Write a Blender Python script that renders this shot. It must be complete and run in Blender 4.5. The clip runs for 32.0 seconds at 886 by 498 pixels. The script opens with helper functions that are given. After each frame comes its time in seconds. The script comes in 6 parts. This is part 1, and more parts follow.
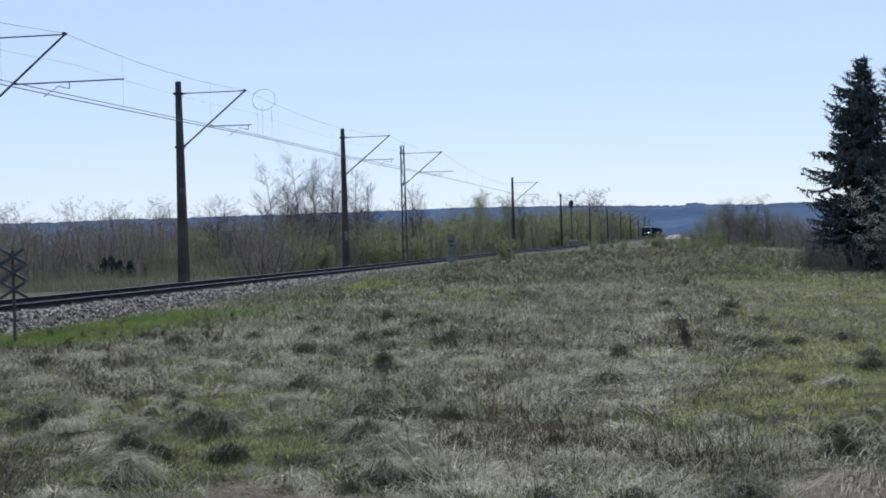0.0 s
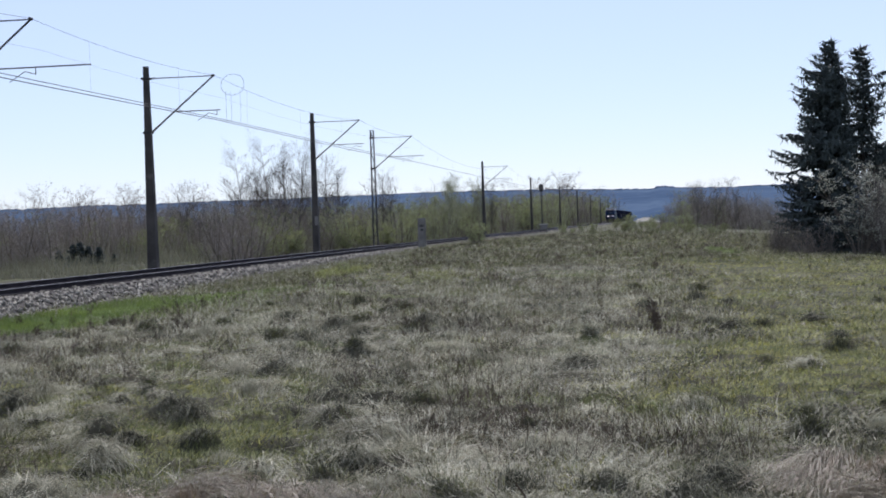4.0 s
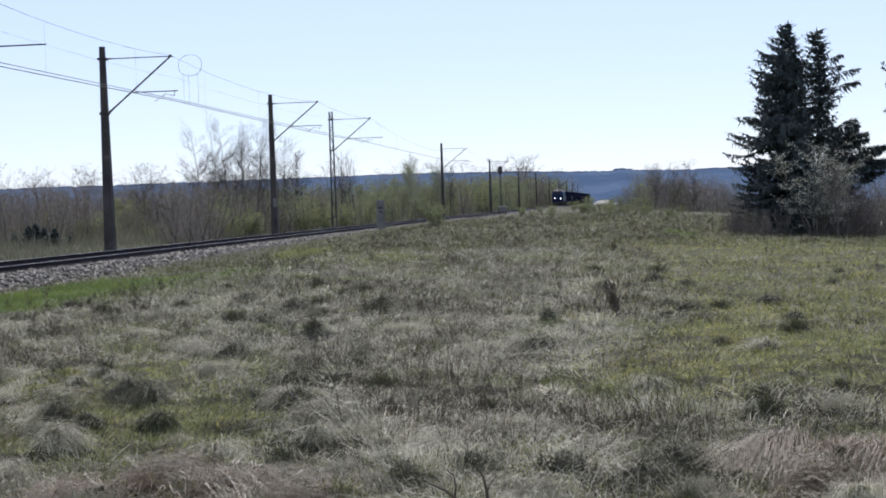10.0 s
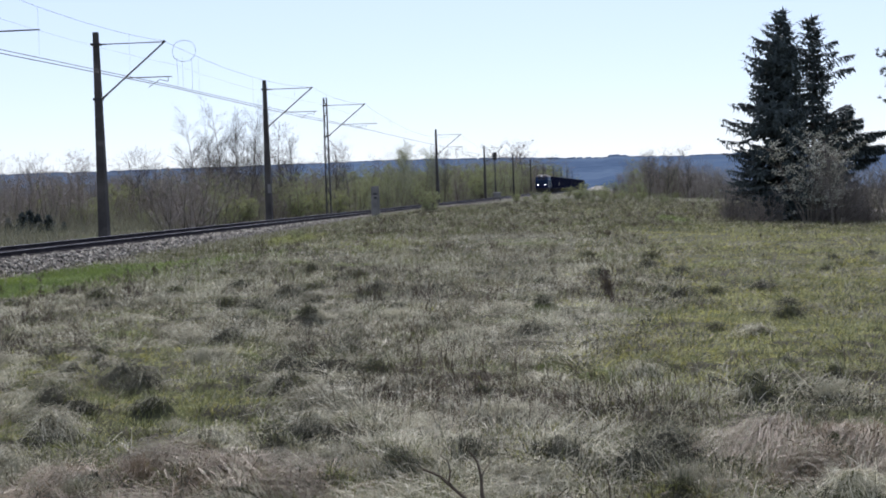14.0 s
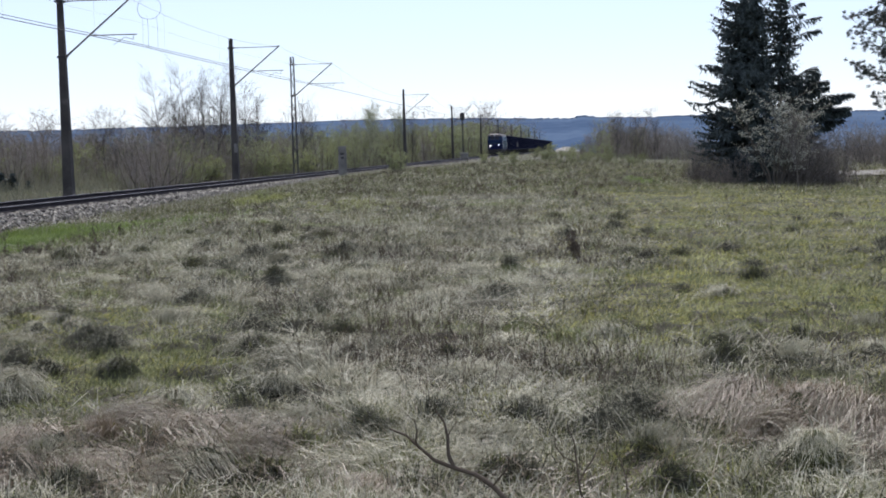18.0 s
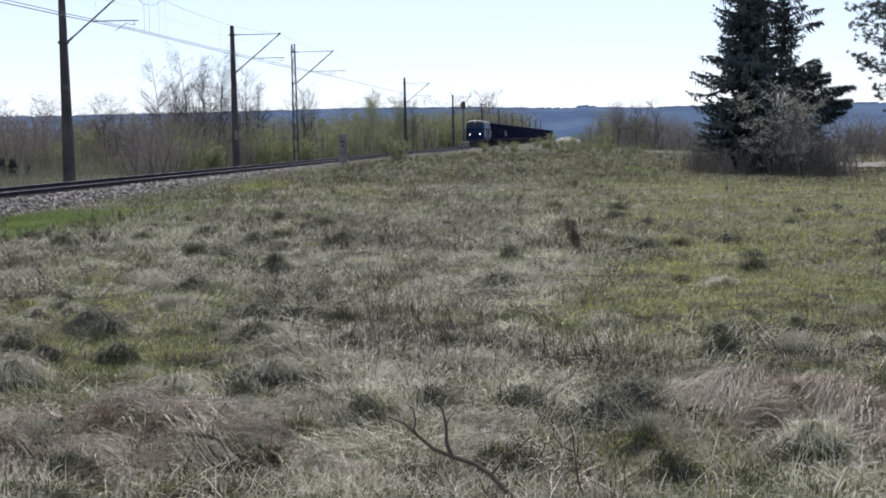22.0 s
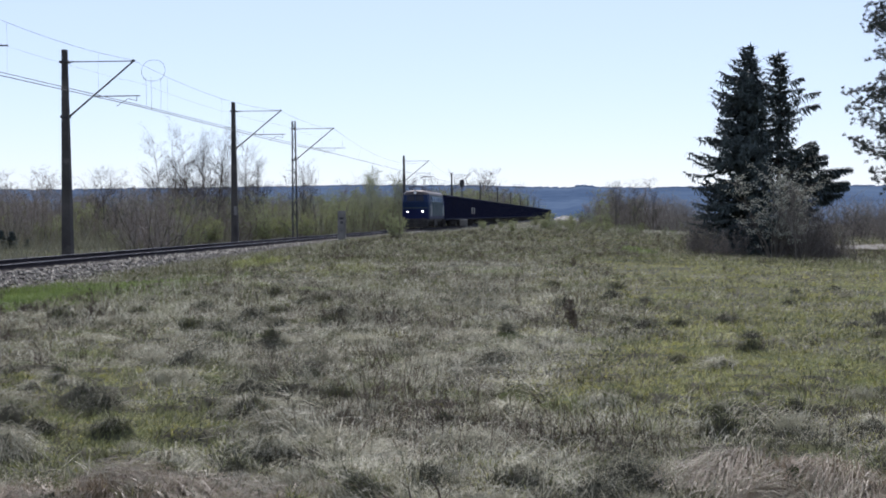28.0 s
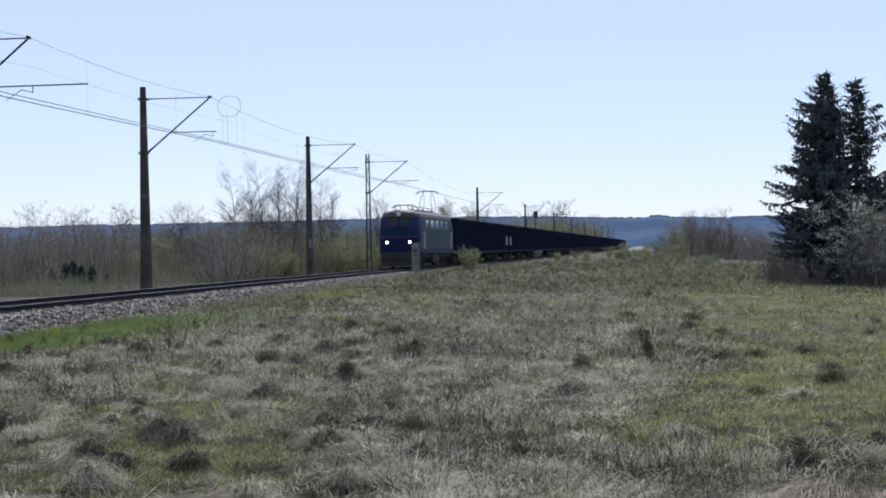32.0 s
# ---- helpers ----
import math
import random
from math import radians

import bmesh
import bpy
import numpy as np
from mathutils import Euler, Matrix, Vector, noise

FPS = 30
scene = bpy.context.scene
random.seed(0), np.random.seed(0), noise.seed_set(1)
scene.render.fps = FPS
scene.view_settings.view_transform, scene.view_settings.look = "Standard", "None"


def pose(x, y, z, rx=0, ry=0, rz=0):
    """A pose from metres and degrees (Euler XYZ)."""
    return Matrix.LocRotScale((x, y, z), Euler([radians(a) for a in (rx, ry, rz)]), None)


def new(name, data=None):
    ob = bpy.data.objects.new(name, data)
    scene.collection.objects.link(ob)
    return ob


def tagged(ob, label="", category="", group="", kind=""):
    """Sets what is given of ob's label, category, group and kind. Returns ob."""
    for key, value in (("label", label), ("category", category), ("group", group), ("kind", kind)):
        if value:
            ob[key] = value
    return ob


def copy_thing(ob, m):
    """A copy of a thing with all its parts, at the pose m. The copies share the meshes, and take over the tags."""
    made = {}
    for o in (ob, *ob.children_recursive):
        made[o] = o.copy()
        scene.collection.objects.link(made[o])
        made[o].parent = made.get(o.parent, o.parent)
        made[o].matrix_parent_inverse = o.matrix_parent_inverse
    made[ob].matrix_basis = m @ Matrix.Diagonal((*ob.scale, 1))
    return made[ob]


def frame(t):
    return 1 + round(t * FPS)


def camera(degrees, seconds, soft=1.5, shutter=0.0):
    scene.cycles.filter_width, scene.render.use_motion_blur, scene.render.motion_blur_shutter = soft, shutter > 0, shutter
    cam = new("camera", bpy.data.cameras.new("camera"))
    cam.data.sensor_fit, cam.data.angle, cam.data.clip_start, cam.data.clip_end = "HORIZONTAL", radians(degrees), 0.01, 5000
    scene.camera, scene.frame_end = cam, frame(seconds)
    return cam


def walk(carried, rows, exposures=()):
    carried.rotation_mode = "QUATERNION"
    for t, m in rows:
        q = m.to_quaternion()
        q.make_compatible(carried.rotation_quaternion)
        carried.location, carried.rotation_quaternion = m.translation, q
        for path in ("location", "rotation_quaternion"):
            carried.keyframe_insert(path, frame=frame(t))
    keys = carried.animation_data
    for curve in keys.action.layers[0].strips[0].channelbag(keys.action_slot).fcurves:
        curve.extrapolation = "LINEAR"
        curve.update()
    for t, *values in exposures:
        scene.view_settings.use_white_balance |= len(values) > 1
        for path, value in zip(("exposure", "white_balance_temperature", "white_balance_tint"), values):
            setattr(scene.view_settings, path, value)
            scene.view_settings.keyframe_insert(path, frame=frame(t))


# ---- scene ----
# ---- camera ----
cam = camera(36.46, 32.0, soft=1.8)
EYE = 1.5
# seconds, yaw, pitch, lean to the right, in degrees: a hand-held camera on one spot
ROWS = [
    (0, 0.000, -0.360, 1.700), (0.5, 0.141, -0.493, 1.484), (1, 0.000, -0.703, 1.798), (1.5, -0.238, -1.073, 2.093),
    (2, -0.084, -1.419, 1.640), (2.5, -0.474, -1.132, 1.934), (3, -0.821, -1.007, 1.911), (3.5, -1.034, -1.038, 2.026),
    (5.5, -1.657, -1.595, 1.777), (6, -1.153, -1.962, 1.460), (6.5, -1.108, -1.935, 1.565), (7, -1.193, -1.666, 1.502),
    (7.5, -0.935, -1.044, 1.496), (8, -0.908, -0.845, 1.047), (8.5, -1.934, -1.322, 1.506), (9, -2.590, -1.625, 1.843),
    (9.5, -2.734, -1.852, 1.748), (10, -2.952, -1.893, 1.980), (10.5, -3.049, -1.706, 1.980), (11, -2.948, -2.121, 2.306),
    (11.5, -2.971, -2.346, 2.591), (12, -3.040, -2.550, 2.221), (12.5, -3.281, -2.564, 2.251), (13, -3.223, -2.659, 2.248),
    (13.5, -3.138, -2.335, 2.065), (14, -3.171, -2.490, 1.946), (14.5, -3.114, -2.741, 1.751), (16.5, -4.249, -3.638, 1.758),
    (17, -4.101, -3.514, 1.520), (17.5, -4.397, -3.937, 1.458), (18, -4.514, -4.219, 1.696), (18.5, -4.439, -4.405, 1.732),
    (19, -4.404, -4.351, 1.610), (19.5, -4.675, -4.161, 1.741), (20, -4.747, -4.472, 1.608), (20.5, -4.595, -3.864, 1.511),
    (21, -4.320, -3.466, 1.530), (21.5, -4.450, -3.693, 1.339), (22, -4.507, -4.694, 1.247), (22.5, -4.501, -4.660, 1.286),
    (23, -4.716, -3.827, 1.312), (23.5, -4.509, -3.025, 1.066), (24, -4.595, -2.228, 1.231), (24.5, -4.705, -1.855, 1.090),
    (25, -4.591, -1.638, 1.202), (25.5, -4.627, -1.252, 0.984), (27.5, -4.466, -1.160, 0.687), (28, -4.658, -1.396, 0.589),
    (28.5, -4.663, -1.000, 0.793), (29, -4.586, -0.967, 0.685), (29.5, -4.053, -1.034, 0.789), (30, -3.593, -0.758, 0.899),
    (30.5, -3.098, -0.202, 0.998), (31, -2.506, -0.037, 1.191), (31.5, -1.963, -0.212, 1.465), (32, -1.53, 0.0, 1.078),
]
# seconds, stops, kelvin, tint: the clip's camera opens up as it looks further down
EXPOSURE = [(0.0, 0.1, 5900, 14), (1.0, 0.12, 6000, 16), (2.0, 0.24, 6100, 16), (3.0, 0.24, 6100, 16), (6.0, 0.28, 6100, 16), (13.0, 0.35, 6200, 16), (19.0, 0.44, 6250, 15), (22.5, 0.44, 6250, 15), (25.0, 0.42, 6200, 16), (29.0, 0.26, 6100, 16), (32.0, 0.2, 6000, 17)]
walk(cam, [(t, pose(0, 0, EYE, 90 + p, 0, y) @ pose(0, 0, 0, 0, 0, -l)) for t, y, p, l in ROWS], EXPOSURE)

# ---- light ----
SUN_AZ, SUN_EL = 6.0, 50.0      # degrees clockwise from straight ahead, and above the horizon
world = bpy.data.worlds.new("sky")
scene.world = world
world.use_nodes = True
wn = world.node_tree.nodes
sky = wn.new("ShaderNodeTexSky")
sky.sky_type, sky.sun_disc = "NISHITA", False
sky.sun_elevation, sky.sun_rotation = radians(SUN_EL), radians(SUN_AZ)
sky.air_density, sky.dust_density, sky.ozone_density = 1.0, 0.0, 2.6
haze = wn.new("ShaderNodeMix")       # thin even haze over the clear sky
haze.data_type = "RGBA"
haze.inputs["Factor"].default_value, haze.inputs["B"].default_value = 0.62, (4.95, 5.5, 6.85, 1.0)
world.node_tree.links.new(sky.outputs["Color"], haze.inputs["A"])
world.node_tree.links.new(haze.outputs["Result"], wn["Background"].inputs["Color"])
wn["Background"].inputs["Strength"].default_value = 0.115
sun = new("sun", bpy.data.lights.new("sun", "SUN"))
sun.data.energy, sun.data.angle, sun.data.color = 3.6, radians(0.55), (1.0, 0.945, 0.86)
sun.matrix_world = pose(0, 0, 60, SUN_EL - 90, 0, -SUN_AZ)


# ---- materials ----
def rgb(c):
    return (*c, 1.0)


def surf(name, dark, light, scale=3.0, fine=40.0, rough=0.85, metal=0.0, bump=0.15, spread=0.0, island=False, stain=None, gloss=0.5, thin=0.0):
    """A two-scale surface: broad patches and fine grain; spread varies it from piece to piece; stain is a third colour in blotches; thin lets light through."""
    m = bpy.data.materials.new(name)
    m.use_nodes = True
    t = m.node_tree
    n, k = t.nodes, t.links.new
    bsdf = n["Principled BSDF"]
    bsdf.inputs["Roughness"].default_value, bsdf.inputs["Metallic"].default_value = rough, metal
    bsdf.inputs["Specular IOR Level"].default_value = gloss
    co = n.new("ShaderNodeNewGeometry")
    broad, grain = n.new("ShaderNodeTexNoise"), n.new("ShaderNodeTexNoise")
    for tex, s, d in ((broad, scale, 3.0), (grain, fine, 2.0)):
        tex.inputs["Scale"].default_value, tex.inputs["Detail"].default_value = s, d
    if not spread or stain or island:
        k(co.outputs["Position"], broad.inputs["Vector"])
    k(co.outputs["Position"], grain.inputs["Vector"])
    both = n.new("ShaderNodeMath")
    both.operation, both.inputs[1].default_value = "MULTIPLY_ADD", 0.45
    k(grain.outputs["Fac"], both.inputs[0])
    k(broad.outputs["Fac"], both.inputs[2])
    value = both.outputs[0]
    if spread:
        add = n.new("ShaderNodeMath")
        add.operation, add.inputs[1].default_value = "MULTIPLY_ADD", spread
        if island:
            k(co.outputs["Random Per Island"], add.inputs[0])
        else:
            k(n.new("ShaderNodeObjectInfo").outputs["Random"], add.inputs[0])
        k(value, add.inputs[2])
        value = add.outputs[0]
    ramp = n.new("ShaderNodeMapRange")
    ramp.inputs["From Min"].default_value, ramp.inputs["From Max"].default_value = 0.5, 0.95 + spread
    k(value, ramp.inputs["Value"])
    mix = n.new("ShaderNodeMix")
    mix.data_type = "RGBA"
    mix.inputs["A"].default_value, mix.inputs["B"].default_value = rgb(dark), rgb(light)
    k(ramp.outputs["Result"], mix.inputs["Factor"])
    colour = mix.outputs["Result"]
    if stain:
        blot, cut, over = n.new("ShaderNodeTexNoise"), n.new("ShaderNodeMapRange"), n.new("ShaderNodeMix")
        blot.inputs["Scale"].default_value, blot.inputs["Detail"].default_value = stain[1], 4.0
        k(co.outputs["Position"], blot.inputs["Vector"])
        cut.inputs["From Min"].default_value, cut.inputs["From Max"].default_value = stain[2], stain[2] + 0.12
        k(blot.outputs["Fac"], cut.inputs["Value"])
        over.data_type = "RGBA"
        over.inputs["B"].default_value = rgb(stain[0])
        k(cut.outputs["Result"], over.inputs["Factor"])
        k(colour, over.inputs["A"])
        colour = over.outputs["Result"]
    k(colour, bsdf.inputs["Base Color"])
    if bump:
        b = n.new("ShaderNodeBump")
        b.inputs["Strength"].default_value, b.inputs["Distance"].default_value = bump, 0.02
        k(grain.outputs["Fac"], b.inputs["Height"])
        k(b.outputs["Normal"], bsdf.inputs["Normal"])
    if thin:
        tr, sh = n.new("ShaderNodeBsdfTranslucent"), n.new("ShaderNodeMixShader")
        k(colour, tr.inputs["Color"])
        sh.inputs["Fac"].default_value = thin
        k(bsdf.outputs[0], sh.inputs[1])
        k(tr.outputs[0], sh.inputs[2])
        k(sh.outputs[0], n["Material Output"].inputs["Surface"])
    return m


def lamp_glass(name, colour, power):
    m = bpy.data.materials.new(name)
    m.use_nodes = True
    b = m.node_tree.nodes["Principled BSDF"]
    b.inputs["Base Color"].default_value = rgb(colour)
    b.inputs["Emission Color"].default_value, b.inputs["Emission Strength"].default_value = rgb(colour), power
    return m


def pane(name, tint):
    m = bpy.data.materials.new(name)
    m.use_nodes = True
    b = m.node_tree.nodes["Principled BSDF"]
    b.inputs["Base Color"].default_value, b.inputs["Roughness"].default_value = rgb(tint), 0.06
    b.inputs["Specular IOR Level"].default_value = 0.35
    return m


M_SOIL = surf("turf", (0.026, 0.025, 0.016), (0.1, 0.094, 0.064), 1.6, 9.0, 0.95, bump=0.6, stain=((0.085, 0.1, 0.03), 0.5, 0.52), gloss=0.1)
M_STRAW = surf("dry_grass", (0.21, 0.2, 0.14), (0.8, 0.765, 0.57), 1.1, 4.0, 0.5, bump=0, spread=0.3, island=True, gloss=0.4, thin=0.3)
M_BRASS = surf("brown_grass", (0.07, 0.052, 0.034), (0.34, 0.265, 0.175), 1.5, 4.0, 0.45, bump=0, spread=0.4, island=True, gloss=0.4, thin=0.2)
M_GREEN = surf("green_grass", (0.11, 0.128, 0.036), (0.35, 0.365, 0.125), 0.8, 4.0, 0.6, bump=0, spread=0.25, island=True, gloss=0.4, thin=0.35)
M_DEAD = surf("dead_grass", (0.09, 0.087, 0.06), (0.5, 0.48, 0.34), 0.55, 3.5, 0.8, bump=0, spread=0.2, island=True, gloss=0.25, thin=0.2)
# dark old grass; the shade on tussock sides is put into this colour too
M_SHADY = surf("old_and_shaded_grass", (0.02, 0.022, 0.014), (0.085, 0.086, 0.058), 0.5, 3.0, 0.85, bump=0, spread=0.6, island=True, gloss=0.2, thin=0.15)
M_YELLOW = surf("yellow_grass", (0.18, 0.175, 0.04), (0.54, 0.52, 0.13), 0.8, 4.0, 0.6, bump=0, spread=0.25, island=True, gloss=0.4, thin=0.35)
M_UNDERGROWTH = surf("undergrowth", (0.095, 0.097, 0.062), (0.29, 0.28, 0.195), 0.08, 1.0, 0.9, bump=0, spread=0.5, island=True, gloss=0.2, thin=0.2)
M_OLIVE = surf("olive_grass", (0.055, 0.064, 0.02), (0.19, 0.2, 0.07), 0.5, 3.0, 0.7, bump=0, spread=0.6, island=True, gloss=0.3, thin=0.25)
M_FRESH = surf("fresh_grass", (0.08, 0.125, 0.025), (0.24, 0.315, 0.08), 0.5, 3.0, 0.6, bump=0, spread=0.5, island=True, gloss=0.4, thin=0.35)
M_WEED = surf("dead_weed", (0.045, 0.036, 0.026), (0.14, 0.11, 0.08), 2.0, 30.0, 0.9, spread=0.4, island=True, gloss=0.2)
M_BALLAST = surf("ballast", (0.035, 0.032, 0.027), (0.4, 0.375, 0.315), 6.0, 30.0, 0.9, bump=0.3, spread=1.2, island=True, gloss=0.3)
M_BED = surf("ballast_bed", (0.025, 0.022, 0.02), (0.11, 0.1, 0.09), 4.0, 18.0, 0.95, bump=0.8, gloss=0.2)
M_RAIL = surf("rusted_rail", (0.01, 0.009, 0.012), (0.03, 0.025, 0.03), 2.0, 30.0, 0.8, bump=0.1, gloss=0.15)
M_HEAD = surf("worn_rail_head", (0.07, 0.07, 0.08), (0.15, 0.15, 0.165), 1.0, 60.0, 0.5, metal=0.6, bump=0.02)
M_SLEEPER = surf("sleeper_wood", (0.035, 0.03, 0.026), (0.1, 0.085, 0.075), 3.0, 40.0, 0.9, spread=0.3)
M_POLE = surf("weathered_pole", (0.028, 0.025, 0.022), (0.07, 0.062, 0.055), 1.2, 20.0, 0.85, bump=0.25, stain=((0.1, 0.09, 0.08), 1.5, 0.66))
M_STEEL = surf("dark_steel", (0.03, 0.03, 0.032), (0.09, 0.085, 0.08), 3.0, 40.0, 0.6, metal=0.5, bump=0.1)
M_WIRE = surf("copper_wire", (0.03, 0.033, 0.034), (0.06, 0.065, 0.065), 3.0, 40.0, 0.7, bump=0, gloss=0.2)
M_WHITE = surf("white_paint", (0.55, 0.55, 0.53), (0.8, 0.8, 0.78), 2.0, 30.0, 0.6)
M_STONE = surf("grey_concrete", (0.12, 0.114, 0.104), (0.23, 0.22, 0.2), 2.0, 25.0, 0.9, bump=0.3)
M_CONC = surf("pale_concrete", (0.4, 0.39, 0.36), (0.62, 0.6, 0.56), 2.0, 25.0, 0.9, bump=0.3)
M_BARK = surf("bark", (0.06, 0.052, 0.043), (0.18, 0.16, 0.13), 2.0, 22.0, 0.95, bump=0.5, gloss=0.15)
M_TWIG = surf("bare_twigs", (0.16, 0.139, 0.122), (0.36, 0.315, 0.275), 0.15, 3.0, 0.9, bump=0, spread=0.4, gloss=0.2)
M_PALETWIG = surf("pale_twigs", (0.2, 0.185, 0.16), (0.4, 0.37, 0.32), 0.15, 3.0, 0.9, bump=0, spread=0.4, gloss=0.2)
M_LIMB = surf("tree_twigs", (0.06, 0.052, 0.045), (0.17, 0.15, 0.13), 0.15, 3.0, 0.9, bump=0, spread=0.4, gloss=0.2)
M_TWIG2 = surf("budding_twigs", (0.175, 0.175, 0.12), (0.39, 0.385, 0.27), 0.15, 3.0, 0.9, bump=0, spread=0.4, gloss=0.2)
M_NEEDLE = surf("spruce_needles", (0.03, 0.042, 0.042), (0.085, 0.108, 0.1), 1.0, 8.0, 0.7, bump=0, spread=0.3, island=True, gloss=0.3)
M_PINE = surf("pine_needles", (0.016, 0.027, 0.024), (0.045, 0.065, 0.05), 1.0, 8.0, 0.7, bump=0, spread=0.3, island=True, gloss=0.3)
M_LEAF = surf("young_leaves", (0.13, 0.148, 0.066), (0.35, 0.375, 0.185), 1.0, 8.0, 0.7, bump=0, spread=0.4, island=True, gloss=0.3, thin=0.42)
M_BUD = surf("twig_buds", (0.13, 0.115, 0.098), (0.3, 0.265, 0.22), 0.3, 8.0, 0.9, bump=0, spread=0.4, island=True, gloss=0.2, thin=0.2)
M_BLOSSOM = surf("pale_blossom", (0.18, 0.185, 0.13), (0.5, 0.5, 0.4), 1.0, 8.0, 0.7, bump=0, spread=0.5, island=True, gloss=0.3, thin=0.3)
# forest with the distance haze painted into its blue base colour
M_FAR = surf("hazy_far_forest", (0.05, 0.08, 0.135), (0.1, 0.142, 0.205), 0.005, 0.05, 1.0, bump=0, gloss=0.0)
M_BLUE = surf("dark_blue_paint", (0.004, 0.007, 0.035), (0.008, 0.014, 0.06), 0.6, 12.0, 0.6, bump=0.03, gloss=0.15, stain=((0.03, 0.03, 0.04), 1.2, 0.66))
M_STRIPE = surf("dull_stripe", (0.015, 0.03, 0.03), (0.03, 0.05, 0.045), 0.6, 12.0, 0.6, bump=0)
M_TEAL = surf("teal_paint", (0.005, 0.014, 0.042), (0.011, 0.027, 0.075), 0.6, 12.0, 0.6, bump=0.03, gloss=0.15)
M_PALE = surf("pale_blue_paint", (0.018, 0.041, 0.053), (0.038, 0.07, 0.083), 0.6, 12.0, 0.6, bump=0.03, gloss=0.2, stain=((0.02, 0.03, 0.035), 1.2, 0.64))
M_ROOF = surf("roof_paint", (0.055, 0.045, 0.045), (0.12, 0.105, 0.1), 0.8, 12.0, 0.6, bump=0.05)
M_UNDER = surf("brake_dust", (0.018, 0.016, 0.015), (0.05, 0.045, 0.04), 1.5, 20.0, 0.85, bump=0.15)
M_WAGON = surf("wagon_paint", (0.006, 0.0075, 0.026), (0.013, 0.016, 0.048), 0.5, 8.0, 0.8, bump=0.06, spread=0.25, stain=((0.014, 0.011, 0.011), 0.7, 0.64), gloss=0.15)
M_COAL = surf("coal", (0.008, 0.008, 0.009), (0.03, 0.03, 0.03), 2.0, 14.0, 0.7, bump=0.8)
# window glass with the sky's pale reflection painted into its tint
M_SKYPANE = pane("painted_sky_glass", (0.24, 0.29, 0.34))
M_GLASS = pane("cab_glass", (0.01, 0.013, 0.02))
M_LIT = lamp_glass("lit_headlight", (1.0, 0.95, 0.85), 9.0)
M_RED = surf("red_paint", (0.25, 0.02, 0.015), (0.4, 0.04, 0.03), 2.0, 20.0, 0.5)
M_GRAVEL = surf("pale_gravel", (0.28, 0.265, 0.235), (0.48, 0.46, 0.42), 0.4, 6.0, 0.95, bump=0.3)
M_EARTH = surf("dry_earth", (0.13, 0.12, 0.1), (0.27, 0.25, 0.21), 0.5, 6.0, 0.95, bump=0.3, gloss=0.2)
M_WALL = surf("pale_render", (0.6, 0.58, 0.55), (0.8, 0.79, 0.77), 0.5, 8.0, 0.9)


# ---- building helpers ----
def mesh_of(name, verts, faces, mats, index=None, smooth=False):
    me = bpy.data.meshes.new(name)
    me.from_pydata(verts, [], faces)
    for m in (mats if isinstance(mats, (list, tuple)) else [mats]):
        me.materials.append(m)
    if index:
        me.polygons.foreach_set("material_index", index)
    if smooth:
        me.polygons.foreach_set("use_smooth", [True] * len(me.polygons))
    me.update()
    return me


def part(name, bm, material, parent, label=""):
    """Links a bmesh, or a mesh, as one mesh object under a thing or a part."""
    if isinstance(bm, bpy.types.Mesh):
        me = bm
    else:
        me = bpy.data.meshes.new(name)
        bm.to_mesh(me)
        bm.free()
        me.materials.append(material)
    ob = new(name, me)
    ob.parent = parent
    return tagged(ob, label) if label else ob


def thing(name, m, label, category, group="", kind=""):
    ob = new(name)
    ob.matrix_basis = m
    return tagged(ob, label, category, group, kind)


def box(bm, x0, y0, z0, x1, y1, z1, bevel=0.0):
    r = bmesh.ops.create_cube(bm, size=1.0, matrix=Matrix.Translation(((x0 + x1) / 2, (y0 + y1) / 2, (z0 + z1) / 2)) @ Matrix.Diagonal((x1 - x0, y1 - y0, z1 - z0, 1)))
    if bevel:
        es = {e for v in r["verts"] for e in v.link_edges}
        bmesh.ops.bevel(bm, geom=list(es), offset=bevel, segments=1, affect="EDGES")
    return bm


def boxed(*a, bevel=0.0):
    return box(bmesh.new(), *a, bevel=bevel)


def rod(bm, a, b, r0, r1=None, sides=6):
    a, b = Vector(a), Vector(b)
    d = b - a
    m = Matrix.Translation((a + b) / 2) @ d.to_track_quat("Z", "Y").to_matrix().to_4x4()
    bmesh.ops.create_cone(bm, cap_ends=True, segments=sides, radius1=r0, radius2=r0 if r1 is None else r1, depth=d.length, matrix=m)
    return bm


def rodded(*a, **k):
    return rod(bmesh.new(), *a, **k)


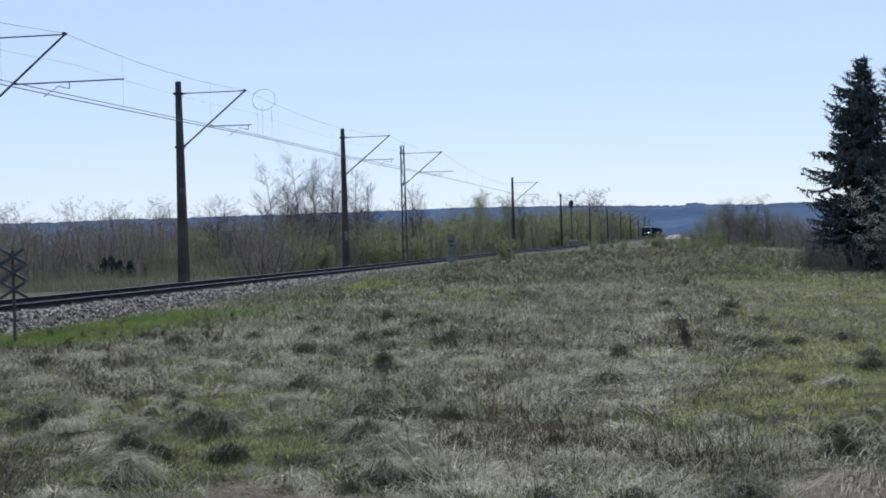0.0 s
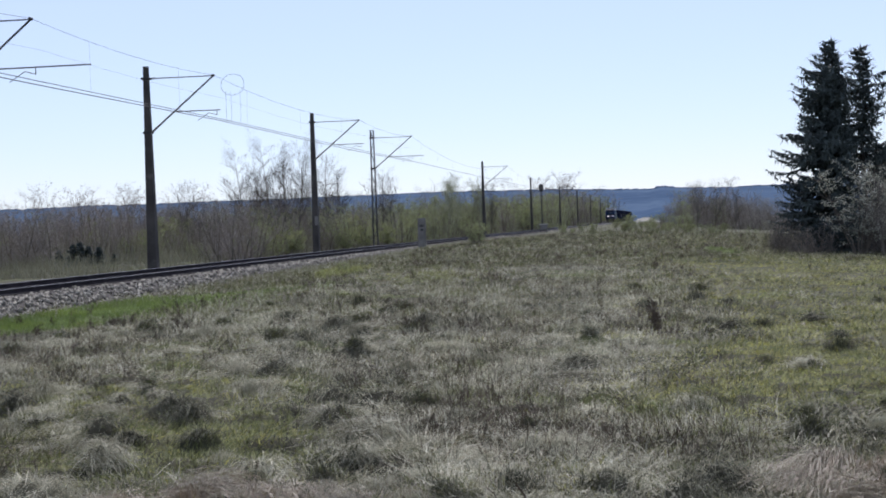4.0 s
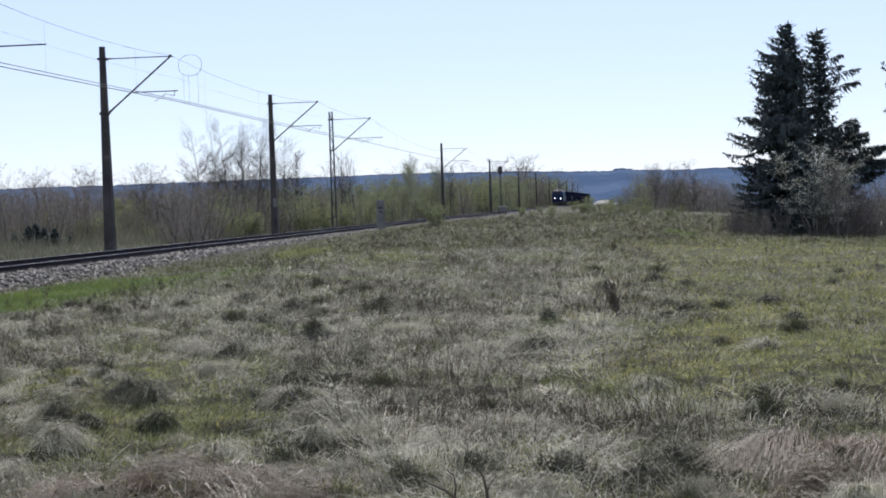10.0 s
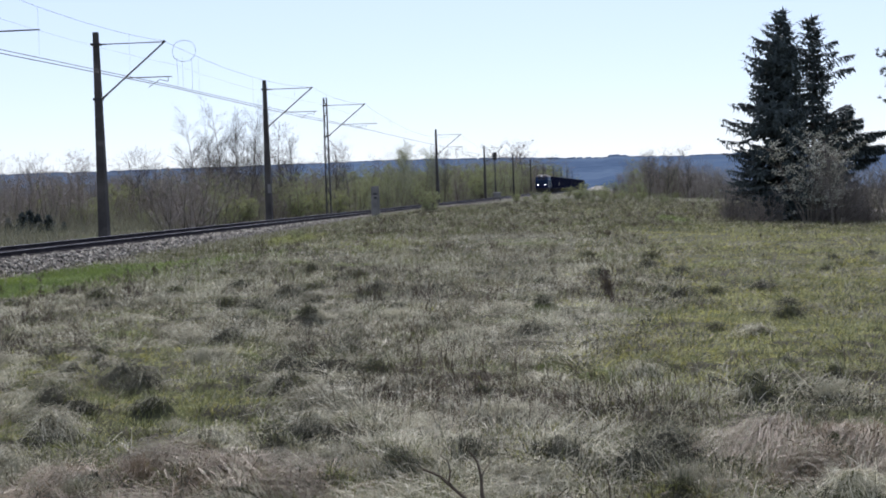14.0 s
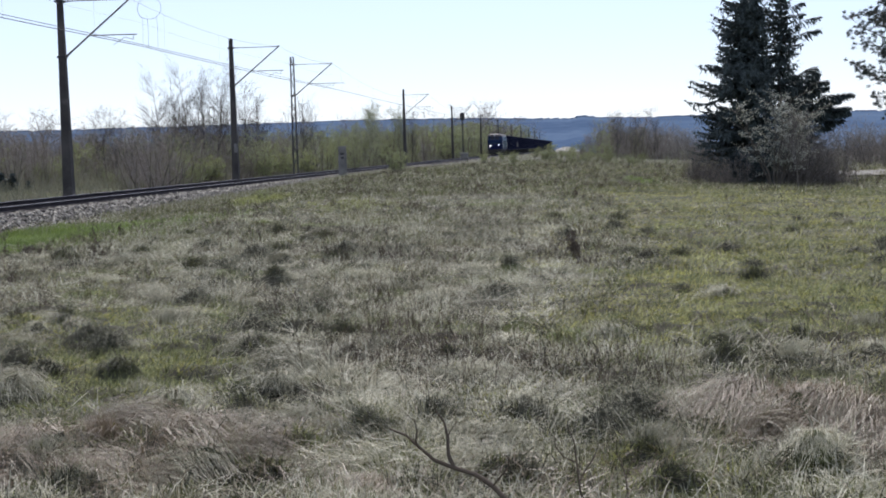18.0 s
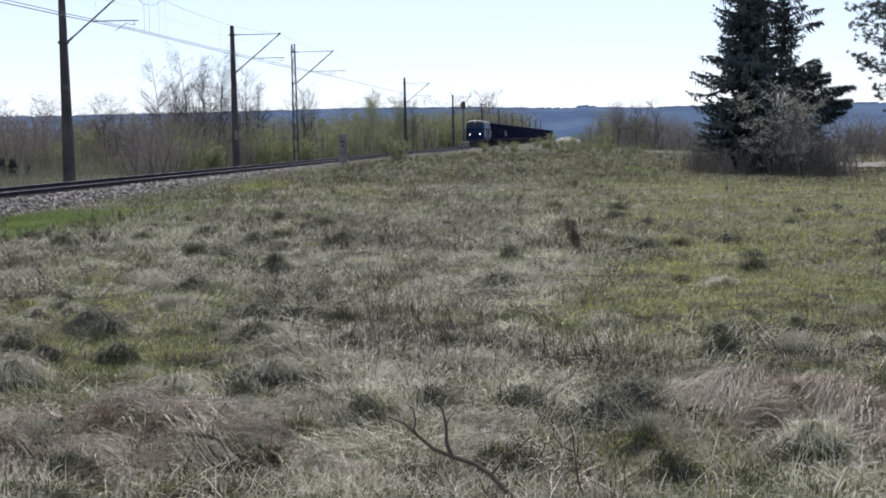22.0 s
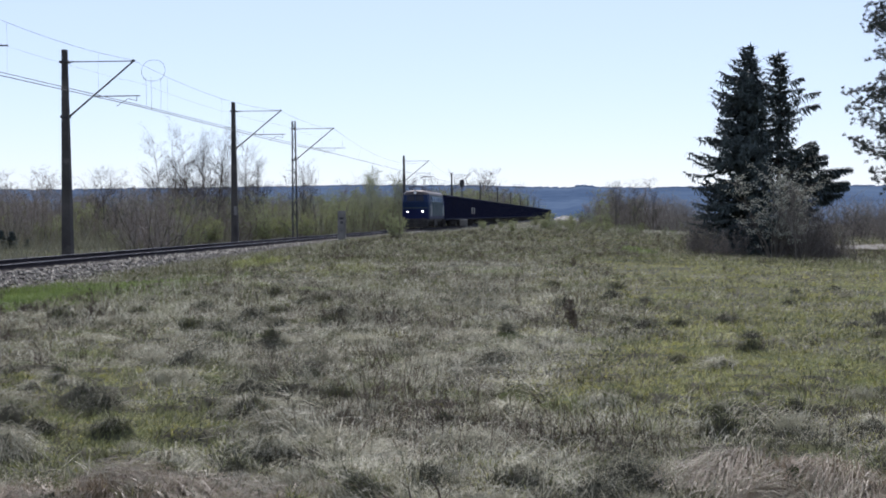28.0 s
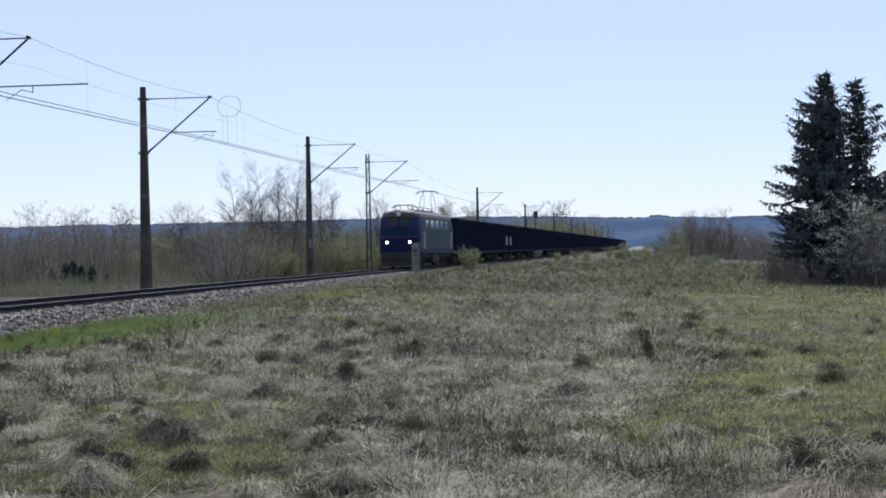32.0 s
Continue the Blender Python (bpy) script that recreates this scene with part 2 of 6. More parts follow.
class Sticks:
    """Collects tapered sticks and small blades, cheaply, into one mesh."""

    def __init__(self):
        self.v, self.f, self.i = [], [], []

    def stick(self, a, b, r0, r1, sides=3, mat=0):
        d = b - a
        if d.length < 1e-5:
            return
        u = d.orthogonal().normalized()
        w = d.cross(u).normalized()
        n = len(self.v)
        for p, r in ((a, r0), (b, r1)):
            for j in range(sides):
                t = 6.2832 * j / sides
                self.v.append(p + u * (r * math.cos(t)) + w * (r * math.sin(t)))
        for j in range(sides):
            j2 = (j + 1) % sides
            self.f.append((n + j, n + j2, n + sides + j2, n + sides + j))
            self.i.append(mat)

    def blade(self, a, b, width, side, mat=0):
        """A pointed leaf from a to b."""
        n = len(self.v)
        mid = a + (b - a) * 0.45
        self.v += [a, mid + side * width, b, mid - side * width]
        self.f.append((n, n + 1, n + 2, n + 3))
        self.i.append(mat)

    def ribbon(self, a, b, r0, r1, side, mat=0):
        n = len(self.v)
        self.v += [a - side * r0, a + side * r0, b + side * r1, b - side * r1]
        self.f.append((n, n + 1, n + 2, n + 3))
        self.i.append(mat)

    def mesh(self, name, mats, smooth=False):
        return mesh_of(name, self.v, self.f, mats, self.i, smooth)


# ---- the lie of the land ----
UX, UY = 0.1876, 0.9822          # the way of the track, away from the camera
BEND, RADIUS = 610.0, 1500.0     # where its straight ends, and the curve to the left after it
RAIL_TOP = 0.15


def track(s, off=0.0):
    """The point s metres along the track's axis and off metres to its right, and the heading there in degrees."""
    if s <= BEND:
        return -18.9 + s * UX + off * UY, s * UY - off * UX, -10.81
    a = (s - BEND) / RADIUS
    cx, cy = -18.9 + BEND * UX - RADIUS * UY, BEND * UY + RADIUS * UX
    ca, sa = math.cos(a), math.sin(a)
    nx, ny = UY * ca + UX * sa, -UX * ca + UY * sa
    return cx + (RADIUS + off) * nx, cy + (RADIUS + off) * ny, -10.81 + math.degrees(a)


def smooth(a, b, v):
    t = np.clip((v - a) / (b - a), 0, 1)
    return t * t * (3 - 2 * t)


WAVES = [(random.uniform(0, 6.28), random.uniform(0, 6.28), random.uniform(0, 6.28)) for _ in range(40)]


def rumple(x, y, wave, octaves, first):
    """Rolling unevenness of the given longest wave, from summed crossing waves."""
    z = np.zeros_like(x)
    k, amp = 6.2832 / wave, 1.0
    for o in range(octaves):
        for j in range(3):
            a, b, c = WAVES[(first + 3 * o + j) % 40]
            z = z + amp * np.sin(k * (x * math.cos(a) + y * math.sin(a)) + b + 1.3 * np.sin(k * 0.6 * (x * math.sin(a) - y * math.cos(a)) + c)) / 3
        k, amp = k * 1.9, amp * 0.55
    return z


def lie(x, y):
    """Height of the ground, without its tussocks."""
    x, y = np.asarray(x, float), np.asarray(y, float)
    o = (x + 18.9) * UY - y * UX
    r = np.hypot(x, y)
    right = -0.14 + 0.36 * smooth(20, 105, y) * np.exp(-((o - 9) / 16.0) ** 2)
    right = right - 0.5 * smooth(16, 30, o) * smooth(28, 62, r) - 0.005 * np.clip(y - 110, 0, 500) * smooth(10, 45, o)
    right = right + 0.05 * rumple(x, y, 14.0, 2, 0)
    ditch = -0.56 + 0.5 * smooth(30, 95, y) - 0.1 * smooth(34, 26, y)
    near = ditch + (right - ditch) * smooth(3.6, 11.0, o)
    left = -0.62 + 0.15 * rumple(x, y, 30.0, 2, 9) - 0.004 * np.clip(y - 120, 0, 600)
    far = -0.35 + (left + 0.35) * smooth(-3.2, -8.0, o)
    z = np.where(o > 0, near, far)
    bed = -0.42
    z = np.where(np.abs(o) < 2.4, bed, z)
    z = np.where((o >= 2.4) & (o < 3.2), bed + (ditch - bed) * smooth(2.4, 3.2, o), z)
    # the valley and the wooded hills at the end of the view
    az = np.degrees(np.arctan2(x, np.maximum(y, 1e-6)))
    crest = 1.36 + 0.12 * smooth(-18, -2, az) - 0.22 * smooth(2, 16, az) + 0.02 * np.sin(az * 0.43 + 1) + 0.008 * np.sin(az * 1.3)
    hill = crest * 0.01745 * 2600.0 * smooth(1250, 2550, r)
    valley = -5.0 * smooth(160, 420, r) * np.maximum(smooth(18, 40, np.abs(o)), smooth(650, 1000, r)) - 1.0 * smooth(300, 600, r)
    return z + np.where(r > 120, valley + hill, 0.0)


# the larger tussocks that stand out: x, y and width
SPOTS = [(-2.41, 10.27, 0.45), (-2.16, 9.11, 0.45), (-2.73, 13.63, 0.3), (-1.62, 9.96, 0.3), (-1.03, 8.37, 0.2), (-0.65, 8.49, 0.18), (-0.79, 7.03, 0.4), (-0.25, 7.37, 0.3),
         (-0.42, 6.84, 0.25), (-1.53, 7.17, 0.4), (-1.32, 6.5, 0.3), (-0.43, 9.09, 0.35), (-0.22, 10.0, 0.2), (-0.8, 17.1, 0.4), (-0.79, 19.66, 0.3), (-0.21, 12.96, 0.3),
         (0.29, 10.7, 0.25), (0.11, 7.59, 0.3), (2.91, 10.08, 0.25), (2.79, 9.52, 0.3), (3.64, 10.4, 0.24), (2.84, 7.26, 0.28), (2.9, 6.95, 0.25), (1.55, 6.24, 0.25)]
MORE = [(-1.3, 7.5, 0.7), (-0.7, 7.35, 0.55), (2.55, 7.4, 0.7), (1.55, 6.75, 0.25), (0.76, 6.5, 0.3), (1.09, 7.83, 0.3), (2.25, 17.52, 0.35), (3.51, 11.23, 0.2), (-1.24, 5.97, 0.2), (-0.75, 6.41, 0.25), (-1.28, 7.56, 0.5), (2.48, 7.17, 0.45),
        (2.35, 6.47, 0.35), (0.81, 10.12, 0.2), (-0.39, 9.87, 0.3), (-0.21, 10.25, 0.2), (-0.72, 17.13, 0.3), (-2.67, 13.16, 0.3), (-2.71, 12.31, 0.3), (-0.62, 8.33, 0.25), (-1.04, 8.3, 0.2)]


def chance(i, j, k):
    """An even random number for each cell of a grid."""
    v = np.sin(i * 127.1 + j * 311.7 + k * 74.7) * 43758.5453
    return v - np.floor(v)


def clumps(x, y, cell=0.46):
    """Rounded clumps of matted grass, one or none to a cell: their height, and the way out from their middle."""
    x, y = x + 0.09 * rumple(x, y, 0.6, 2, 5), y + 0.09 * rumple(x, y, 0.5, 2, 11)
    gi, gj = np.floor(x / cell), np.floor(y / cell)
    top, ox, oy = np.zeros_like(x), np.zeros_like(x), np.zeros_like(x)
    for di in (-1, 0, 1):
        for dj in (-1, 0, 1):
            i, j = gi + di, gj + dj
            dx = x - (i + chance(i, j, 1)) * cell
            dy = y - (j + chance(i, j, 2)) * cell
            size = chance(i, j, 3)
            rad = 0.08 + 0.24 * size
            q = (dx * dx + dy * dy * 1.3) / (rad * rad)
            h = np.where(size > 0.3, (0.04 + 0.11 * chance(i, j, 4)) * (0.45 + 0.55 * size) * np.clip(1 - q, 0, 1) ** 0.6, 0)
            more = h > top
            top = np.where(more, h, top)
            ox, oy = np.where(more, dx / rad, ox), np.where(more, dy / rad, oy)
    return top, ox, oy


def roughness(x, y):
    """How lumpy the meadow is: most on its trackward side."""
    return np.clip(0.5 + 0.35 * rumple(x, y, 9.0, 2, 33) + 0.45 * smooth(0.12, -0.1, x / np.maximum(y, 1.0)), 0.2, 1.1)


def tussock(x, y):
    """Lumps of matted grass on the field."""
    x, y = np.asarray(x, float), np.asarray(y, float)
    o = (x + 18.9) * UY - y * UX
    r = np.hypot(x, y)
    a = rumple(x, y, 2.3, 2, 3)
    lump = 0.035 * np.maximum(a, -0.5) * (0.4 + 0.6 * smooth(22, 9, r))
    near = (r < 26) & (y > 2)
    if near.any():
        xn, yn = x[near], y[near]
        top = clumps(xn, yn)[0] * roughness(xn, yn) * smooth(25, 11, r[near])
        bump = np.zeros_like(top)
        for cx, cy, w in SPOTS + MORE:
            q = ((xn - cx) / (0.62 * w)) ** 2 + ((yn - cy) / (0.5 * w)) ** 2
            bump = np.maximum(bump, min(0.15, 0.34 * w) * np.exp(-np.minimum(q, 30.0) ** 1.6))
        lump[near] = lump[near] + np.maximum(top, bump)
    return lump * smooth(3.4, 6.0, o) * smooth(120, 70, y) * smooth(3.0, 5.0, r)


def height(x, y):
    return lie(x, y) + tussock(np.asarray(x, float), np.asarray(y, float))


def z_at(x, y):
    return float(height(np.array([x]), np.array([y]))[0])


def build_ground():
    # rings round the camera, fine in the field ahead and coarse behind
    rings = [0.0, 1.2, 2.4, 3.6]
    r = 4.6
    while r < 4800:
        rings.append(r)
        r *= 1.007 if r < 24 else 1.01 if r < 40 else (1.015 if r < 300 else 1.06)
    fine = np.arange(-24.0, 30.01, 0.2)
    coarse = np.arange(32.0, 335.5, 3.0)
    az = np.radians(np.concatenate([fine, coarse]))
    rr, aa = np.meshgrid(np.array(rings), az, indexing="ij")
    x, y = rr * np.sin(aa), rr * np.cos(aa)
    z = height(x, y)
    nr, na = x.shape
    me = bpy.data.meshes.new("ground")
    co = np.stack([x, y, z], -1).reshape(-1, 3).astype(np.float32)
    i, j = np.meshgrid(np.arange(nr - 1), np.arange(na), indexing="ij")
    j2 = (j + 1) % na
    quads = np.stack([i * na + j, (i + 1) * na + j, (i + 1) * na + j2, i * na + j2], -1)[..., ::-1].reshape(-1, 4)
    fill(me, co, quads.astype(np.int32), 4)
    me.polygons.foreach_set("use_smooth", np.ones(len(quads), bool))
    me.materials.append(M_SOIL)
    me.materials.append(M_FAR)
    # the far hills take the colour that has haze painted in
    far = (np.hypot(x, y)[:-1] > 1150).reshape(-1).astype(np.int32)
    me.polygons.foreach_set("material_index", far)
    me.update()
    tagged(new("ground", me), "uneven meadow of matted dry grass running out to low hills", "ground", kind="structure")


def fill(me, co, faces, corners):
    me.vertices.add(len(co))
    me.vertices.foreach_set("co", np.ascontiguousarray(co, np.float32).reshape(-1))
    me.loops.add(faces.size)
    me.loops.foreach_set("vertex_index", np.ascontiguousarray(faces, np.int32).reshape(-1))
    me.polygons.add(len(faces))
    me.polygons.foreach_set("loop_start", np.arange(0, faces.size, corners, dtype=np.int32))
    me.update(calc_edges=True)


build_ground()


# ---- track ----
def swept(profile, stations, close=False):
    """A profile of (off, z) swept along the track at the given stations."""
    v, f = [], []
    n = len(profile)
    for s in stations:
        for o, z in profile:
            x, y, _ = track(s, o)
            v.append((x, y, z))
    for i in range(len(stations) - 1):
        for j in range(n if close else n - 1):
            a, b = i * n + j, i * n + (j + 1) % n
            f.append((a, b, b + n, a + n))
    return v, f


STATIONS = [-60.0 + 4.0 * i for i in range(30)] + [60.0 + 15.0 * i for i in range(60)]


def build_track():
    bed = [(-2.9, -0.5), (-1.9, -0.02), (-0.9, 0.01), (0.0, -0.03), (0.9, -0.08), (1.6, -0.13), (2.45, -0.48)]
    v, f = swept(bed, STATIONS)
    tagged(new("ballast_bed", mesh_of("ballast_bed", v, [q[::-1] for q in f], M_BED)), "low bed of grey crushed stone carrying the track", "ballast", kind="structure")
    for side in (-1, 1):
        g = 0.753 * side
        rail = thing("rail", pose(0, 0, 0), "rusty steel rail with a bright worn head", "rail", "rails of the track")
        web = [(g - 0.07, -0.02), (g - 0.07, 0.0), (g - 0.012, 0.02), (g - 0.012, 0.10), (g - 0.036, 0.112), (g - 0.036, 0.14),
               (g + 0.036, 0.14), (g + 0.036, 0.112), (g + 0.012, 0.10), (g + 0.012, 0.02), (g + 0.07, 0.0), (g + 0.07, -0.02)]
        cant = 0.055 if side < 0 else 0.0
        web = [(o, z + cant) for o, z in web]
        v, f = swept(web, STATIONS, True)
        head = [(o, z + cant) for o, z in [(g - 0.034, 0.141), (g - 0.026, RAIL_TOP), (g + 0.026, RAIL_TOP), (g + 0.034, 0.141)]]
        part("web", mesh_of("web", v, [q[::-1] for q in f], M_RAIL), None, rail)
        v, f = swept(head, STATIONS)
        part("running_surface", mesh_of("running_surface", v, [q[::-1] for q in f], M_HEAD), None, rail)


build_track()


# ---- overhead line ----
def beam(bm, a, b, r):
    rod(bm, a, b, r, r, 6)


def build_mast(s, tall, kind, label, arm_z=8.03, reach=2.95, beyond=0.25):
    """A mast at station s; its own x points over the track."""
    x, y, h = track(s, -2.95)
    z = -0.25
    mast = thing("overhead_line_mast", pose(x, y, z, 0, 0, h), label, "mast", "masts along the track")
    top = tall - z
    if kind == "lattice":
        for i, (dx, dy) in enumerate(((-1, -1), (1, -1), (1, 1), (-1, 1))):
            part("corner_post", rodded((dx * 0.17, dy * 0.17, 0), (dx * 0.11, dy * 0.11, top), 0.035, 0.03, sides=4), M_STEEL, mast)
        n = 11
        for k in range(n):
            z0, z1 = top * k / n, top * (k + 1) / n
            w0, w1 = 0.17 - 0.06 * k / n, 0.17 - 0.06 * (k + 1) / n
            bm = bmesh.new()
            sgn = 1 if k % 2 else -1
            for face in (-1, 1):
                beam(bm, (-w0 * sgn, face * w0, z0), (w1 * sgn, face * w1, z1), 0.016)
                beam(bm, (face * w0, w0 * sgn, z0), (face * w1, -w1 * sgn, z1), 0.016)
            part("lacing_bar", bm, M_STEEL, mast)
        part("cap_plate", boxed(-0.14, -0.14, top, 0.14, 0.14, top + 0.02), M_STEEL, mast)
    else:
        bm = bmesh.new()
        for (z0, w0), (z1, w1) in (((0, 0.21), (top, 0.105)),):
            bmesh.ops.create_cone(bm, cap_ends=True, segments=4, radius1=w0 * 1.41, radius2=w1 * 1.41, depth=z1 - z0,
                                  matrix=Matrix.Translation((0, 0, (z0 + z1) / 2)) @ Matrix.Rotation(radians(45), 4, "Z"))
        bmesh.ops.bevel(bm, geom=[e for e in bm.edges if abs(e.verts[0].co.z - e.verts[1].co.z) > 1], offset=0.03, segments=1, affect="EDGES")
        part("shaft", bm, M_POLE, mast)
    part("footing", boxed(-0.35, -0.35, -0.4, 0.35, 0.35, 0.06, bevel=0.03), M_CONC, mast)
    # bracket: tie, raking strut, steady arm, with their insulators and clamps
    a = arm_z - z
    tip, foot, tie = Vector((reach, 0, a)), Vector((0.15, 0, a - 2.25)), Vector((0.12, 0, a + 0.02))
    part("tie_rod", rodded(tie + Vector((0.3, 0, 0)), tip, 0.022), M_STEEL, mast)
    ins = bmesh.new()
    for k in range(4):
        p = tie + Vector((0.05 + 0.07 * k, 0, 0.0))
        rod(ins, p, p + Vector((0.03, 0, 0)), 0.055, 0.03, 8)
    part("insulator", ins, M_STEEL, mast, "ribbed brown insulator on the tie")
    part("raking_strut", rodded(foot, tip, 0.038, 0.034), M_STEEL, mast)
    ins = bmesh.new()
    way = (tip - foot).normalized()
    for k in range(4):
        p = foot + way * (0.03 + 0.08 * k)
        rod(ins, p, p + way * 0.035, 0.065, 0.04, 8)
    part("insulator", ins, M_STEEL, mast)
    for zz in (a + 0.02, a - 2.25):
        part("clamp", boxed(-0.18, -0.17, zz - 0.05, 0.18, 0.17, zz + 0.05, bevel=0.01), M_STEEL, mast)
    hold = foot + (tip - foot) * 0.37
    part("steady_arm", rodded(hold, (reach + beyond, 0, hold.z - 0.02), 0.022), M_STEEL, mast)
    drop = bmesh.new()
    beam(drop, (reach + 0.1, 0, hold.z - 0.01), (reach + 0.1, 0, hold.z - 0.22), 0.014)
    beam(drop, (reach + 0.1, 0, hold.z - 0.22), (reach - 0.25, 0, hold.z - 0.12), 0.012)
    beam(drop, (reach - 0.25, 0, hold.z - 0.12), (reach - 0.75, 0, hold.z - 0.42), 0.012)
    part("registration_rod", drop, M_STEEL, mast)
    part("wire_clamp", rodded((reach, -0.08, a + 0.02), (reach, 0.08, a + 0.02), 0.05, 0.05), M_STEEL, mast)
    return mast


MASTS = [(41.2, 8.7, "steel"), (57.5, 8.56, "steel"), (84.2, 8.6, "steel"), (101.2, 8.6, "lattice"), (161.0, 8.7, "steel"), (217.0, 8.4, "steel"),
         (274.0, 8.3, "steel"), (326.5, 8.2, "steel"), (381.0, 8.2, "steel"), (436.0, 8.2, "steel"), (491.0, 8.2, "steel"), (546.0, 8.2, "steel"), (601.0, 8.2, "steel")]
masts = []
for s, tall, kind in MASTS:
    words = "dark steel lattice mast with a bracket over the track" if kind == "lattice" else "dark weathered tapered mast with a bracket over the track"
    masts.append(build_mast(s, tall, kind, words, beyond={0: 1.85, 3: 0.9}.get(len(masts), 0.25)))
part("mark_plate", boxed(0.0, -0.19, 1.95, 0.215, -0.175, 2.5), M_STONE, masts[2], "pale painted band")


def wire(name, points, r, label, thinner=1.0):
    v, f = [], []
    for i, (x, y, z) in enumerate(points):
        for j in range(3):
            a = 2.0944 * j
            v.append((x + r * math.cos(a), y, z + r * math.sin(a)))
    for i in range(len(points) - 1):
        for j in range(3):
            a, b = 3 * i + j, 3 * i + (j + 1) % 3
            f.append((a, b, b + 3, a + 3))
    return tagged(new(name, mesh_of(name, v, f, M_WIRE)), label, "wire", "wires over the track")


def hang(spans, off, z_hold, sag, r, name, label, zig=0.0):
    pts = []
    for i in range(len(spans) - 1):
        s0, s1 = spans[i], spans[i + 1]
        n = 10
        for k in range(n):
            t = k / n
            o = off + zig * (1 if i % 2 else -1) * (1 - 2 * t)
            x, y, _ = track(s0 + (s1 - s0) * t, o)
            pts.append((x, y, z_hold - sag * ((s1 - s0) / 55.0) ** 1.3 * 4 * t * (1 - t)))
    return wire(name, pts, r, label)


SPANS = [-55.0, -5.0] + [m[0] for m in MASTS]
hang(SPANS, 0.0, 8.06, 1.1, 0.007, "carrier_wire", "thin carrier cable slung from mast to mast")
hang(SPANS, 0.0, 6.16, 0.03, 0.017, "contact_wire", "thin copper contact wire above the track", 0.2)
hang(SPANS[:6], 0.22, 6.2, 0.02, 0.014, "contact_wire", "second contact wire at the overlap", 0.1)
hang(SPANS[:6], 0.3, 7.1, 0.5, 0.0035, "carrier_wire", "slack second carrier cable at the overlap")
for i in range(1, len(SPANS) - 1):
    s0, s1 = SPANS[i], SPANS[i + 1]
    if s1 > 330:
        break
    n = max(2, int((s1 - s0) / 7))
    for k in range(n):
        t = (k + 0.5) / n
        x, y, _ = track(s0 + (s1 - s0) * t)
        wire("dropper", [(x, y, 8.06 - 1.1 * ((s1 - s0) / 55.0) ** 1.3 * 4 * t * (1 - t)), (x, y, 6.16)], 0.003, "fine dropper wire between carrier and contact wire")


# ---- the train ----
def wheelset(parent, x, gauge=0.76, r=0.55):
    """A wheelset across the track under a bogie, at x along the vehicle."""
    bm = bmesh.new()
    rod(bm, (0, -gauge, 0), (0, gauge, 0), 0.09, 0.09, 8)
    for sgn in (-1, 1):
        rod(bm, (0, sgn * (gauge - 0.07), 0), (0, sgn * (gauge + 0.07), 0), r, r, 18)
        rod(bm, (0, sgn * (gauge + 0.07), 0), (0, sgn * (gauge + 0.10), 0), r * 0.82, r * 0.78, 18)
        for k in range(6):
            a = k * math.pi / 3
            rod(bm, (0.12 * math.cos(a), sgn * (gauge + 0.11), 0.12 * math.sin(a)), (r * 0.7 * math.cos(a), sgn * (gauge + 0.11), r * 0.7 * math.sin(a)), 0.035, 0.03, 4)
    ob = part("wheelset", bm, M_UNDER, parent)
    ob.location = (x, 0, r)
    return ob


def bogie(parent, x, base, r):
    bm = bmesh.new()
    for sgn in (-1, 1):
        box(bm, x - base / 2 - 0.55, sgn * 0.98 - 0.06, r - 0.05, x + base / 2 + 0.55, sgn * 0.98 + 0.06, r + 0.2, bevel=0.03)
        for e in (-1, 1):
            box(bm, x + e * base / 2 - 0.2, sgn * 1.05 - 0.09, r - 0.2, x + e * base / 2 + 0.2, sgn * 1.05 + 0.09, r + 0.16, bevel=0.03)
            rod(bm, (x + e * base / 4, sgn * 1.06, r - 0.12), (x + e * base / 4, sgn * 1.06, r + 0.3), 0.1, 0.1, 8)
    box(bm, x - 0.4, -1.0, r - 0.1, x + 0.4, 1.0, r + 0.28)
    return part("bogie_frame", bm, M_UNDER, parent)


def hull(sections, cap=True):
    """A skin over cross sections along x: each is x and a list of (y, z) from the right sill over the roof to the left sill."""
    bm = bmesh.new()
    rows = [[bm.verts.new((x, y, z)) for y, z in ring] for x, ring in sections]
    for a, b in zip(rows, rows[1:]):
        for i in range(len(a) - 1):
            bm.faces.new((a[i], b[i], b[i + 1], a[i + 1]))
    if cap:
        bm.faces.new(rows[0])
        bm.faces.new(rows[-1][::-1])
    bmesh.ops.recalc_face_normals(bm, faces=bm.faces)
    return bm


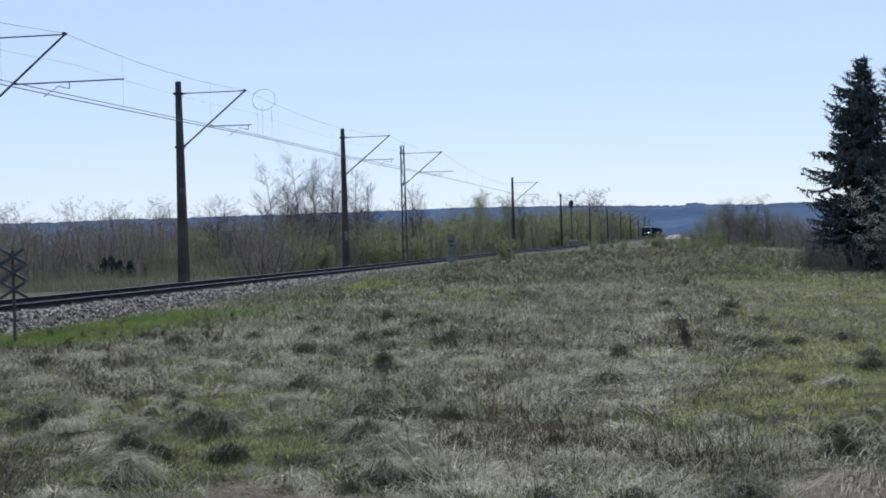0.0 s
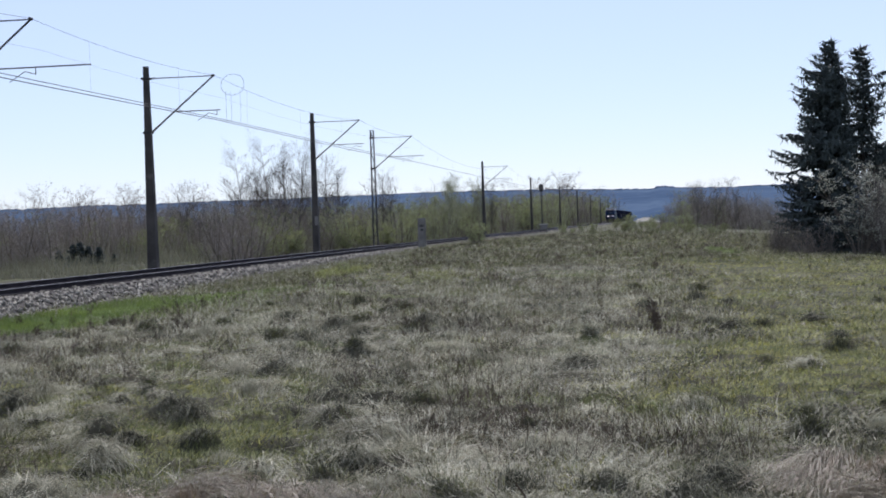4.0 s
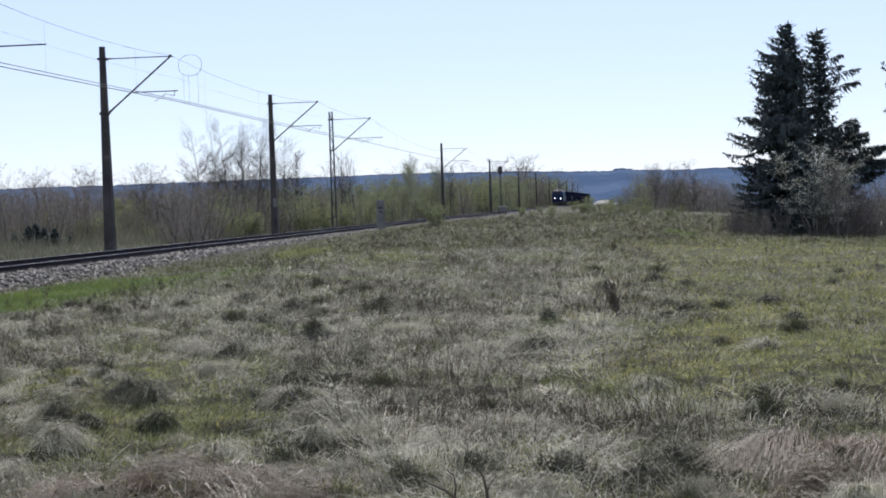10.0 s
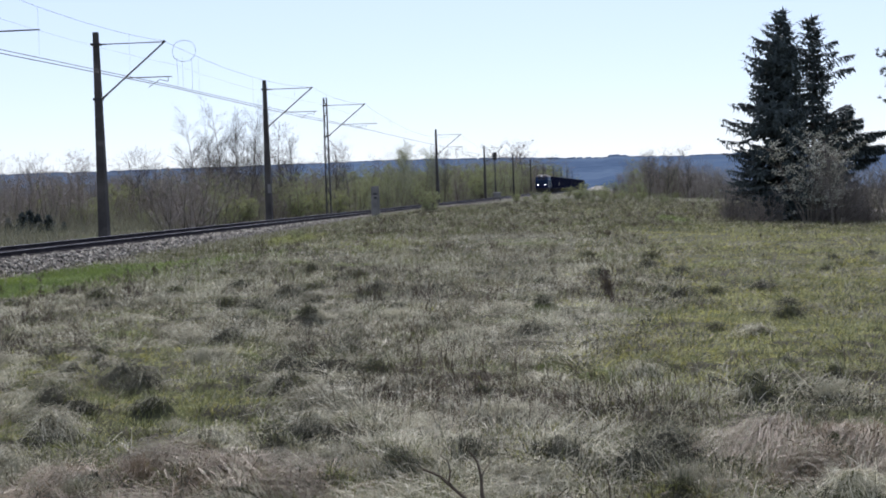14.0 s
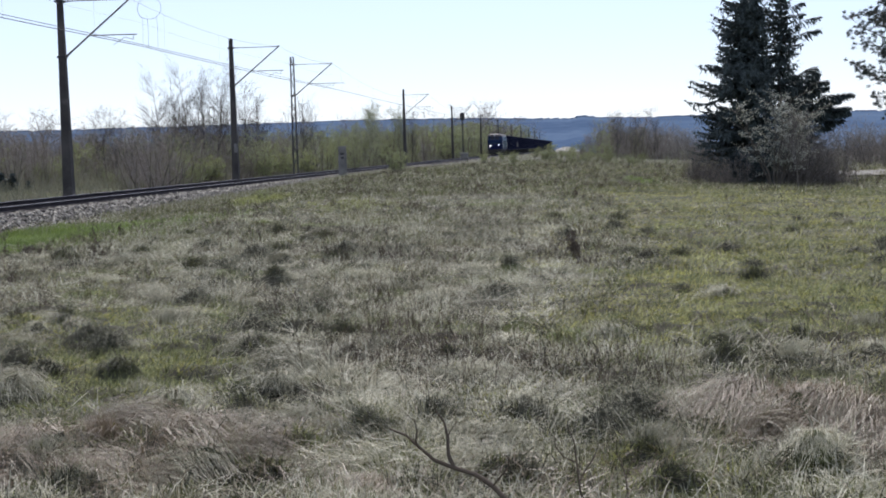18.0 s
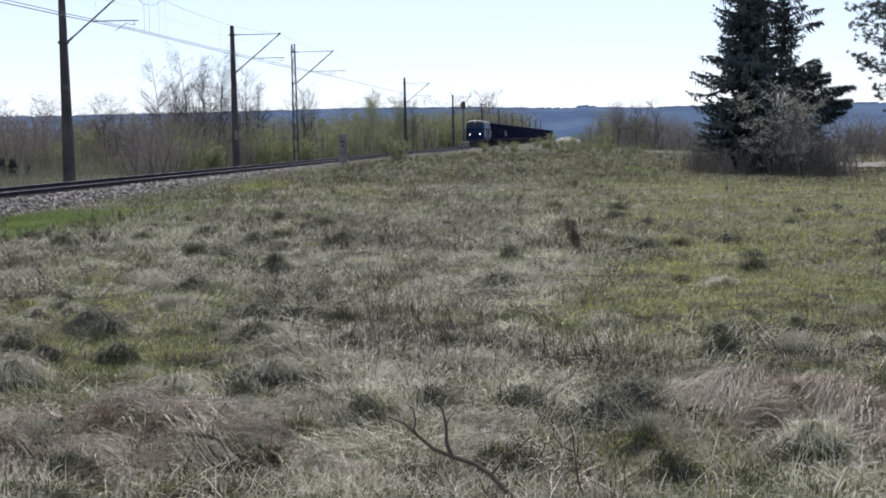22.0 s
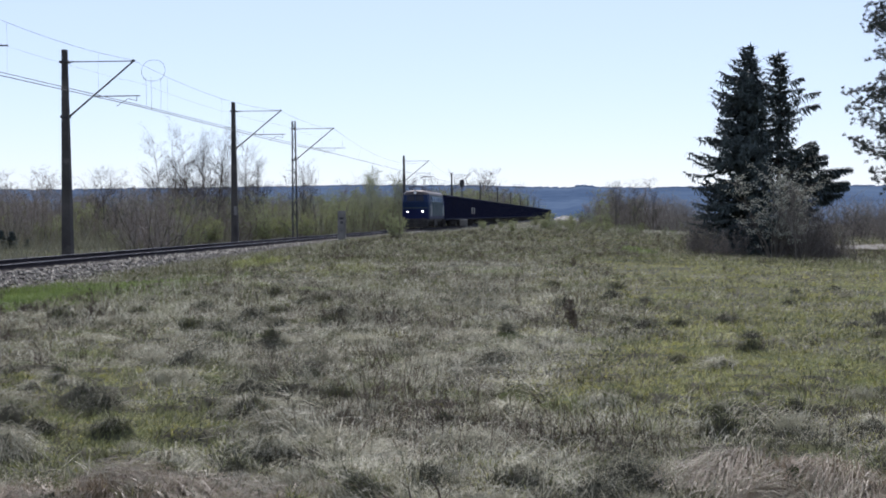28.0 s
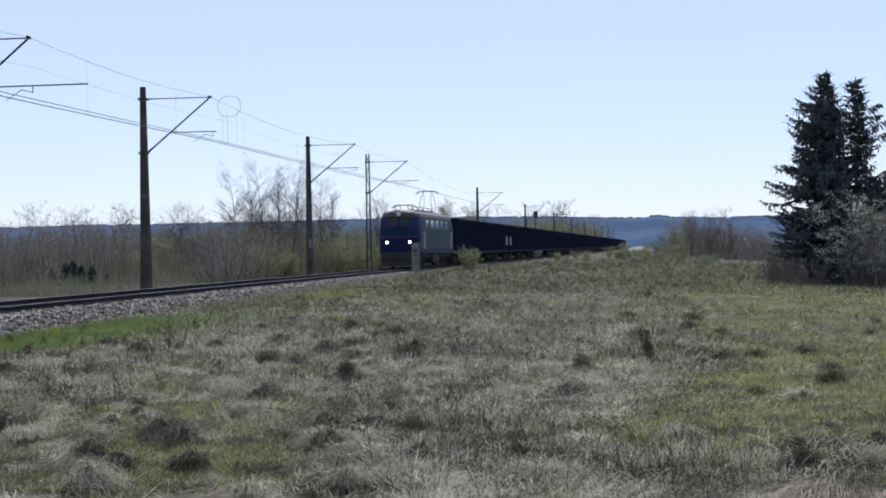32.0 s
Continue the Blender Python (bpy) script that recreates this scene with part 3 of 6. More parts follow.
def build_loco():
    """An electric locomotive; its nose is at x = 0 and it runs towards +x, so that the body lies behind at negative x."""
    loco = thing("electric_locomotive", pose(0, 0, RAIL_TOP), "dark blue electric locomotive with pale blue sides and lit headlights", "locomotive")
    L, W = 15.2, 1.49

    # lower body: dark blue, with bowed and chamfered ends
    def plan_ring(x, w, z0, z1):
        return (x, [(w, z0), (w, z1), (-w, z1), (-w, z0)])
    part("lower_body", hull([plan_ring(-0.32, 1.05, 1.0, 2.0), plan_ring(-0.5, 1.38, 1.0, 2.0), plan_ring(-0.8, W, 1.0, 2.0),
                             plan_ring(-L + 0.5, W, 1.0, 2.0), plan_ring(-L + 0.2, 1.38, 1.0, 2.0), plan_ring(-L, 1.05, 1.0, 2.0)]), M_BLUE, loco)
    # cab ends lean back above the waist
    for e, nm in ((0, "cab"), (1, "cab")):
        def X(v):
            return v if e == 0 else -L - 0.32 - v
        rows = []
        for x, w, top in ((-0.34, 1.04, 2.75), (-0.52, 1.38, 2.75), (-0.85, W, 2.75), (-2.4, W, 2.75)):
            rows.append((X(x), [(w, 2.004), (w, top), (-w, top), (-w, 2.004)]))
        c = part(nm, hull(rows), M_TEAL, loco)
        bm = bmesh.new()
        lo = [(-0.36, 1.03), (-0.54, 1.37), (-0.87, W), (-2.4, W)]
        hi = [(-0.72, 0.95), (-0.86, 1.24), (-1.12, 1.38), (-2.4, 1.40)]
        def loopv(pts, z):
            return [bm.verts.new((X(x), w, z)) for x, w in pts[::-1]] + [bm.verts.new((X(x), -w, z)) for x, w in pts]
        a, b = loopv(lo, 2.754), loopv(hi, 3.55)
        for i in range(len(a)):
            j = (i + 1) % len(a)
            bm.faces.new((a[i], a[j], b[j], b[i]))
        bm.faces.new(b)
        bm.faces.new(a[::-1])
        bmesh.ops.recalc_face_normals(bm, faces=bm.faces)
        head = part("windscreen_surround", bm, M_TEAL, c)
        for sgn in (-1, 1):
            g = bmesh.new()
            q = [(0.06, 2.86, -0.375), (0.93, 2.86, -0.40), (0.84, 3.42, -0.655), (0.06, 3.42, -0.635)]
            vs = [g.verts.new((X(x + 0.012), sgn * y, z)) for y, z, x in q]
            vb = [g.verts.new((X(x - 0.03), sgn * y, z)) for y, z, x in q]
            g.faces.new(vs)
            for i in range(4):
                g.faces.new((vs[i], vs[(i + 1) % 4], vb[(i + 1) % 4], vb[i]))
            bmesh.ops.recalc_face_normals(g, faces=g.faces)
            part("windscreen", g, M_GLASS, head)
        for sgn in (-1, 1):
            part("headlight_ring", rodded((X(-0.3), sgn * 0.82, 1.78), (X(-0.45), sgn * 0.82, 1.78), 0.15, 0.17, sides=20), M_BLUE, c)
            part("headlight", rodded((X(-0.285), sgn * 0.82, 1.78), (X(-0.4), sgn * 0.82, 1.78), 0.075, 0.075, sides=20), M_LIT if e == 0 else M_GLASS, c, "lit white headlight" if e == 0 else "")
        part("top_lamp_case", rodded((X(-0.5), 0, 3.72), (X(-1.1), 0, 3.72), 0.21, 0.24, sides=18), M_ROOF, c)
        part("top_lamp", rodded((X(-0.49), 0, 3.72), (X(-0.52), 0, 3.72), 0.16, 0.16, sides=18), M_WHITE, c)
        part("nose_stripe", hull([(X(-0.315), [(1.04, 2.10), (1.04, 2.2), (-1.04, 2.2), (-1.04, 2.10)]), (X(-0.45), [(1.3, 2.10), (1.3, 2.2), (-1.3, 2.2), (-1.3, 2.10)])]), M_STRIPE, c)
        for sgn in (-1, 1):
            part("cab_side_window", boxed(min(X(-1.15), X(-1.85)), sgn * 1.485 - 0.02, 2.35, max(X(-1.15), X(-1.85)), sgn * 1.485 + 0.02, 2.74), M_GLASS, c)
            part("cab_door", boxed(min(X(-1.95), X(-2.38)), sgn * 1.487 - 0.02, 1.2, max(X(-1.95), X(-2.38)), sgn * 1.487 + 0.02, 2.72), M_BLUE, c)
            hr = bmesh.new()
            for zx in (-1.9, -2.42):
                rod(hr, (X(zx), sgn * 1.56, 1.3), (X(zx), sgn * 1.56, 2.5), 0.018, 0.018, 5)
            part("handrail", hr, M_WHITE, c)
        part("buffer_beam", boxed(min(X(-0.2), X(-0.42)), -1.3, 0.62, max(X(-0.2), X(-0.42)), 1.3, 1.06, bevel=0.02), M_UNDER, loco)
        for sgn in (-1, 1):
            b2 = bmesh.new()
            rod(b2, (X(-0.3), sgn * 0.875, 0.9), (X(0.12), sgn * 0.875, 0.9), 0.09, 0.09, 10)
            rod(b2, (X(0.12), sgn * 0.875, 0.9), (X(0.2), sgn * 0.875, 0.9), 0.25, 0.25, 16)
            part("buffer", b2, M_UNDER, loco)
        hk = bmesh.new()
        rod(hk, (X(-0.2), 0, 0.9), (X(0.1), 0, 0.88), 0.05, 0.04, 6)
        rod(hk, (X(0.1), 0, 0.88), (X(0.12), 0, 0.45), 0.035, 0.035, 6)
        part("coupling_hook", hk, M_UNDER, loco)
        part("snow_plough", hull([(X(-0.12), [(1.25, 0.18), (1.2, 0.6), (-1.2, 0.6), (-1.25, 0.18)]), (X(-0.3), [(1.25, 0.2), (1.25, 0.62), (-1.25, 0.62), (-1.25, 0.2)])]), M_UNDER, loco)
    # machine-room sides between the cabs, in pale blue with windows and grilles
    part("side_body", hull([(-2.404, [(W, 2.004), (W, 2.75), (1.40, 3.55), (-1.40, 3.55), (-W, 2.75), (-W, 2.004)]),
                            (-L + 2.08, [(W, 2.004), (W, 2.75), (1.40, 3.55), (-1.40, 3.55), (-W, 2.75), (-W, 2.004)])]), M_PALE, loco)
    part("side_panel", boxed(-L + 0.9, -W - 0.012, 1.35, -0.95, -W - 0.001, 2.0), M_PALE, loco, "pale blue side panel")
    part("side_panel", boxed(-L + 0.9, W + 0.001, 1.35, -0.95, W + 0.012, 2.0), M_PALE, loco)
    for sgn in (-1, 1):
        for k in range(5):
            x = -3.5 - 2.0 * k
            w = part("machine_room_window", boxed(x - 0.55, sgn * 1.455 - 0.06, 2.78, x + 0.55, sgn * 1.455 + 0.03, 3.3, bevel=0.02), M_SKYPANE if k in (1, 2) else M_GLASS, loco)
        for k in range(8):
            x = -3.2 - 1.2 * k
            part("rib", boxed(x - 0.03, sgn * 1.5 - 0.015, 1.4, x + 0.03, sgn * 1.5 + 0.015, 2.7), M_PALE, loco)
    for sgn in (-1, 1):
        for x0, x1 in ((-2.39, -0.97), (-L + 0.65, -L + 2.07)):
            part("cab_side_panel", boxed(x0, sgn * (W + 0.006) - 0.0055, 2.004, x1, sgn * (W + 0.006) + 0.0055, 2.34), M_PALE, loco)
    arch = [(1.42, 3.5), (1.36, 3.7), (1.1, 3.87), (0.6, 3.96), (0, 3.98), (-0.6, 3.96), (-1.1, 3.87), (-1.36, 3.7), (-1.42, 3.5)]
    def squash(k, dz):
        return [(y * k, 3.5 + (z - 3.5) * k - dz) for y, z in arch]
    part("roof", hull([(-0.66, squash(0.7, 0.0)), (-0.8, squash(0.88, 0.0)), (-1.3, squash(1.0, 0.0)), (-L + 1.0, squash(1.0, 0.0)), (-L + 0.48, squash(0.88, 0.0)), (-L + 0.34, squash(0.7, 0.0))]), M_ROOF, loco)
    for x in (-5.2, -7.6, -9.6):
        part("roof_hatch", boxed(x - 0.8, -0.7, 3.93, x + 0.8, 0.7, 4.06, bevel=0.03), M_ROOF, loco)
    bus = bmesh.new()
    for x in (-4.0, -6.0, -8.0, -10.0, -11.5):
        for k in range(4):
            rod(bus, (x, 0.3, 3.98 + 0.07 * k), (x, 0.3, 4.02 + 0.07 * k), 0.08, 0.06, 8)
    rod(bus, (-3.8, 0.3, 4.3), (-11.6, 0.3, 4.3), 0.025, 0.025, 5)
    part("roof_busbar", bus, M_UNDER, loco)

    def pantograph(x, up):
        p = bmesh.new()
        for sgn in (-1, 1):
            rod(p, (x - 1.1, sgn * 0.55, 4.25), (x + 1.1, sgn * 0.55, 4.25), 0.03, 0.03, 5)
            for e in (-1, 1):
                rod(p, (x + e * 0.9, sgn * 0.55, 3.9), (x + e * 0.9, sgn * 0.55, 4.25), 0.06, 0.05, 6)
        base = part("pantograph", p, M_UNDER, loco)
        arms = bmesh.new()
        if up:
            for sgn in (-1, 1):
                for e in (-1, 1):
                    rod(arms, (x + e * 0.55, sgn * 0.5, 4.27), (x + e * 1.05, sgn * 0.45, 5.1), 0.025, 0.022, 5)
                    rod(arms, (x + e * 1.05, sgn * 0.45, 5.1), (x + e * 0.12, sgn * 0.32, 5.98), 0.02, 0.018, 5)
            z = 6.0
        else:
            for sgn in (-1, 1):
                for e in (-1, 1):
                    rod(arms, (x + e * 0.35, sgn * 0.5, 4.27), (x + e * 1.2, sgn * 0.45, 4.42), 0.025, 0.022, 5)
                    rod(arms, (x + e * 1.2, sgn * 0.45, 4.42), (x + e * 0.1, sgn * 0.35, 4.55), 0.02, 0.018, 5)
            z = 4.6
        part("linkage", arms, M_UNDER, base)
        head = bmesh.new()
        for e in (-0.18, 0.18):
            rod(head, (x + e, -0.6, z), (x + e, 0.6, z), 0.03, 0.03, 5)
            for sgn in (-1, 1):
                rod(head, (x + e, sgn * 0.6, z), (x + e, sgn * 0.92, z - 0.2), 0.025, 0.02, 5)
        rod(head, (x - 0.18, 0, z - 0.03), (x + 0.18, 0, z - 0.03), 0.02, 0.02, 5)
        part("collector_head", head, M_UNDER, base)

    pantograph(-2.7, False)
    pantograph(-12.6, True)
    part("underframe", boxed(-L + 0.4, -1.2, 0.75, -0.5, 1.2, 1.0), M_UNDER, loco)
    for sgn in (-1, 1):
        part("battery_box", boxed(-9.0, sgn * 1.1 - 0.25, 0.35, -6.4, sgn * 1.1 + 0.25, 0.98, bevel=0.04), M_UNDER, loco)
        for x in (-1.3, -L + 1.0):
            st = bmesh.new()
            for k in range(3):
                box(st, x - 0.2, sgn * 1.38 - 0.1, 0.4 + 0.25 * k, x + 0.2, sgn * 1.38 + 0.1, 0.43 + 0.25 * k)
            rod(st, (x - 0.2, sgn * 1.46, 0.4), (x - 0.2, sgn * 1.46, 1.1), 0.015, 0.015, 4)
            rod(st, (x + 0.2, sgn * 1.46, 0.4), (x + 0.2, sgn * 1.46, 1.1), 0.015, 0.015, 4)
            part("step", st, M_UNDER, loco)
    wheels = []
    for c in (-3.55, -11.75):
        b = bogie(loco, c, 3.05, 0.625)
        for e in (-1, 1):
            w = wheelset(b, c + e * 1.525, r=0.625)
            wheels.append(w)
    return loco, wheels


LOCO_LEN = 17.2
loco, loco_wheels = build_loco()
for o in loco.children_recursive:
    if o.name.split(".")[0] not in ("wheelset", "bogie_frame", "pantograph", "linkage", "collector_head"):
        o.data.transform(Matrix.Diagonal((1.09, 1.0, 1.06, 1.0)))
    elif o.name.startswith("bogie_frame") and o.children[0].location.x < -8:
        o.location.x = -0.9
WAGON_LEN = 14.04


def build_wagon():
    """A high-sided freight wagon, its leading buffers at x = 0."""
    w = thing("freight_wagon", pose(0, 0, RAIL_TOP), "nearly black high-sided four-axle freight wagon", "wagon", "wagons of the train")
    x0, x1, W, z0, z1 = -13.45, -0.6, 1.46, 1.15, 3.88
    body = bmesh.new()
    for sgn in (-1, 1):
        box(body, x0, sgn * W - 0.05, z0, x1, sgn * W + 0.05, z1)
    for x in (x0, x1):
        box(body, x - 0.05, -W + 0.05, z0, x + 0.05, W - 0.05, z1)
    box(body, x0, -W, z0 - 0.1, x1, W, z0)
    part("body", body, M_WAGON, w)
    for sgn in (-1, 1):
        for k in range(13):
            x = x0 + 0.15 + (x1 - x0 - 0.3) * k / 12
            part("side_post", boxed(x - 0.06, sgn * (W + 0.105) - 0.055, z0 - 0.05, x + 0.06, sgn * (W + 0.105) + 0.055, z1 - 0.12), M_WAGON, w)
        part("top_rail", boxed(x0 - 0.06, sgn * (W + 0.06) - 0.11, z1 - 0.12, x1 + 0.06, sgn * (W + 0.06) + 0.11, z1 + 0.04, bevel=0.02), M_WAGON, w)
        part("sill", boxed(x0 - 0.1, sgn * (W - 0.02) - 0.07, 0.92, x1 + 0.1, sgn * (W - 0.02) + 0.07, 1.14), M_WAGON, w)
    for x in (x0, x1):
        part("end_rail", boxed(x - 0.1, -W, z1 - 0.12, x + 0.1, W, z1 + 0.04, bevel=0.02), M_WAGON, w)
        for k in range(4):
            y = -1.1 + 0.733 * k
            e = 1 if x == x1 else -1
            part("end_post", boxed(min(x + e * 0.05, x + e * 0.16), y - 0.05, z0, max(x + e * 0.05, x + e * 0.16), y + 0.05, z1 - 0.13), M_WAGON, w)
    n = 16
    v, f = [], []
    for i in range(n + 1):
        for j in range(5):
            x, y = x0 + 0.06 + (x1 - x0 - 0.12) * i / n, -1.4 + 0.7 * j
            heap = 0.26 * (1 - (abs(y) / 1.45) ** 2) * (0.75 + 0.25 * math.sin(2.4 * i) + 0.15 * math.sin(5.1 * i + j)) if 0 < i < n else -0.1
            v.append((x, y, 3.7 + heap))
    for i in range(n):
        for j in range(4):
            a = i * 5 + j
            f.append((a, a + 5, a + 6, a + 1))
    part("coal_load", mesh_of("coal_load", v, f, M_COAL), None, w, "heap of black coal")
    part("underframe", boxed(x0, -0.45, 0.8, x1, 0.45, 1.04), M_UNDER, w)
    for x, e in ((0.0, -1), (-WAGON_LEN, 1)):
        for sgn in (-1, 1):
            b = bmesh.new()
            rod(b, (x + e * 0.62, sgn * 0.875, 0.95), (x + e * 0.1, sgn * 0.875, 0.95), 0.09, 0.09, 8)
            rod(b, (x + e * 0.1, sgn * 0.875, 0.95), (x + e * 0.02, sgn * 0.875, 0.95), 0.24, 0.24, 14)
            part("buffer", b, M_UNDER, w)
    wheels = []
    for c in (-2.6, -11.44):
        b = bogie(w, c, 1.8, 0.46)
        for e in (-1, 1):
            wheels.append(wheelset(b, c + e * 0.9, r=0.46))
    part("brake_cylinder", rodded((-7.6, 0.5, 0.72), (-6.5, 0.5, 0.72), 0.2, 0.2, sides=12), M_UNDER, w)
    return w


first_wagon = build_wagon()
wagons = [first_wagon] + [copy_thing(first_wagon, pose(0, 0, RAIL_TOP)) for _ in range(37)]
# pale unreadable stencils on the third wagon
for sgn in (-1, 1):
    for k in range(2):
        part("stencil_mark", boxed(-13.1 + 3.7 * k, sgn * 1.574 - 0.062, 1.62, -11.2 + 3.7 * k, sgn * 1.574 + 0.062, 2.6), M_STONE, wagons[2], "pale block of lettering")


# ---- trees and bushes ----
def grow(st, rng, a, d, length, r, level, last, spread=0.55, twigs=5, lift=0.12):
    """A limb from a along d, in bent pieces, with smaller limbs off it."""
    pieces = 3 if level == 0 else 2
    p, way = a.copy(), d.normalized()
    for i in range(pieces):
        way = (way + Vector((rng.uniform(-1, 1), rng.uniform(-1, 1), rng.uniform(-0.5, 1) * lift * 3)) * 0.15).normalized()
        q = p + way * (length / pieces)
        side = way.cross(Vector((rng.gauss(0, 1), rng.gauss(0, 1), rng.gauss(0, 1)))).normalized()
        st.ribbon(p, q, r * (1 - 0.7 * i / pieces) + 0.0035, r * (1 - 0.7 * (i + 1) / pieces) + 0.0025, side)
        if level < last:
            for _ in range(twigs):
                side = Vector((rng.gauss(0, 1), rng.gauss(0, 1), rng.gauss(0, 0.35)))
                side = (side - way * side.dot(way)).normalized()
                out = (way * (1 - spread) + side * spread + Vector((0, 0, lift))).normalized()
                grow(st, rng, p.lerp(q, rng.random()), out, length * rng.uniform(0.35, 0.55), r * 0.4, level + 1, last, spread, max(2, twigs - 2), lift)
        p = q
    return p


def bare_tree(seed, tall, label, mats=None, stems=1, spread=0.5, twigs=5, thick=0.010, lean=0.1, name="bare_tree", category="tree", levels=2, limbs=3, leafy=0):
    """A leafless tree: trunk and crown, each a mesh."""
    rng = random.Random(seed)
    mats = mats or (M_TWIG if stems > 1 else M_LIMB)
    tree = thing(name, pose(0, 0, -500), label, category, "trees and scrub by the track")
    trunk, crown = Sticks(), Sticks()
    for k in range(stems):
        d = Vector((rng.gauss(0, lean), rng.gauss(0, lean), 1)).normalized()
        wide = 0.16 * tall * (stems > 1)
        p = Vector((rng.gauss(0, wide), rng.gauss(0, wide), -0.15))
        h = tall * rng.uniform(0.6, 1.0) if k else tall
        n = 9 if stems == 1 else 5
        for i in range(n):
            d = (d + Vector((rng.gauss(0, 0.035), rng.gauss(0, 0.035), 0.03))).normalized()
            q = p + d * (h / n)
            r0, r1 = thick * h * (1 - i / n) + 0.006, thick * h * (1 - (i + 1) / n) + 0.006
            trunk.stick(p, q, r0, r1, 5 if stems == 1 else 3)
            if i >= (2 if stems == 1 else 0):
                for _ in range(limbs if stems > 1 else limbs + 1):
                    a = rng.uniform(0, 6.2832)
                    out = Vector((math.cos(a) * spread, math.sin(a) * spread, rng.uniform(0.35, 0.75) if stems > 1 else rng.uniform(0.45, 0.95)))
                    grow(crown, rng, p.lerp(q, rng.random()), out, h * rng.uniform(*((0.18, 0.32) if stems > 1 else (0.18, 0.36))) * (1.15 - 0.6 * i / n), r1 * 0.35, 0, levels, 0.5 if stems > 1 else 0.4, twigs, 0.12 if stems > 1 else 0.1)
            p = q
    if leafy:
        for _ in range(leafy):
            c = Vector(rng.choice(crown.v)) + Vector((rng.gauss(0, 0.05), rng.gauss(0, 0.05), rng.gauss(0, 0.05)))
            way = Vector((rng.gauss(0, 1), rng.gauss(0, 1), rng.gauss(0, 1))).normalized()
            crown.blade(c, c + way * 0.075, 0.024, way.orthogonal().normalized(), 1)
    if stems == 1:
        part("trunk", trunk.mesh("trunk", [M_BARK], True), None, tree)
    else:
        tagged(part("wood", trunk.mesh("wood", [M_BARK], True), None, tree), kind="stuff")
    part("crown", crown.mesh("crown", [mats, M_LEAF if mats is M_TWIG2 else M_BUD]), None, tree)
    return tree


def leafy_bush(seed, tall, wide, label, leaf, leaves=900, size=0.1, name="bush", stems=9):
    rng = random.Random(seed)
    bush = thing(name, pose(0, 0, -500), label, "bush", "trees and scrub by the track")
    wood, crown = Sticks(), Sticks()
    tips = []
    for _ in range(stems):
        a = rng.uniform(0, 6.28)
        d = Vector((math.cos(a) * wide / tall * rng.uniform(0.1, 0.7), math.sin(a) * wide / tall * rng.uniform(0.1, 0.7), 1)).normalized()
        p = Vector((0.1 * math.cos(a), 0.1 * math.sin(a), -0.1))
        for i in range(5):
            d = (d + Vector((rng.gauss(0, 0.12), rng.gauss(0, 0.12), 0.02))).normalized()
            q = p + d * tall * rng.uniform(0.15, 0.21)
            wood.stick(p, q, 0.012 * tall * (1 - i / 5.5), 0.012 * tall * (1 - (i + 1) / 5.5), 4)
            if i:
                for _ in range(4):
                    b = rng.uniform(0, 6.28)
                    e = p.lerp(q, rng.random())
                    f = e + Vector((math.cos(b), math.sin(b), rng.uniform(0.1, 0.9))) * wide * rng.uniform(0.12, 0.3)
                    wood.stick(e, f, 0.004 * tall, 0.0015 * tall, 3)
                    tips.append((e, f))
            p = q
    for _ in range(leaves):
        e, f = rng.choice(tips)
        c = e.lerp(f, rng.uniform(0.55, 1.1)) + Vector((rng.gauss(0, 1), rng.gauss(0, 1), rng.gauss(0, 0.6))) * wide * 0.025
        way = Vector((rng.gauss(0, 1), rng.gauss(0, 1), rng.gauss(0, 1))).normalized()
        side = way.orthogonal().normalized()
        crown.blade(c, c + way * size * rng.uniform(0.6, 1.4), size * 0.32, side)
    part("wood", wood.mesh("wood", [M_BARK]), None, bush)
    part("foliage", crown.mesh("foliage", [leaf]), None, bush)
    return bush


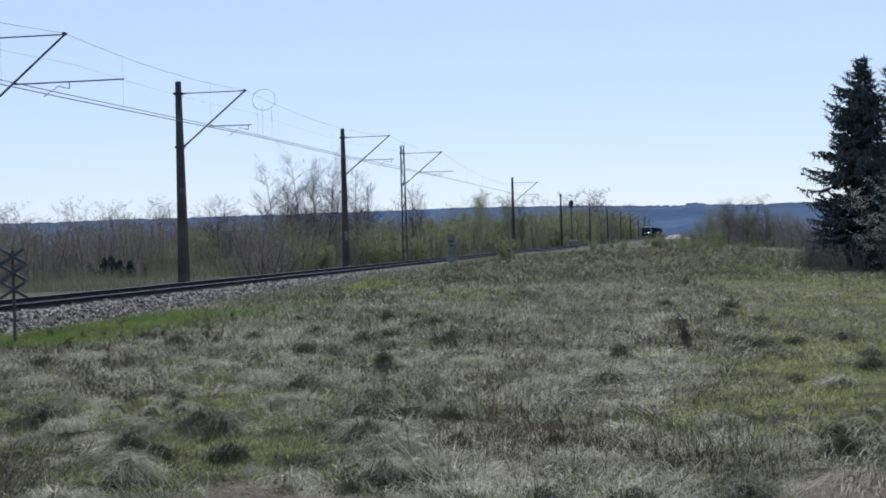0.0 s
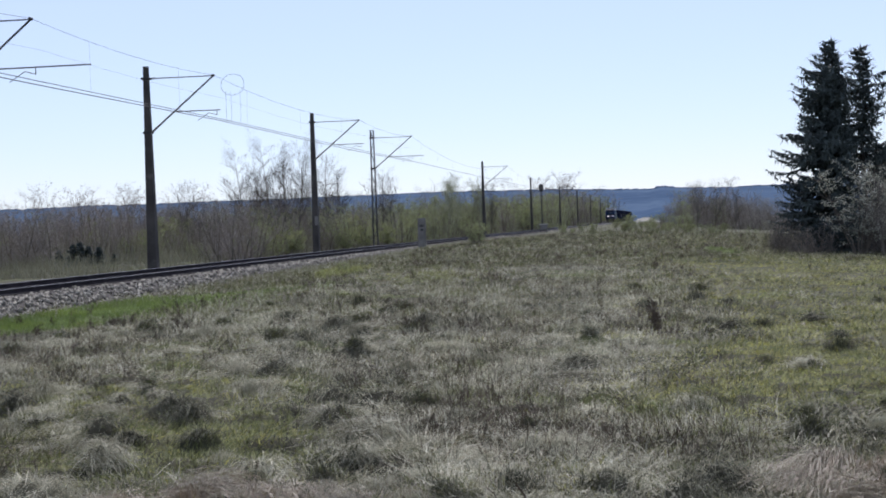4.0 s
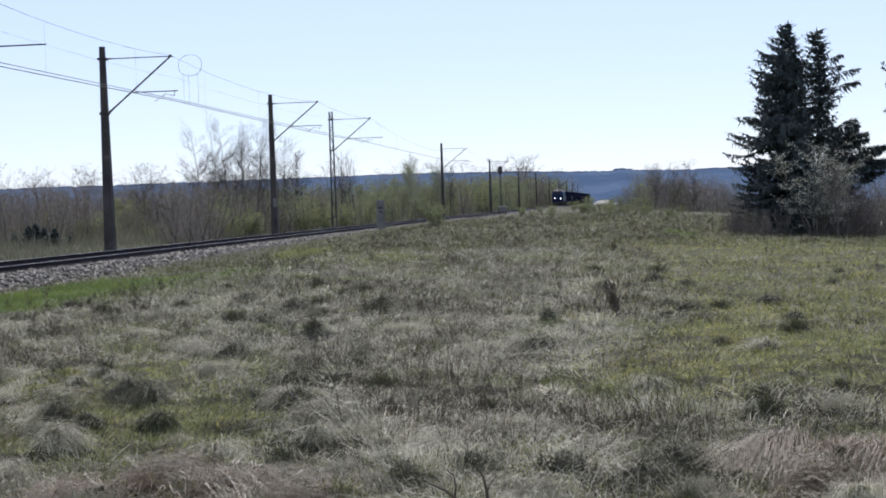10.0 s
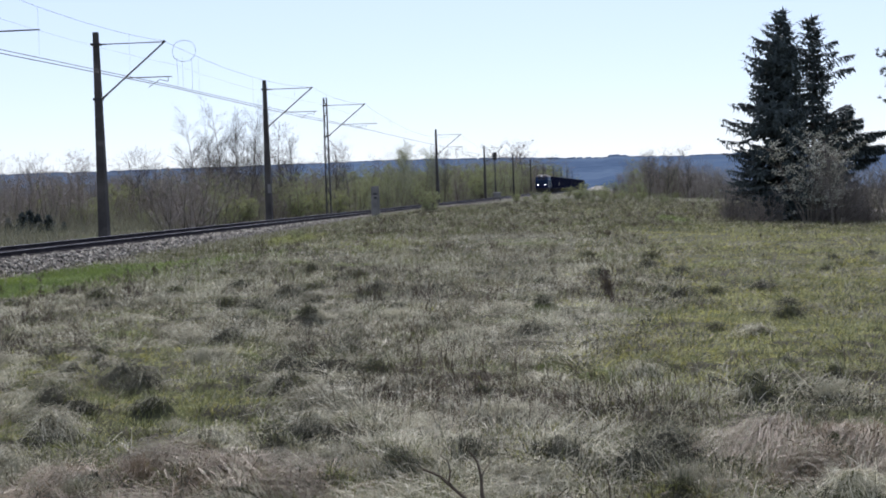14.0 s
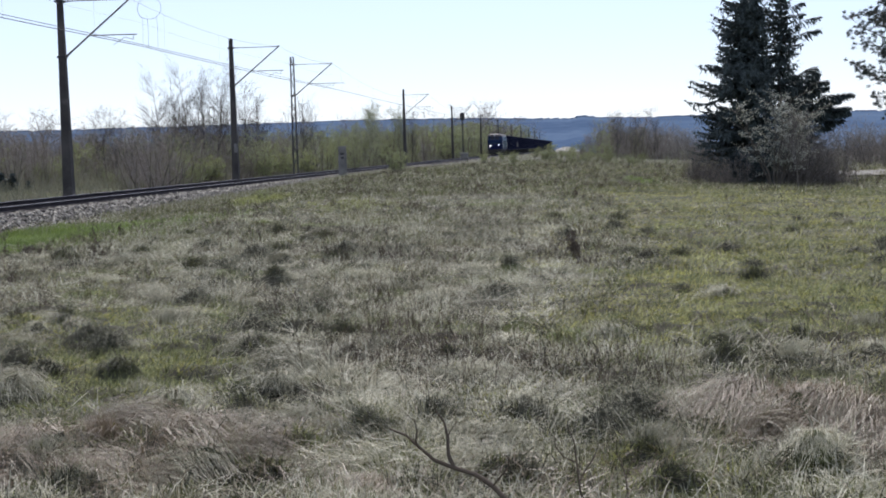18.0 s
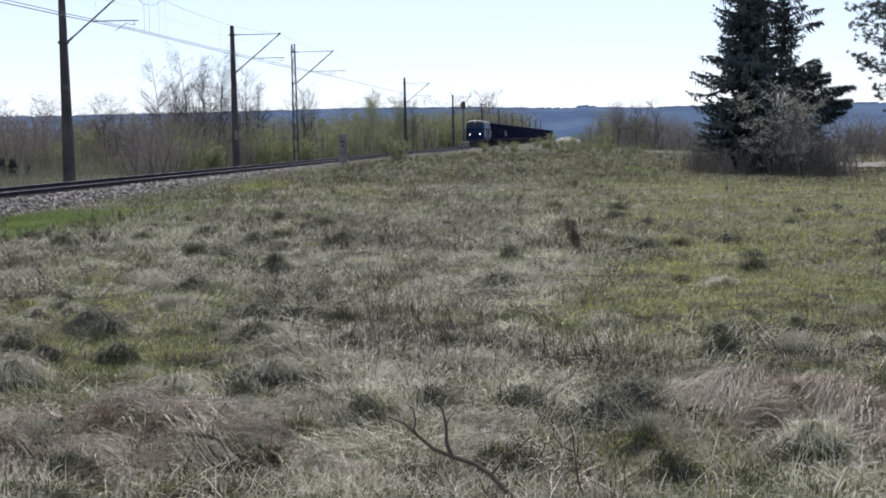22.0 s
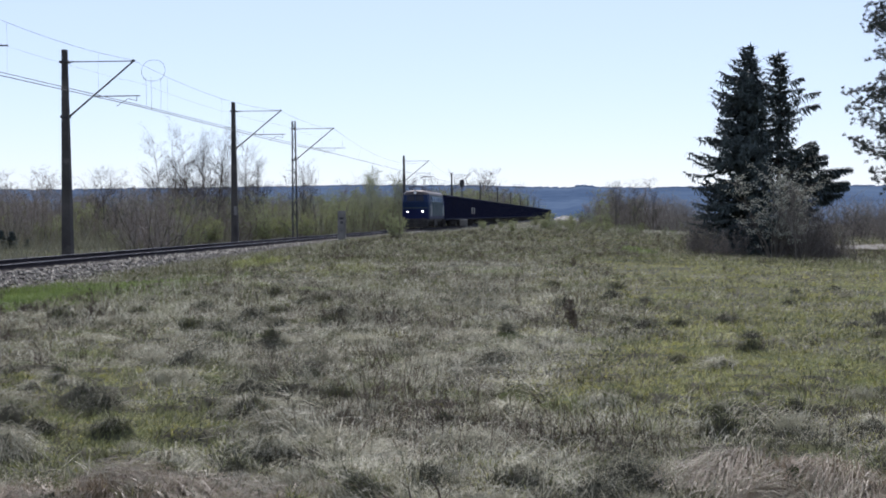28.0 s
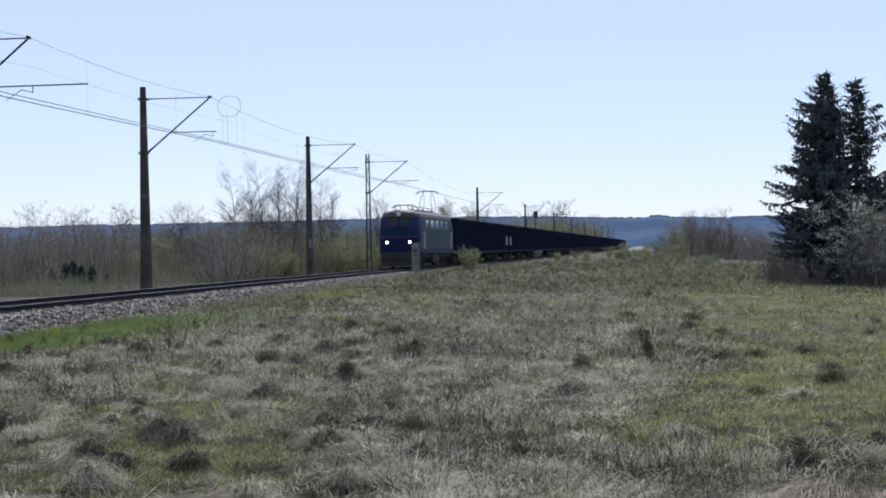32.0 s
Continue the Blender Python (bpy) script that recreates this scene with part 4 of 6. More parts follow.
def spruce(seed, tall, wide, label, bare=0.0, bias=None, blunt=0.5, start=0.3, arms=(), heavy=13, profile=None, whorl=9, lush=4):
    """A spruce: trunk, dead inner twigs, and whorls of drooping boughs hung with needle sprays. bare: share of the height with few boughs; bias: (angle, strength) of its fuller side; arms: single long boughs as (height, angle, length, rise)."""
    rng = random.Random(seed)
    tree = thing("spruce", pose(0, 0, -500), label, "spruce", "spruces at the meadow's edge")
    trunk, crown, snag = Sticks(), Sticks(), Sticks()
    p = Vector((0, 0, -0.3))
    n = 12
    for i in range(n):
        q = Vector((rng.gauss(0, 0.05), rng.gauss(0, 0.05), -0.3 + (tall + 0.3) * (i + 1) / n))
        trunk.stick(p, q, 0.17 * (1 - i / n) + 0.015, 0.17 * (1 - (i + 1) / n) + 0.01, 8)
        p = q
    for z, a, ln, rise in arms:
        side, out = Vector((-math.sin(a), math.cos(a), 0)), Vector((math.cos(a), math.sin(a), 0))
        c = Vector((0, 0, z))
        steps = max(5, int(ln / 0.12))
        for i in range(steps):
            t = (i + 1) / steps
            e = Vector((0, 0, z)) + out * ln * t + Vector((0, 0, rise * (1.5 * t - 0.5 * t ** 3))) + Vector((rng.gauss(0, 0.015), rng.gauss(0, 0.015), rng.gauss(0, 0.015)))
            crown.stick(c, e, 0.026 * (1 - t) + 0.007, 0.026 * (1 - t) + 0.005, 4, 1)
            w = 0.12 + 0.42 * math.sin(min(1.0, t) * 2.8)
            for _ in range(int(heavy * t * t) + 1):
                p = c.lerp(e, rng.random())
                v = side * rng.gauss(0, 0.45) * w + out * w * rng.uniform(-0.1, 0.7) - Vector((0, 0, w * rng.uniform(0.1, 1.0)))
                crown.blade(p, p + v, 0.045 * rng.uniform(0.7, 1.5), Vector((rng.gauss(0, 0.7), rng.gauss(0, 0.7), 1)).normalized())
                crown.blade(p, p + out * rng.uniform(0.05, 0.22) + side * rng.gauss(0, 0.12) + Vector((0, 0, rng.uniform(-0.05, 0.12))), 0.04, side)
            c = e
    z = start
    while z < tall - 0.15:
        f = z / tall
        reach = 1.18 * float(np.interp(1 - f, *zip(*profile))) if profile else wide * (1 - f) ** blunt * (0.8 + 0.2 * min(1, f / 0.16)) + 0.1
        ragged = 0.9 + 0.09 * math.sin(z * 2.1 + seed) + 0.05 * math.sin(z * 7.3 + 2 * seed)
        for k in range(whorl if f < 0.85 else 6):
            a = rng.uniform(0, 6.2832)
            full = 1.0 - bias[1] * (0.5 - 0.5 * math.cos(a - bias[0])) if bias else 1.0
            root = Vector((0, 0, z))
            if f < bare and rng.random() > (0.3 * full ** 2.5 if bias else 0.1):
                e = Vector((math.cos(a), math.sin(a), -0.25)) * reach * rng.uniform(0.2, 0.6)
                snag.stick(root, root + e, 0.012, 0.004, 3)
                continue
            ln = reach * rng.uniform(0.5, 1.0) ** 0.45 * full * ragged * (1.12 if rng.random() < 0.08 else 1.0) * (0.78 + 0.22 * math.sin(2 * a + 0.9 * z + seed) ** 2)
            if ln < 0.15:
                continue
            up = rng.uniform(-0.1, 0.4) + 0.45 * f
            side = Vector((-math.sin(a), math.cos(a), 0))
            c = root
            steps = max(3, int(ln / 0.2))
            for i in range(steps):
                t = (i + 1) / steps
                drop = up * t - 0.85 * t * t + 0.66 * t * t * t
                e = root + Vector((math.cos(a) * ln * t, math.sin(a) * ln * t, drop * ln * 0.8)) + Vector((rng.gauss(0, 0.03), rng.gauss(0, 0.03), rng.gauss(0, 0.02)))
                crown.stick(c, e, 0.022 * (1 - t) + 0.005, 0.022 * (1 - t) + 0.003, 3, 1)
                along = (e - c).normalized()
                w = (0.1 + 0.3 * math.sin(min(1, t * 1.1) * 2.9)) * min(1.0, 0.35 + ln * 0.4)
                for sgn in (-1, 1):
                    for _ in range(lush):
                        tip = c.lerp(e, rng.random())
                        v = side * sgn * w * rng.uniform(0.4, 1.2) + along * w * rng.uniform(0.2, 1.0) + Vector((0, 0, -w * rng.uniform(0.0, 0.7)))
                        crown.blade(tip, tip + v, 0.05 * rng.uniform(0.7, 1.5), Vector((rng.gauss(0, 0.6), rng.gauss(0, 0.6), 1)).normalized())
                for _ in range(lush):
                    tip = c.lerp(e, rng.random()) + side * rng.gauss(0, 0.5) * w
                    crown.blade(tip, tip + Vector((rng.gauss(0, 0.1), rng.gauss(0, 0.1), -rng.uniform(0.1, 0.45) * min(1, ln))), 0.036, (side + Vector((rng.gauss(0, 0.7), rng.gauss(0, 0.7), 0))).normalized())
                c = e
            for _ in range(3):
                crown.blade(c, c + Vector((math.cos(a) * 0.2 + rng.gauss(0, 0.08), math.sin(a) * 0.2 + rng.gauss(0, 0.08), rng.uniform(-0.1, 0.12))), 0.05, side)
        z += rng.uniform(0.11, 0.2) * (1.2 if f < 0.6 else 0.9)
    for k in range(7):
        a = 0.9 * k
        crown.blade(Vector((0, 0, tall - 0.4)), Vector((0.2 * math.cos(a), 0.2 * math.sin(a), tall - 0.12 + 0.02 * k)), 0.05, Vector((-math.sin(a), math.cos(a), 0)))
    crown.blade(Vector((0, 0, tall - 0.4)), Vector((0, 0, tall + 0.12)), 0.05, Vector((1, 0, 0)))
    part("trunk", trunk.mesh("trunk", [M_LIMB], True), None, tree)
    part("crown", crown.mesh("crown", [M_NEEDLE, M_LIMB]), None, tree)
    if snag.v:
        part("dead_wood", snag.mesh("dead_wood", [M_LIMB]), None, tree)
    return tree


def pine(seed, tall, label):
    rng = random.Random(seed)
    tree = thing("pine", pose(0, 0, -500), label, "pine")
    trunk, crown = Sticks(), Sticks()
    p, d = Vector((0, 0, -0.2)), Vector((0, 0, 1))
    n = 10
    for i in range(n):
        d = (d + Vector((rng.gauss(0, 0.04), rng.gauss(0, 0.04), 0))).normalized()
        q = p + d * tall / n
        trunk.stick(p, q, 0.16 * (1 - i / n) + 0.02, 0.16 * (1 - (i + 1) / n) + 0.02, 8)
        if i >= 2:
            for _ in range(7):
                a = rng.uniform(0, 6.28)
                ln = (4.6 - 0.42 * i) * rng.uniform(0.55, 1.1)
                c = p.lerp(q, rng.random())
                w = Vector((math.cos(a), math.sin(a), 0.1))
                for j in range(4):
                    w = (w + Vector((rng.gauss(0, 0.15), rng.gauss(0, 0.15), 0.16))).normalized()
                    e = c + w * ln / 4
                    crown.stick(c, e, 0.035 * (1 - j / 4) + 0.006, 0.03 * (1 - j / 4) + 0.004, 4, 1)
                    if j:
                        for _ in range(13):
                            tuft = e + Vector((rng.gauss(0, 0.34), rng.gauss(0, 0.34), rng.gauss(0.06, 0.13)))
                            crown.stick(e, tuft, 0.008, 0.005, 3, 1)
                            for _ in range(24):
                                v = Vector((rng.gauss(0, 1), rng.gauss(0, 1), rng.gauss(0.3, 0.9))).normalized() * rng.uniform(0.1, 0.19)
                                crown.blade(tuft, tuft + v, 0.022, v.orthogonal().normalized())
                    c = e
        p = q
    part("trunk", trunk.mesh("trunk", [M_BARK], True), None, tree)
    part("needles", crown.mesh("needles", [M_PINE, M_BARK]), None, tree)
    return tree


def place(proto, x, y, turn=0.0, scale=1.0, z=None):
    """A copy of a prototype on the ground."""
    ob = copy_thing(proto, pose(x, y, z_at(x, y) - 0.03 if z is None else z, 0, 0, turn))
    ob.scale = (scale, scale, scale)
    return ob


def lift_away(proto):
    for o in (*proto.children_recursive, proto):
        bpy.data.objects.remove(o)


def ahead(slope, y):
    """x of the ray that leaves the camera's spot with that slope, y metres ahead."""
    return slope * y


# the spruces and what grows round them
def stand(ob, slope, y, turn=0.0):
    x = ahead(slope, y)
    ob.matrix_basis = pose(x, y, z_at(x, y) - 0.03, 0, 0, turn)
    return ob


stand(spruce(11, 10.1, 4.5, "tall dark green spruce, branched to the ground", bias=(math.pi, 0.62), start=0.35, lush=3, profile=((0, 0.2), (0.06, 0.6), (0.14, 1.4), (0.22, 1.75), (0.33, 2.0), (0.43, 2.1), (0.48, 2.9), (0.6, 3.0), (0.7, 3.4), (0.8, 3.0), (0.92, 2.5), (0.98, 1.9))), 0.3168, 63)
stand(spruce(12, 9.9, 2.5, "tall dark green spruce, bare of boughs low down", bare=0.42, blunt=0.5, bias=(math.pi, 0.3), whorl=5, lush=2, arms=((7.15, -0.2, 1.9, 0.75), (6.7, 0.15, 2.1, 0.6), (7.6, 0.1, 1.2, 0.5), (8.1, -0.3, 1.1, 0.45), (7.4, 3.0, 0.8, -0.2), (6.9, 3.3, 0.7, -0.35))), 0.3385, 64)
stand(spruce(15, 6.3, 1.1, "slender spruce with a thin bare trunk between the taller ones", bare=0.85, blunt=0.6), 0.328, 65)
stand(spruce(13, 5.3, 2.0, "lower dark green spruce with long drooping boughs", bare=0.3, bias=(0.0, 0.25), blunt=0.4, start=1.2, whorl=6, lush=3, arms=((5.15, 0.1, 1.15, 0.45), (5.0, -0.5, 1.2, 0.3), (4.6, 0.0, 1.7, 0.3), (4.5, 0.5, 1.5, 0.2), (4.4, -0.4, 1.6, 0.2), (4.15, -0.1, 2.85, 0.1), (3.7, 0.3, 2.2, 0.0), (3.5, -0.1, 2.7, 0.1), (3.4, -0.6, 2.3, 0.0), (3.3, 0.4, 2.4, 0.05), (3.2, -0.3, 2.6, 0.15), (3.0, 0.9, 1.6, 0.1), (4.8, 0.3, 1.4, 0.25), (4.3, -1.0, 1.4, 0.1), (3.9, 0.1, 2.4, 0.1), (2.9, -0.2, 2.3, 0.1), (2.7, 0.2, 2.0, 0.0)), heavy=30), 0.3495, 65)
stand(pine(21, 13.5, "pine with bluish green tufted needles at the meadow's edge"), 0.4435, 62)
stand(leafy_bush(31, 4.3, 3.6, "pale blossoming shrub before the dark spruces", M_BLOSSOM, 4200, 0.085, "blossoming_shrub", 11), 0.334, 57)
stand(leafy_bush(32, 2.6, 3.4, "grey-green shrub coming into leaf before the spruces", M_LIMB, 1500, 0.06, "budding_shrub", 12), 0.357, 57)

# prototypes of the scrub and bare trees
tall_a = bare_tree(41, 9.5, "tall bare birch with fine upswept twigs", spread=0.6, twigs=4)
tall_b = bare_tree(42, 8.6, "tall bare tree with fine upswept twigs", spread=0.5, twigs=4)
tall_d = bare_tree(49, 7.6, "slender tree with a haze of young green leaves", M_TWIG2, spread=0.6, twigs=4, leafy=2600)
tall_c = bare_tree(43, 7.4, "bare young tree with a thin crown", twigs=4, spread=0.55)
scrub_a = bare_tree(44, 4.6, "leafless brown scrub of many stems", stems=9, lean=0.32, twigs=2, spread=0.75, leafy=1500, name="scrub", category="bush", levels=1, limbs=2)
scrub_b = bare_tree(45, 4.0, "budding olive-green scrub of many stems", M_TWIG2, leafy=1900, stems=9, lean=0.34, twigs=2, spread=0.75, name="budding_scrub", category="bush", levels=1, limbs=2)
scrub_c = bare_tree(46, 5.2, "leafless grey-brown thicket of thin stems", stems=8, lean=0.24, twigs=2, spread=0.6, leafy=1500, name="thicket", category="bush", levels=1, limbs=3)
scrub_d = bare_tree(50, 4.2, "pale beige bare scrub of fine twigs", M_PALETWIG, stems=9, lean=0.34, twigs=2, spread=0.75, leafy=700, name="scrub", category="bush", levels=1, limbs=3)
scrub_e = bare_tree(51, 4.4, "dark leafless scrub of thin stems", M_LIMB, stems=9, lean=0.32, twigs=2, spread=0.75, name="dark_scrub", category="bush", levels=1, limbs=3)
green_a = leafy_bush(47, 3.4, 3.6, "willow bush in fresh yellow-green leaf", M_LEAF, 2800, 0.12)
green_b = leafy_bush(48, 1.5, 1.5, "small bush in fresh green leaf", M_LEAF, 900, 0.08)
fir = spruce(14, 1.6, 0.7, "young dark spruce in rough grass", blunt=0.8, start=0.1)
PROTOS = (tall_a, tall_b, tall_c, tall_d, scrub_a, scrub_b, scrub_c, scrub_d, scrub_e, green_a, green_b, fir)
rng = random.Random(5)

# tall bare trees behind the track, by slope from the camera's spot
for slope, y, kind, sc in ((-0.165, 118, tall_c, 0.85), (-0.158, 125, tall_c, 0.7), (-0.147, 125, tall_c, 0.6), (-0.122, 122, tall_a, 0.95), (-0.112, 124, tall_b, 0.9), (-0.102, 118, tall_a, 1.0),
                           (-0.094, 121, tall_b, 1.05), (-0.087, 119, tall_a, 1.0), (-0.079, 125, tall_b, 1.0), (-0.066, 124, tall_a, 0.9), (-0.058, 128, tall_c, 1.0), (-0.115, 130, tall_c, 1.0), (-0.09, 132, tall_c, 1.1),
                           (-0.024, 138, tall_b, 0.85), (-0.014, 140, tall_c, 0.95), (0.018, 178, tall_d, 0.8), (0.026, 190, tall_d, 1.05), (0.030, 186, tall_d, 1.0), (0.034, 195, tall_d, 1.15), (0.042, 192, tall_d, 1.05), (0.05, 196, tall_b, 0.9), (0.052, 190, tall_d, 0.9), (0.058, 190, tall_c, 1.0)):
    place(kind, ahead(slope, y), y, rng.uniform(0, 360), sc)
# the belt of scrub on the far side of the track
count = 0
while count < 300:
    slope = rng.uniform(-0.40, 0.14)
    y = rng.uniform(84, 265)
    x = ahead(slope, y)
    o = (x + 18.9) * UY - y * UX
    if o > -10 or o < -80 or (o > -24 and slope < -0.15) or (y > 180 and rng.random() < 0.4):
        continue
    kind = rng.choice((scrub_a, scrub_a, scrub_c, scrub_c, scrub_c, scrub_b)) if slope < -0.04 else rng.choice((scrub_b, scrub_b, scrub_b, scrub_c, green_a, green_a))
    place(kind, x, y, rng.uniform(0, 360), rng.uniform(0.65, 1.12) * (1.0 + 0.0058 * (y - 95)))
    count += 1
# and close along the line, to where it bends away
for k in range(170):
    s = 115.0 * (720.0 / 115.0) ** rng.random()
    x, y, _ = track(s, -rng.uniform(8, 30))
    place(rng.choice((scrub_b, scrub_b, scrub_b, green_a, scrub_c)), x, y, rng.uniform(0, 360), rng.uniform(0.85, 1.15) * min(3.4, 1.0 + 0.0064 * (s - 115)))
# clump of grey trees across the meadow, with single ones before it
for k in range(104):
    slope = rng.uniform(0.194, 0.285) if k < 74 else rng.uniform(0.285, 0.46)
    y = rng.uniform(170, 260)
    kind = rng.choice((scrub_c, scrub_b, scrub_c, tall_c, scrub_a, scrub_e) if slope < 0.24 else (scrub_a, scrub_d, scrub_d))
    place(kind, ahead(slope, y), y, rng.uniform(0, 360), rng.uniform(0.7, 0.95) if kind is tall_c else rng.uniform(1.0, 1.4))
for k in range(40):
    slope, y = rng.uniform(0.365, 0.48), rng.uniform(88, 130)
    place(rng.choice((scrub_a, scrub_e, scrub_e)), ahead(slope, y), y, rng.uniform(0, 360), rng.uniform(0.5, 0.8))
for slope, y, kind, sc in ((0.2405, 118, tall_c, 0.5), (0.212, 150, tall_c, 0.6), (0.225, 145, tall_c, 0.65), (0.352, 53, tall_c, 0.42)):
    place(kind, ahead(slope, y), y, rng.uniform(0, 360), sc)
for k in range(30):
    slope, y = rng.uniform(0.15, 0.27), rng.uniform(96, 165)
    if (ahead(slope, y) + 18.9) * UY - y * UX > 7:
        kind = rng.choice((scrub_b, green_b, scrub_c))
        place(kind, ahead(slope, y), y, rng.uniform(0, 360), rng.uniform(0.12, 0.3) * (2.2 if kind is green_b else 1.0) * y / 120)
for slope, y, sc in ((0.0475, 97, 1.2), (0.0445, 98, 0.8), (0.049, 98.5, 1.0), (0.125, 150, 0.7), (0.18, 160, 0.9), (0.176, 175, 1.1), (0.196, 170, 1.2), (0.15, 150, 0.9), (0.163, 158, 1.2), (0.171, 150, 0.8), (0.187, 150, 1.3), (0.2, 158, 1.1), (0.207, 165, 1.4), (-0.055, 54, 0.35), (-0.05, 55, 0.3)):
    place(green_b, ahead(slope, y), y, rng.uniform(0, 360), sc)
for k in range(26):
    slope, y = rng.uniform(0.1, 0.235), rng.uniform(88, 135)
    if (ahead(slope, y) + 18.9) * UY - y * UX > 5:
        place(green_b, ahead(slope, y), y, rng.uniform(0, 360), rng.uniform(0.35, 0.75))
for slope, y, sc in ((-0.288, 106, 0.75), (-0.279, 104, 0.6), (-0.296, 108, 0.6)):
    place(scrub_d, ahead(slope, y), y, rng.uniform(0, 360), sc)
for slope, y, sc in ((-0.318, 112, 0.95), (-0.309, 113, 0.8), (-0.325, 150, 1.15), (-0.312, 155, 1.0), (-0.30, 160, 0.9), (-0.115, 104, 0.55), (-0.10, 106, 0.5), (-0.093, 108, 0.72), (-0.088, 109, 0.62), (-0.21, 110, 0.6), (-0.199, 112, 0.7), (-0.192, 113, 0.55), (-0.16, 112, 0.4), (-0.05, 116, 0.6), (-0.035, 118, 0.65), (-0.02, 121, 0.7)):
    place(green_a, ahead(slope, y), y, rng.uniform(0, 360), sc)
for slope, y, sc in ((-0.252, 94, 1.0), (-0.247, 96, 1.1), (-0.241, 97, 0.9), (-0.233, 95, 0.85), (-0.262, 96, 0.75), (-0.222, 97, 0.5)):
    place(fir, ahead(slope, y), y, rng.uniform(0, 360), sc)
for k in range(70):
    slope, y = rng.uniform(0.268, 0.382), rng.uniform(57, 70)
    place(rng.choice((scrub_e, scrub_e, scrub_c)), ahead(slope, y), y, rng.uniform(0, 360), rng.uniform(0.16, 0.38))
for k in range(12):
    slope, y = rng.uniform(0.345, 0.385), rng.uniform(58, 64)
    place(rng.choice((scrub_e, scrub_c)), ahead(slope, y), y, rng.uniform(0, 360), rng.uniform(0.4, 0.62))
for slope, y, sc in ((0.293, 60, 0.8), (0.302, 61, 0.9), (0.312, 60, 0.9), (0.322, 61, 1.0), (0.332, 62, 0.9), (0.345, 62, 1.0)):
    place(fir, ahead(slope, y), y, rng.uniform(0, 360), sc)
for p in PROTOS:
    lift_away(p)


def far_thicket():
    """Low stems and grass stalks under the scrub, too many to count."""
    g = np.random.default_rng(77)
    n = 110000
    y = g.uniform(70, 300, n)
    slope = g.uniform(-0.42, 0.15, n)
    x = slope * y
    o = (x + 18.9) * UY - y * UX
    ok = (o < -11) & (o > -85)
    x, y = x[ok], y[ok]
    n = len(x)
    z = height(x, y)
    h = g.uniform(0.25, 1.0, n) ** 1.5 * (1.7 + 1.4 * np.clip(rumple(x, y, 16.0, 2, 25) + 0.5, 0, 1.6)) * np.where(y > 100, 1.0, 0.45)
    a = g.uniform(0, 6.28, n)
    w = 0.016 * g.uniform(0.7, 1.8, n)
    dx, dy = g.normal(0, 0.5, n) * h, g.normal(0, 0.5, n) * h
    cx, cy = np.cos(a) * w, np.sin(a) * w
    co = np.stack([np.stack([x - cx, y - cy, z - 0.02], -1), np.stack([x + cx, y + cy, z - 0.02], -1), np.stack([x + dx, y + dy, z + h], -1)], 1).reshape(-1, 3)
    me = bpy.data.meshes.new("undergrowth")
    fill(me, co, np.arange(3 * n, dtype=np.int32).reshape(-1, 3), 3)
    me.materials.append(M_UNDERGROWTH)
    tagged(new("undergrowth", me), "brown and olive undergrowth of thin dead stalks", "undergrowth", kind="stuff")


far_thicket()


def far_woods():
    """The fringe of treetops along the far ridge."""
    g = np.random.default_rng(78)
    n = 2600
    az = np.radians(g.uniform(-25, 30, n))
    r = g.uniform(2380, 2560, n)
    x, y = r * np.sin(az), r * np.cos(az)
    z = lie(x, y)
    h, w = g.uniform(-2, 3, n), g.uniform(5, 12, n)
    co = np.stack([np.stack([x - w, y, z - 3], -1), np.stack([x + w, y, z - 3], -1), np.stack([x, y + w, z - 3], -1), np.stack([x - w * 0.45, y, z + h * 0.8], -1), np.stack([x + w * 0.4, y, z + h], -1)], 1).reshape(-1, 3)
    i = np.arange(n, dtype=np.int32)[:, None] * 5
    tri = np.concatenate([i + np.array([t]) for t in ((0, 1, 4), (0, 4, 3), (1, 2, 4), (2, 0, 3), (2, 3, 4))], 1).reshape(-1, 3)
    me = bpy.data.meshes.new("far_woods")
    fill(me, co, tri, 3)
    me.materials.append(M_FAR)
    tagged(new("far_woods", me), "fringe of forest on the far ridge, painted haze blue", "forest", kind="stuff")


far_woods()


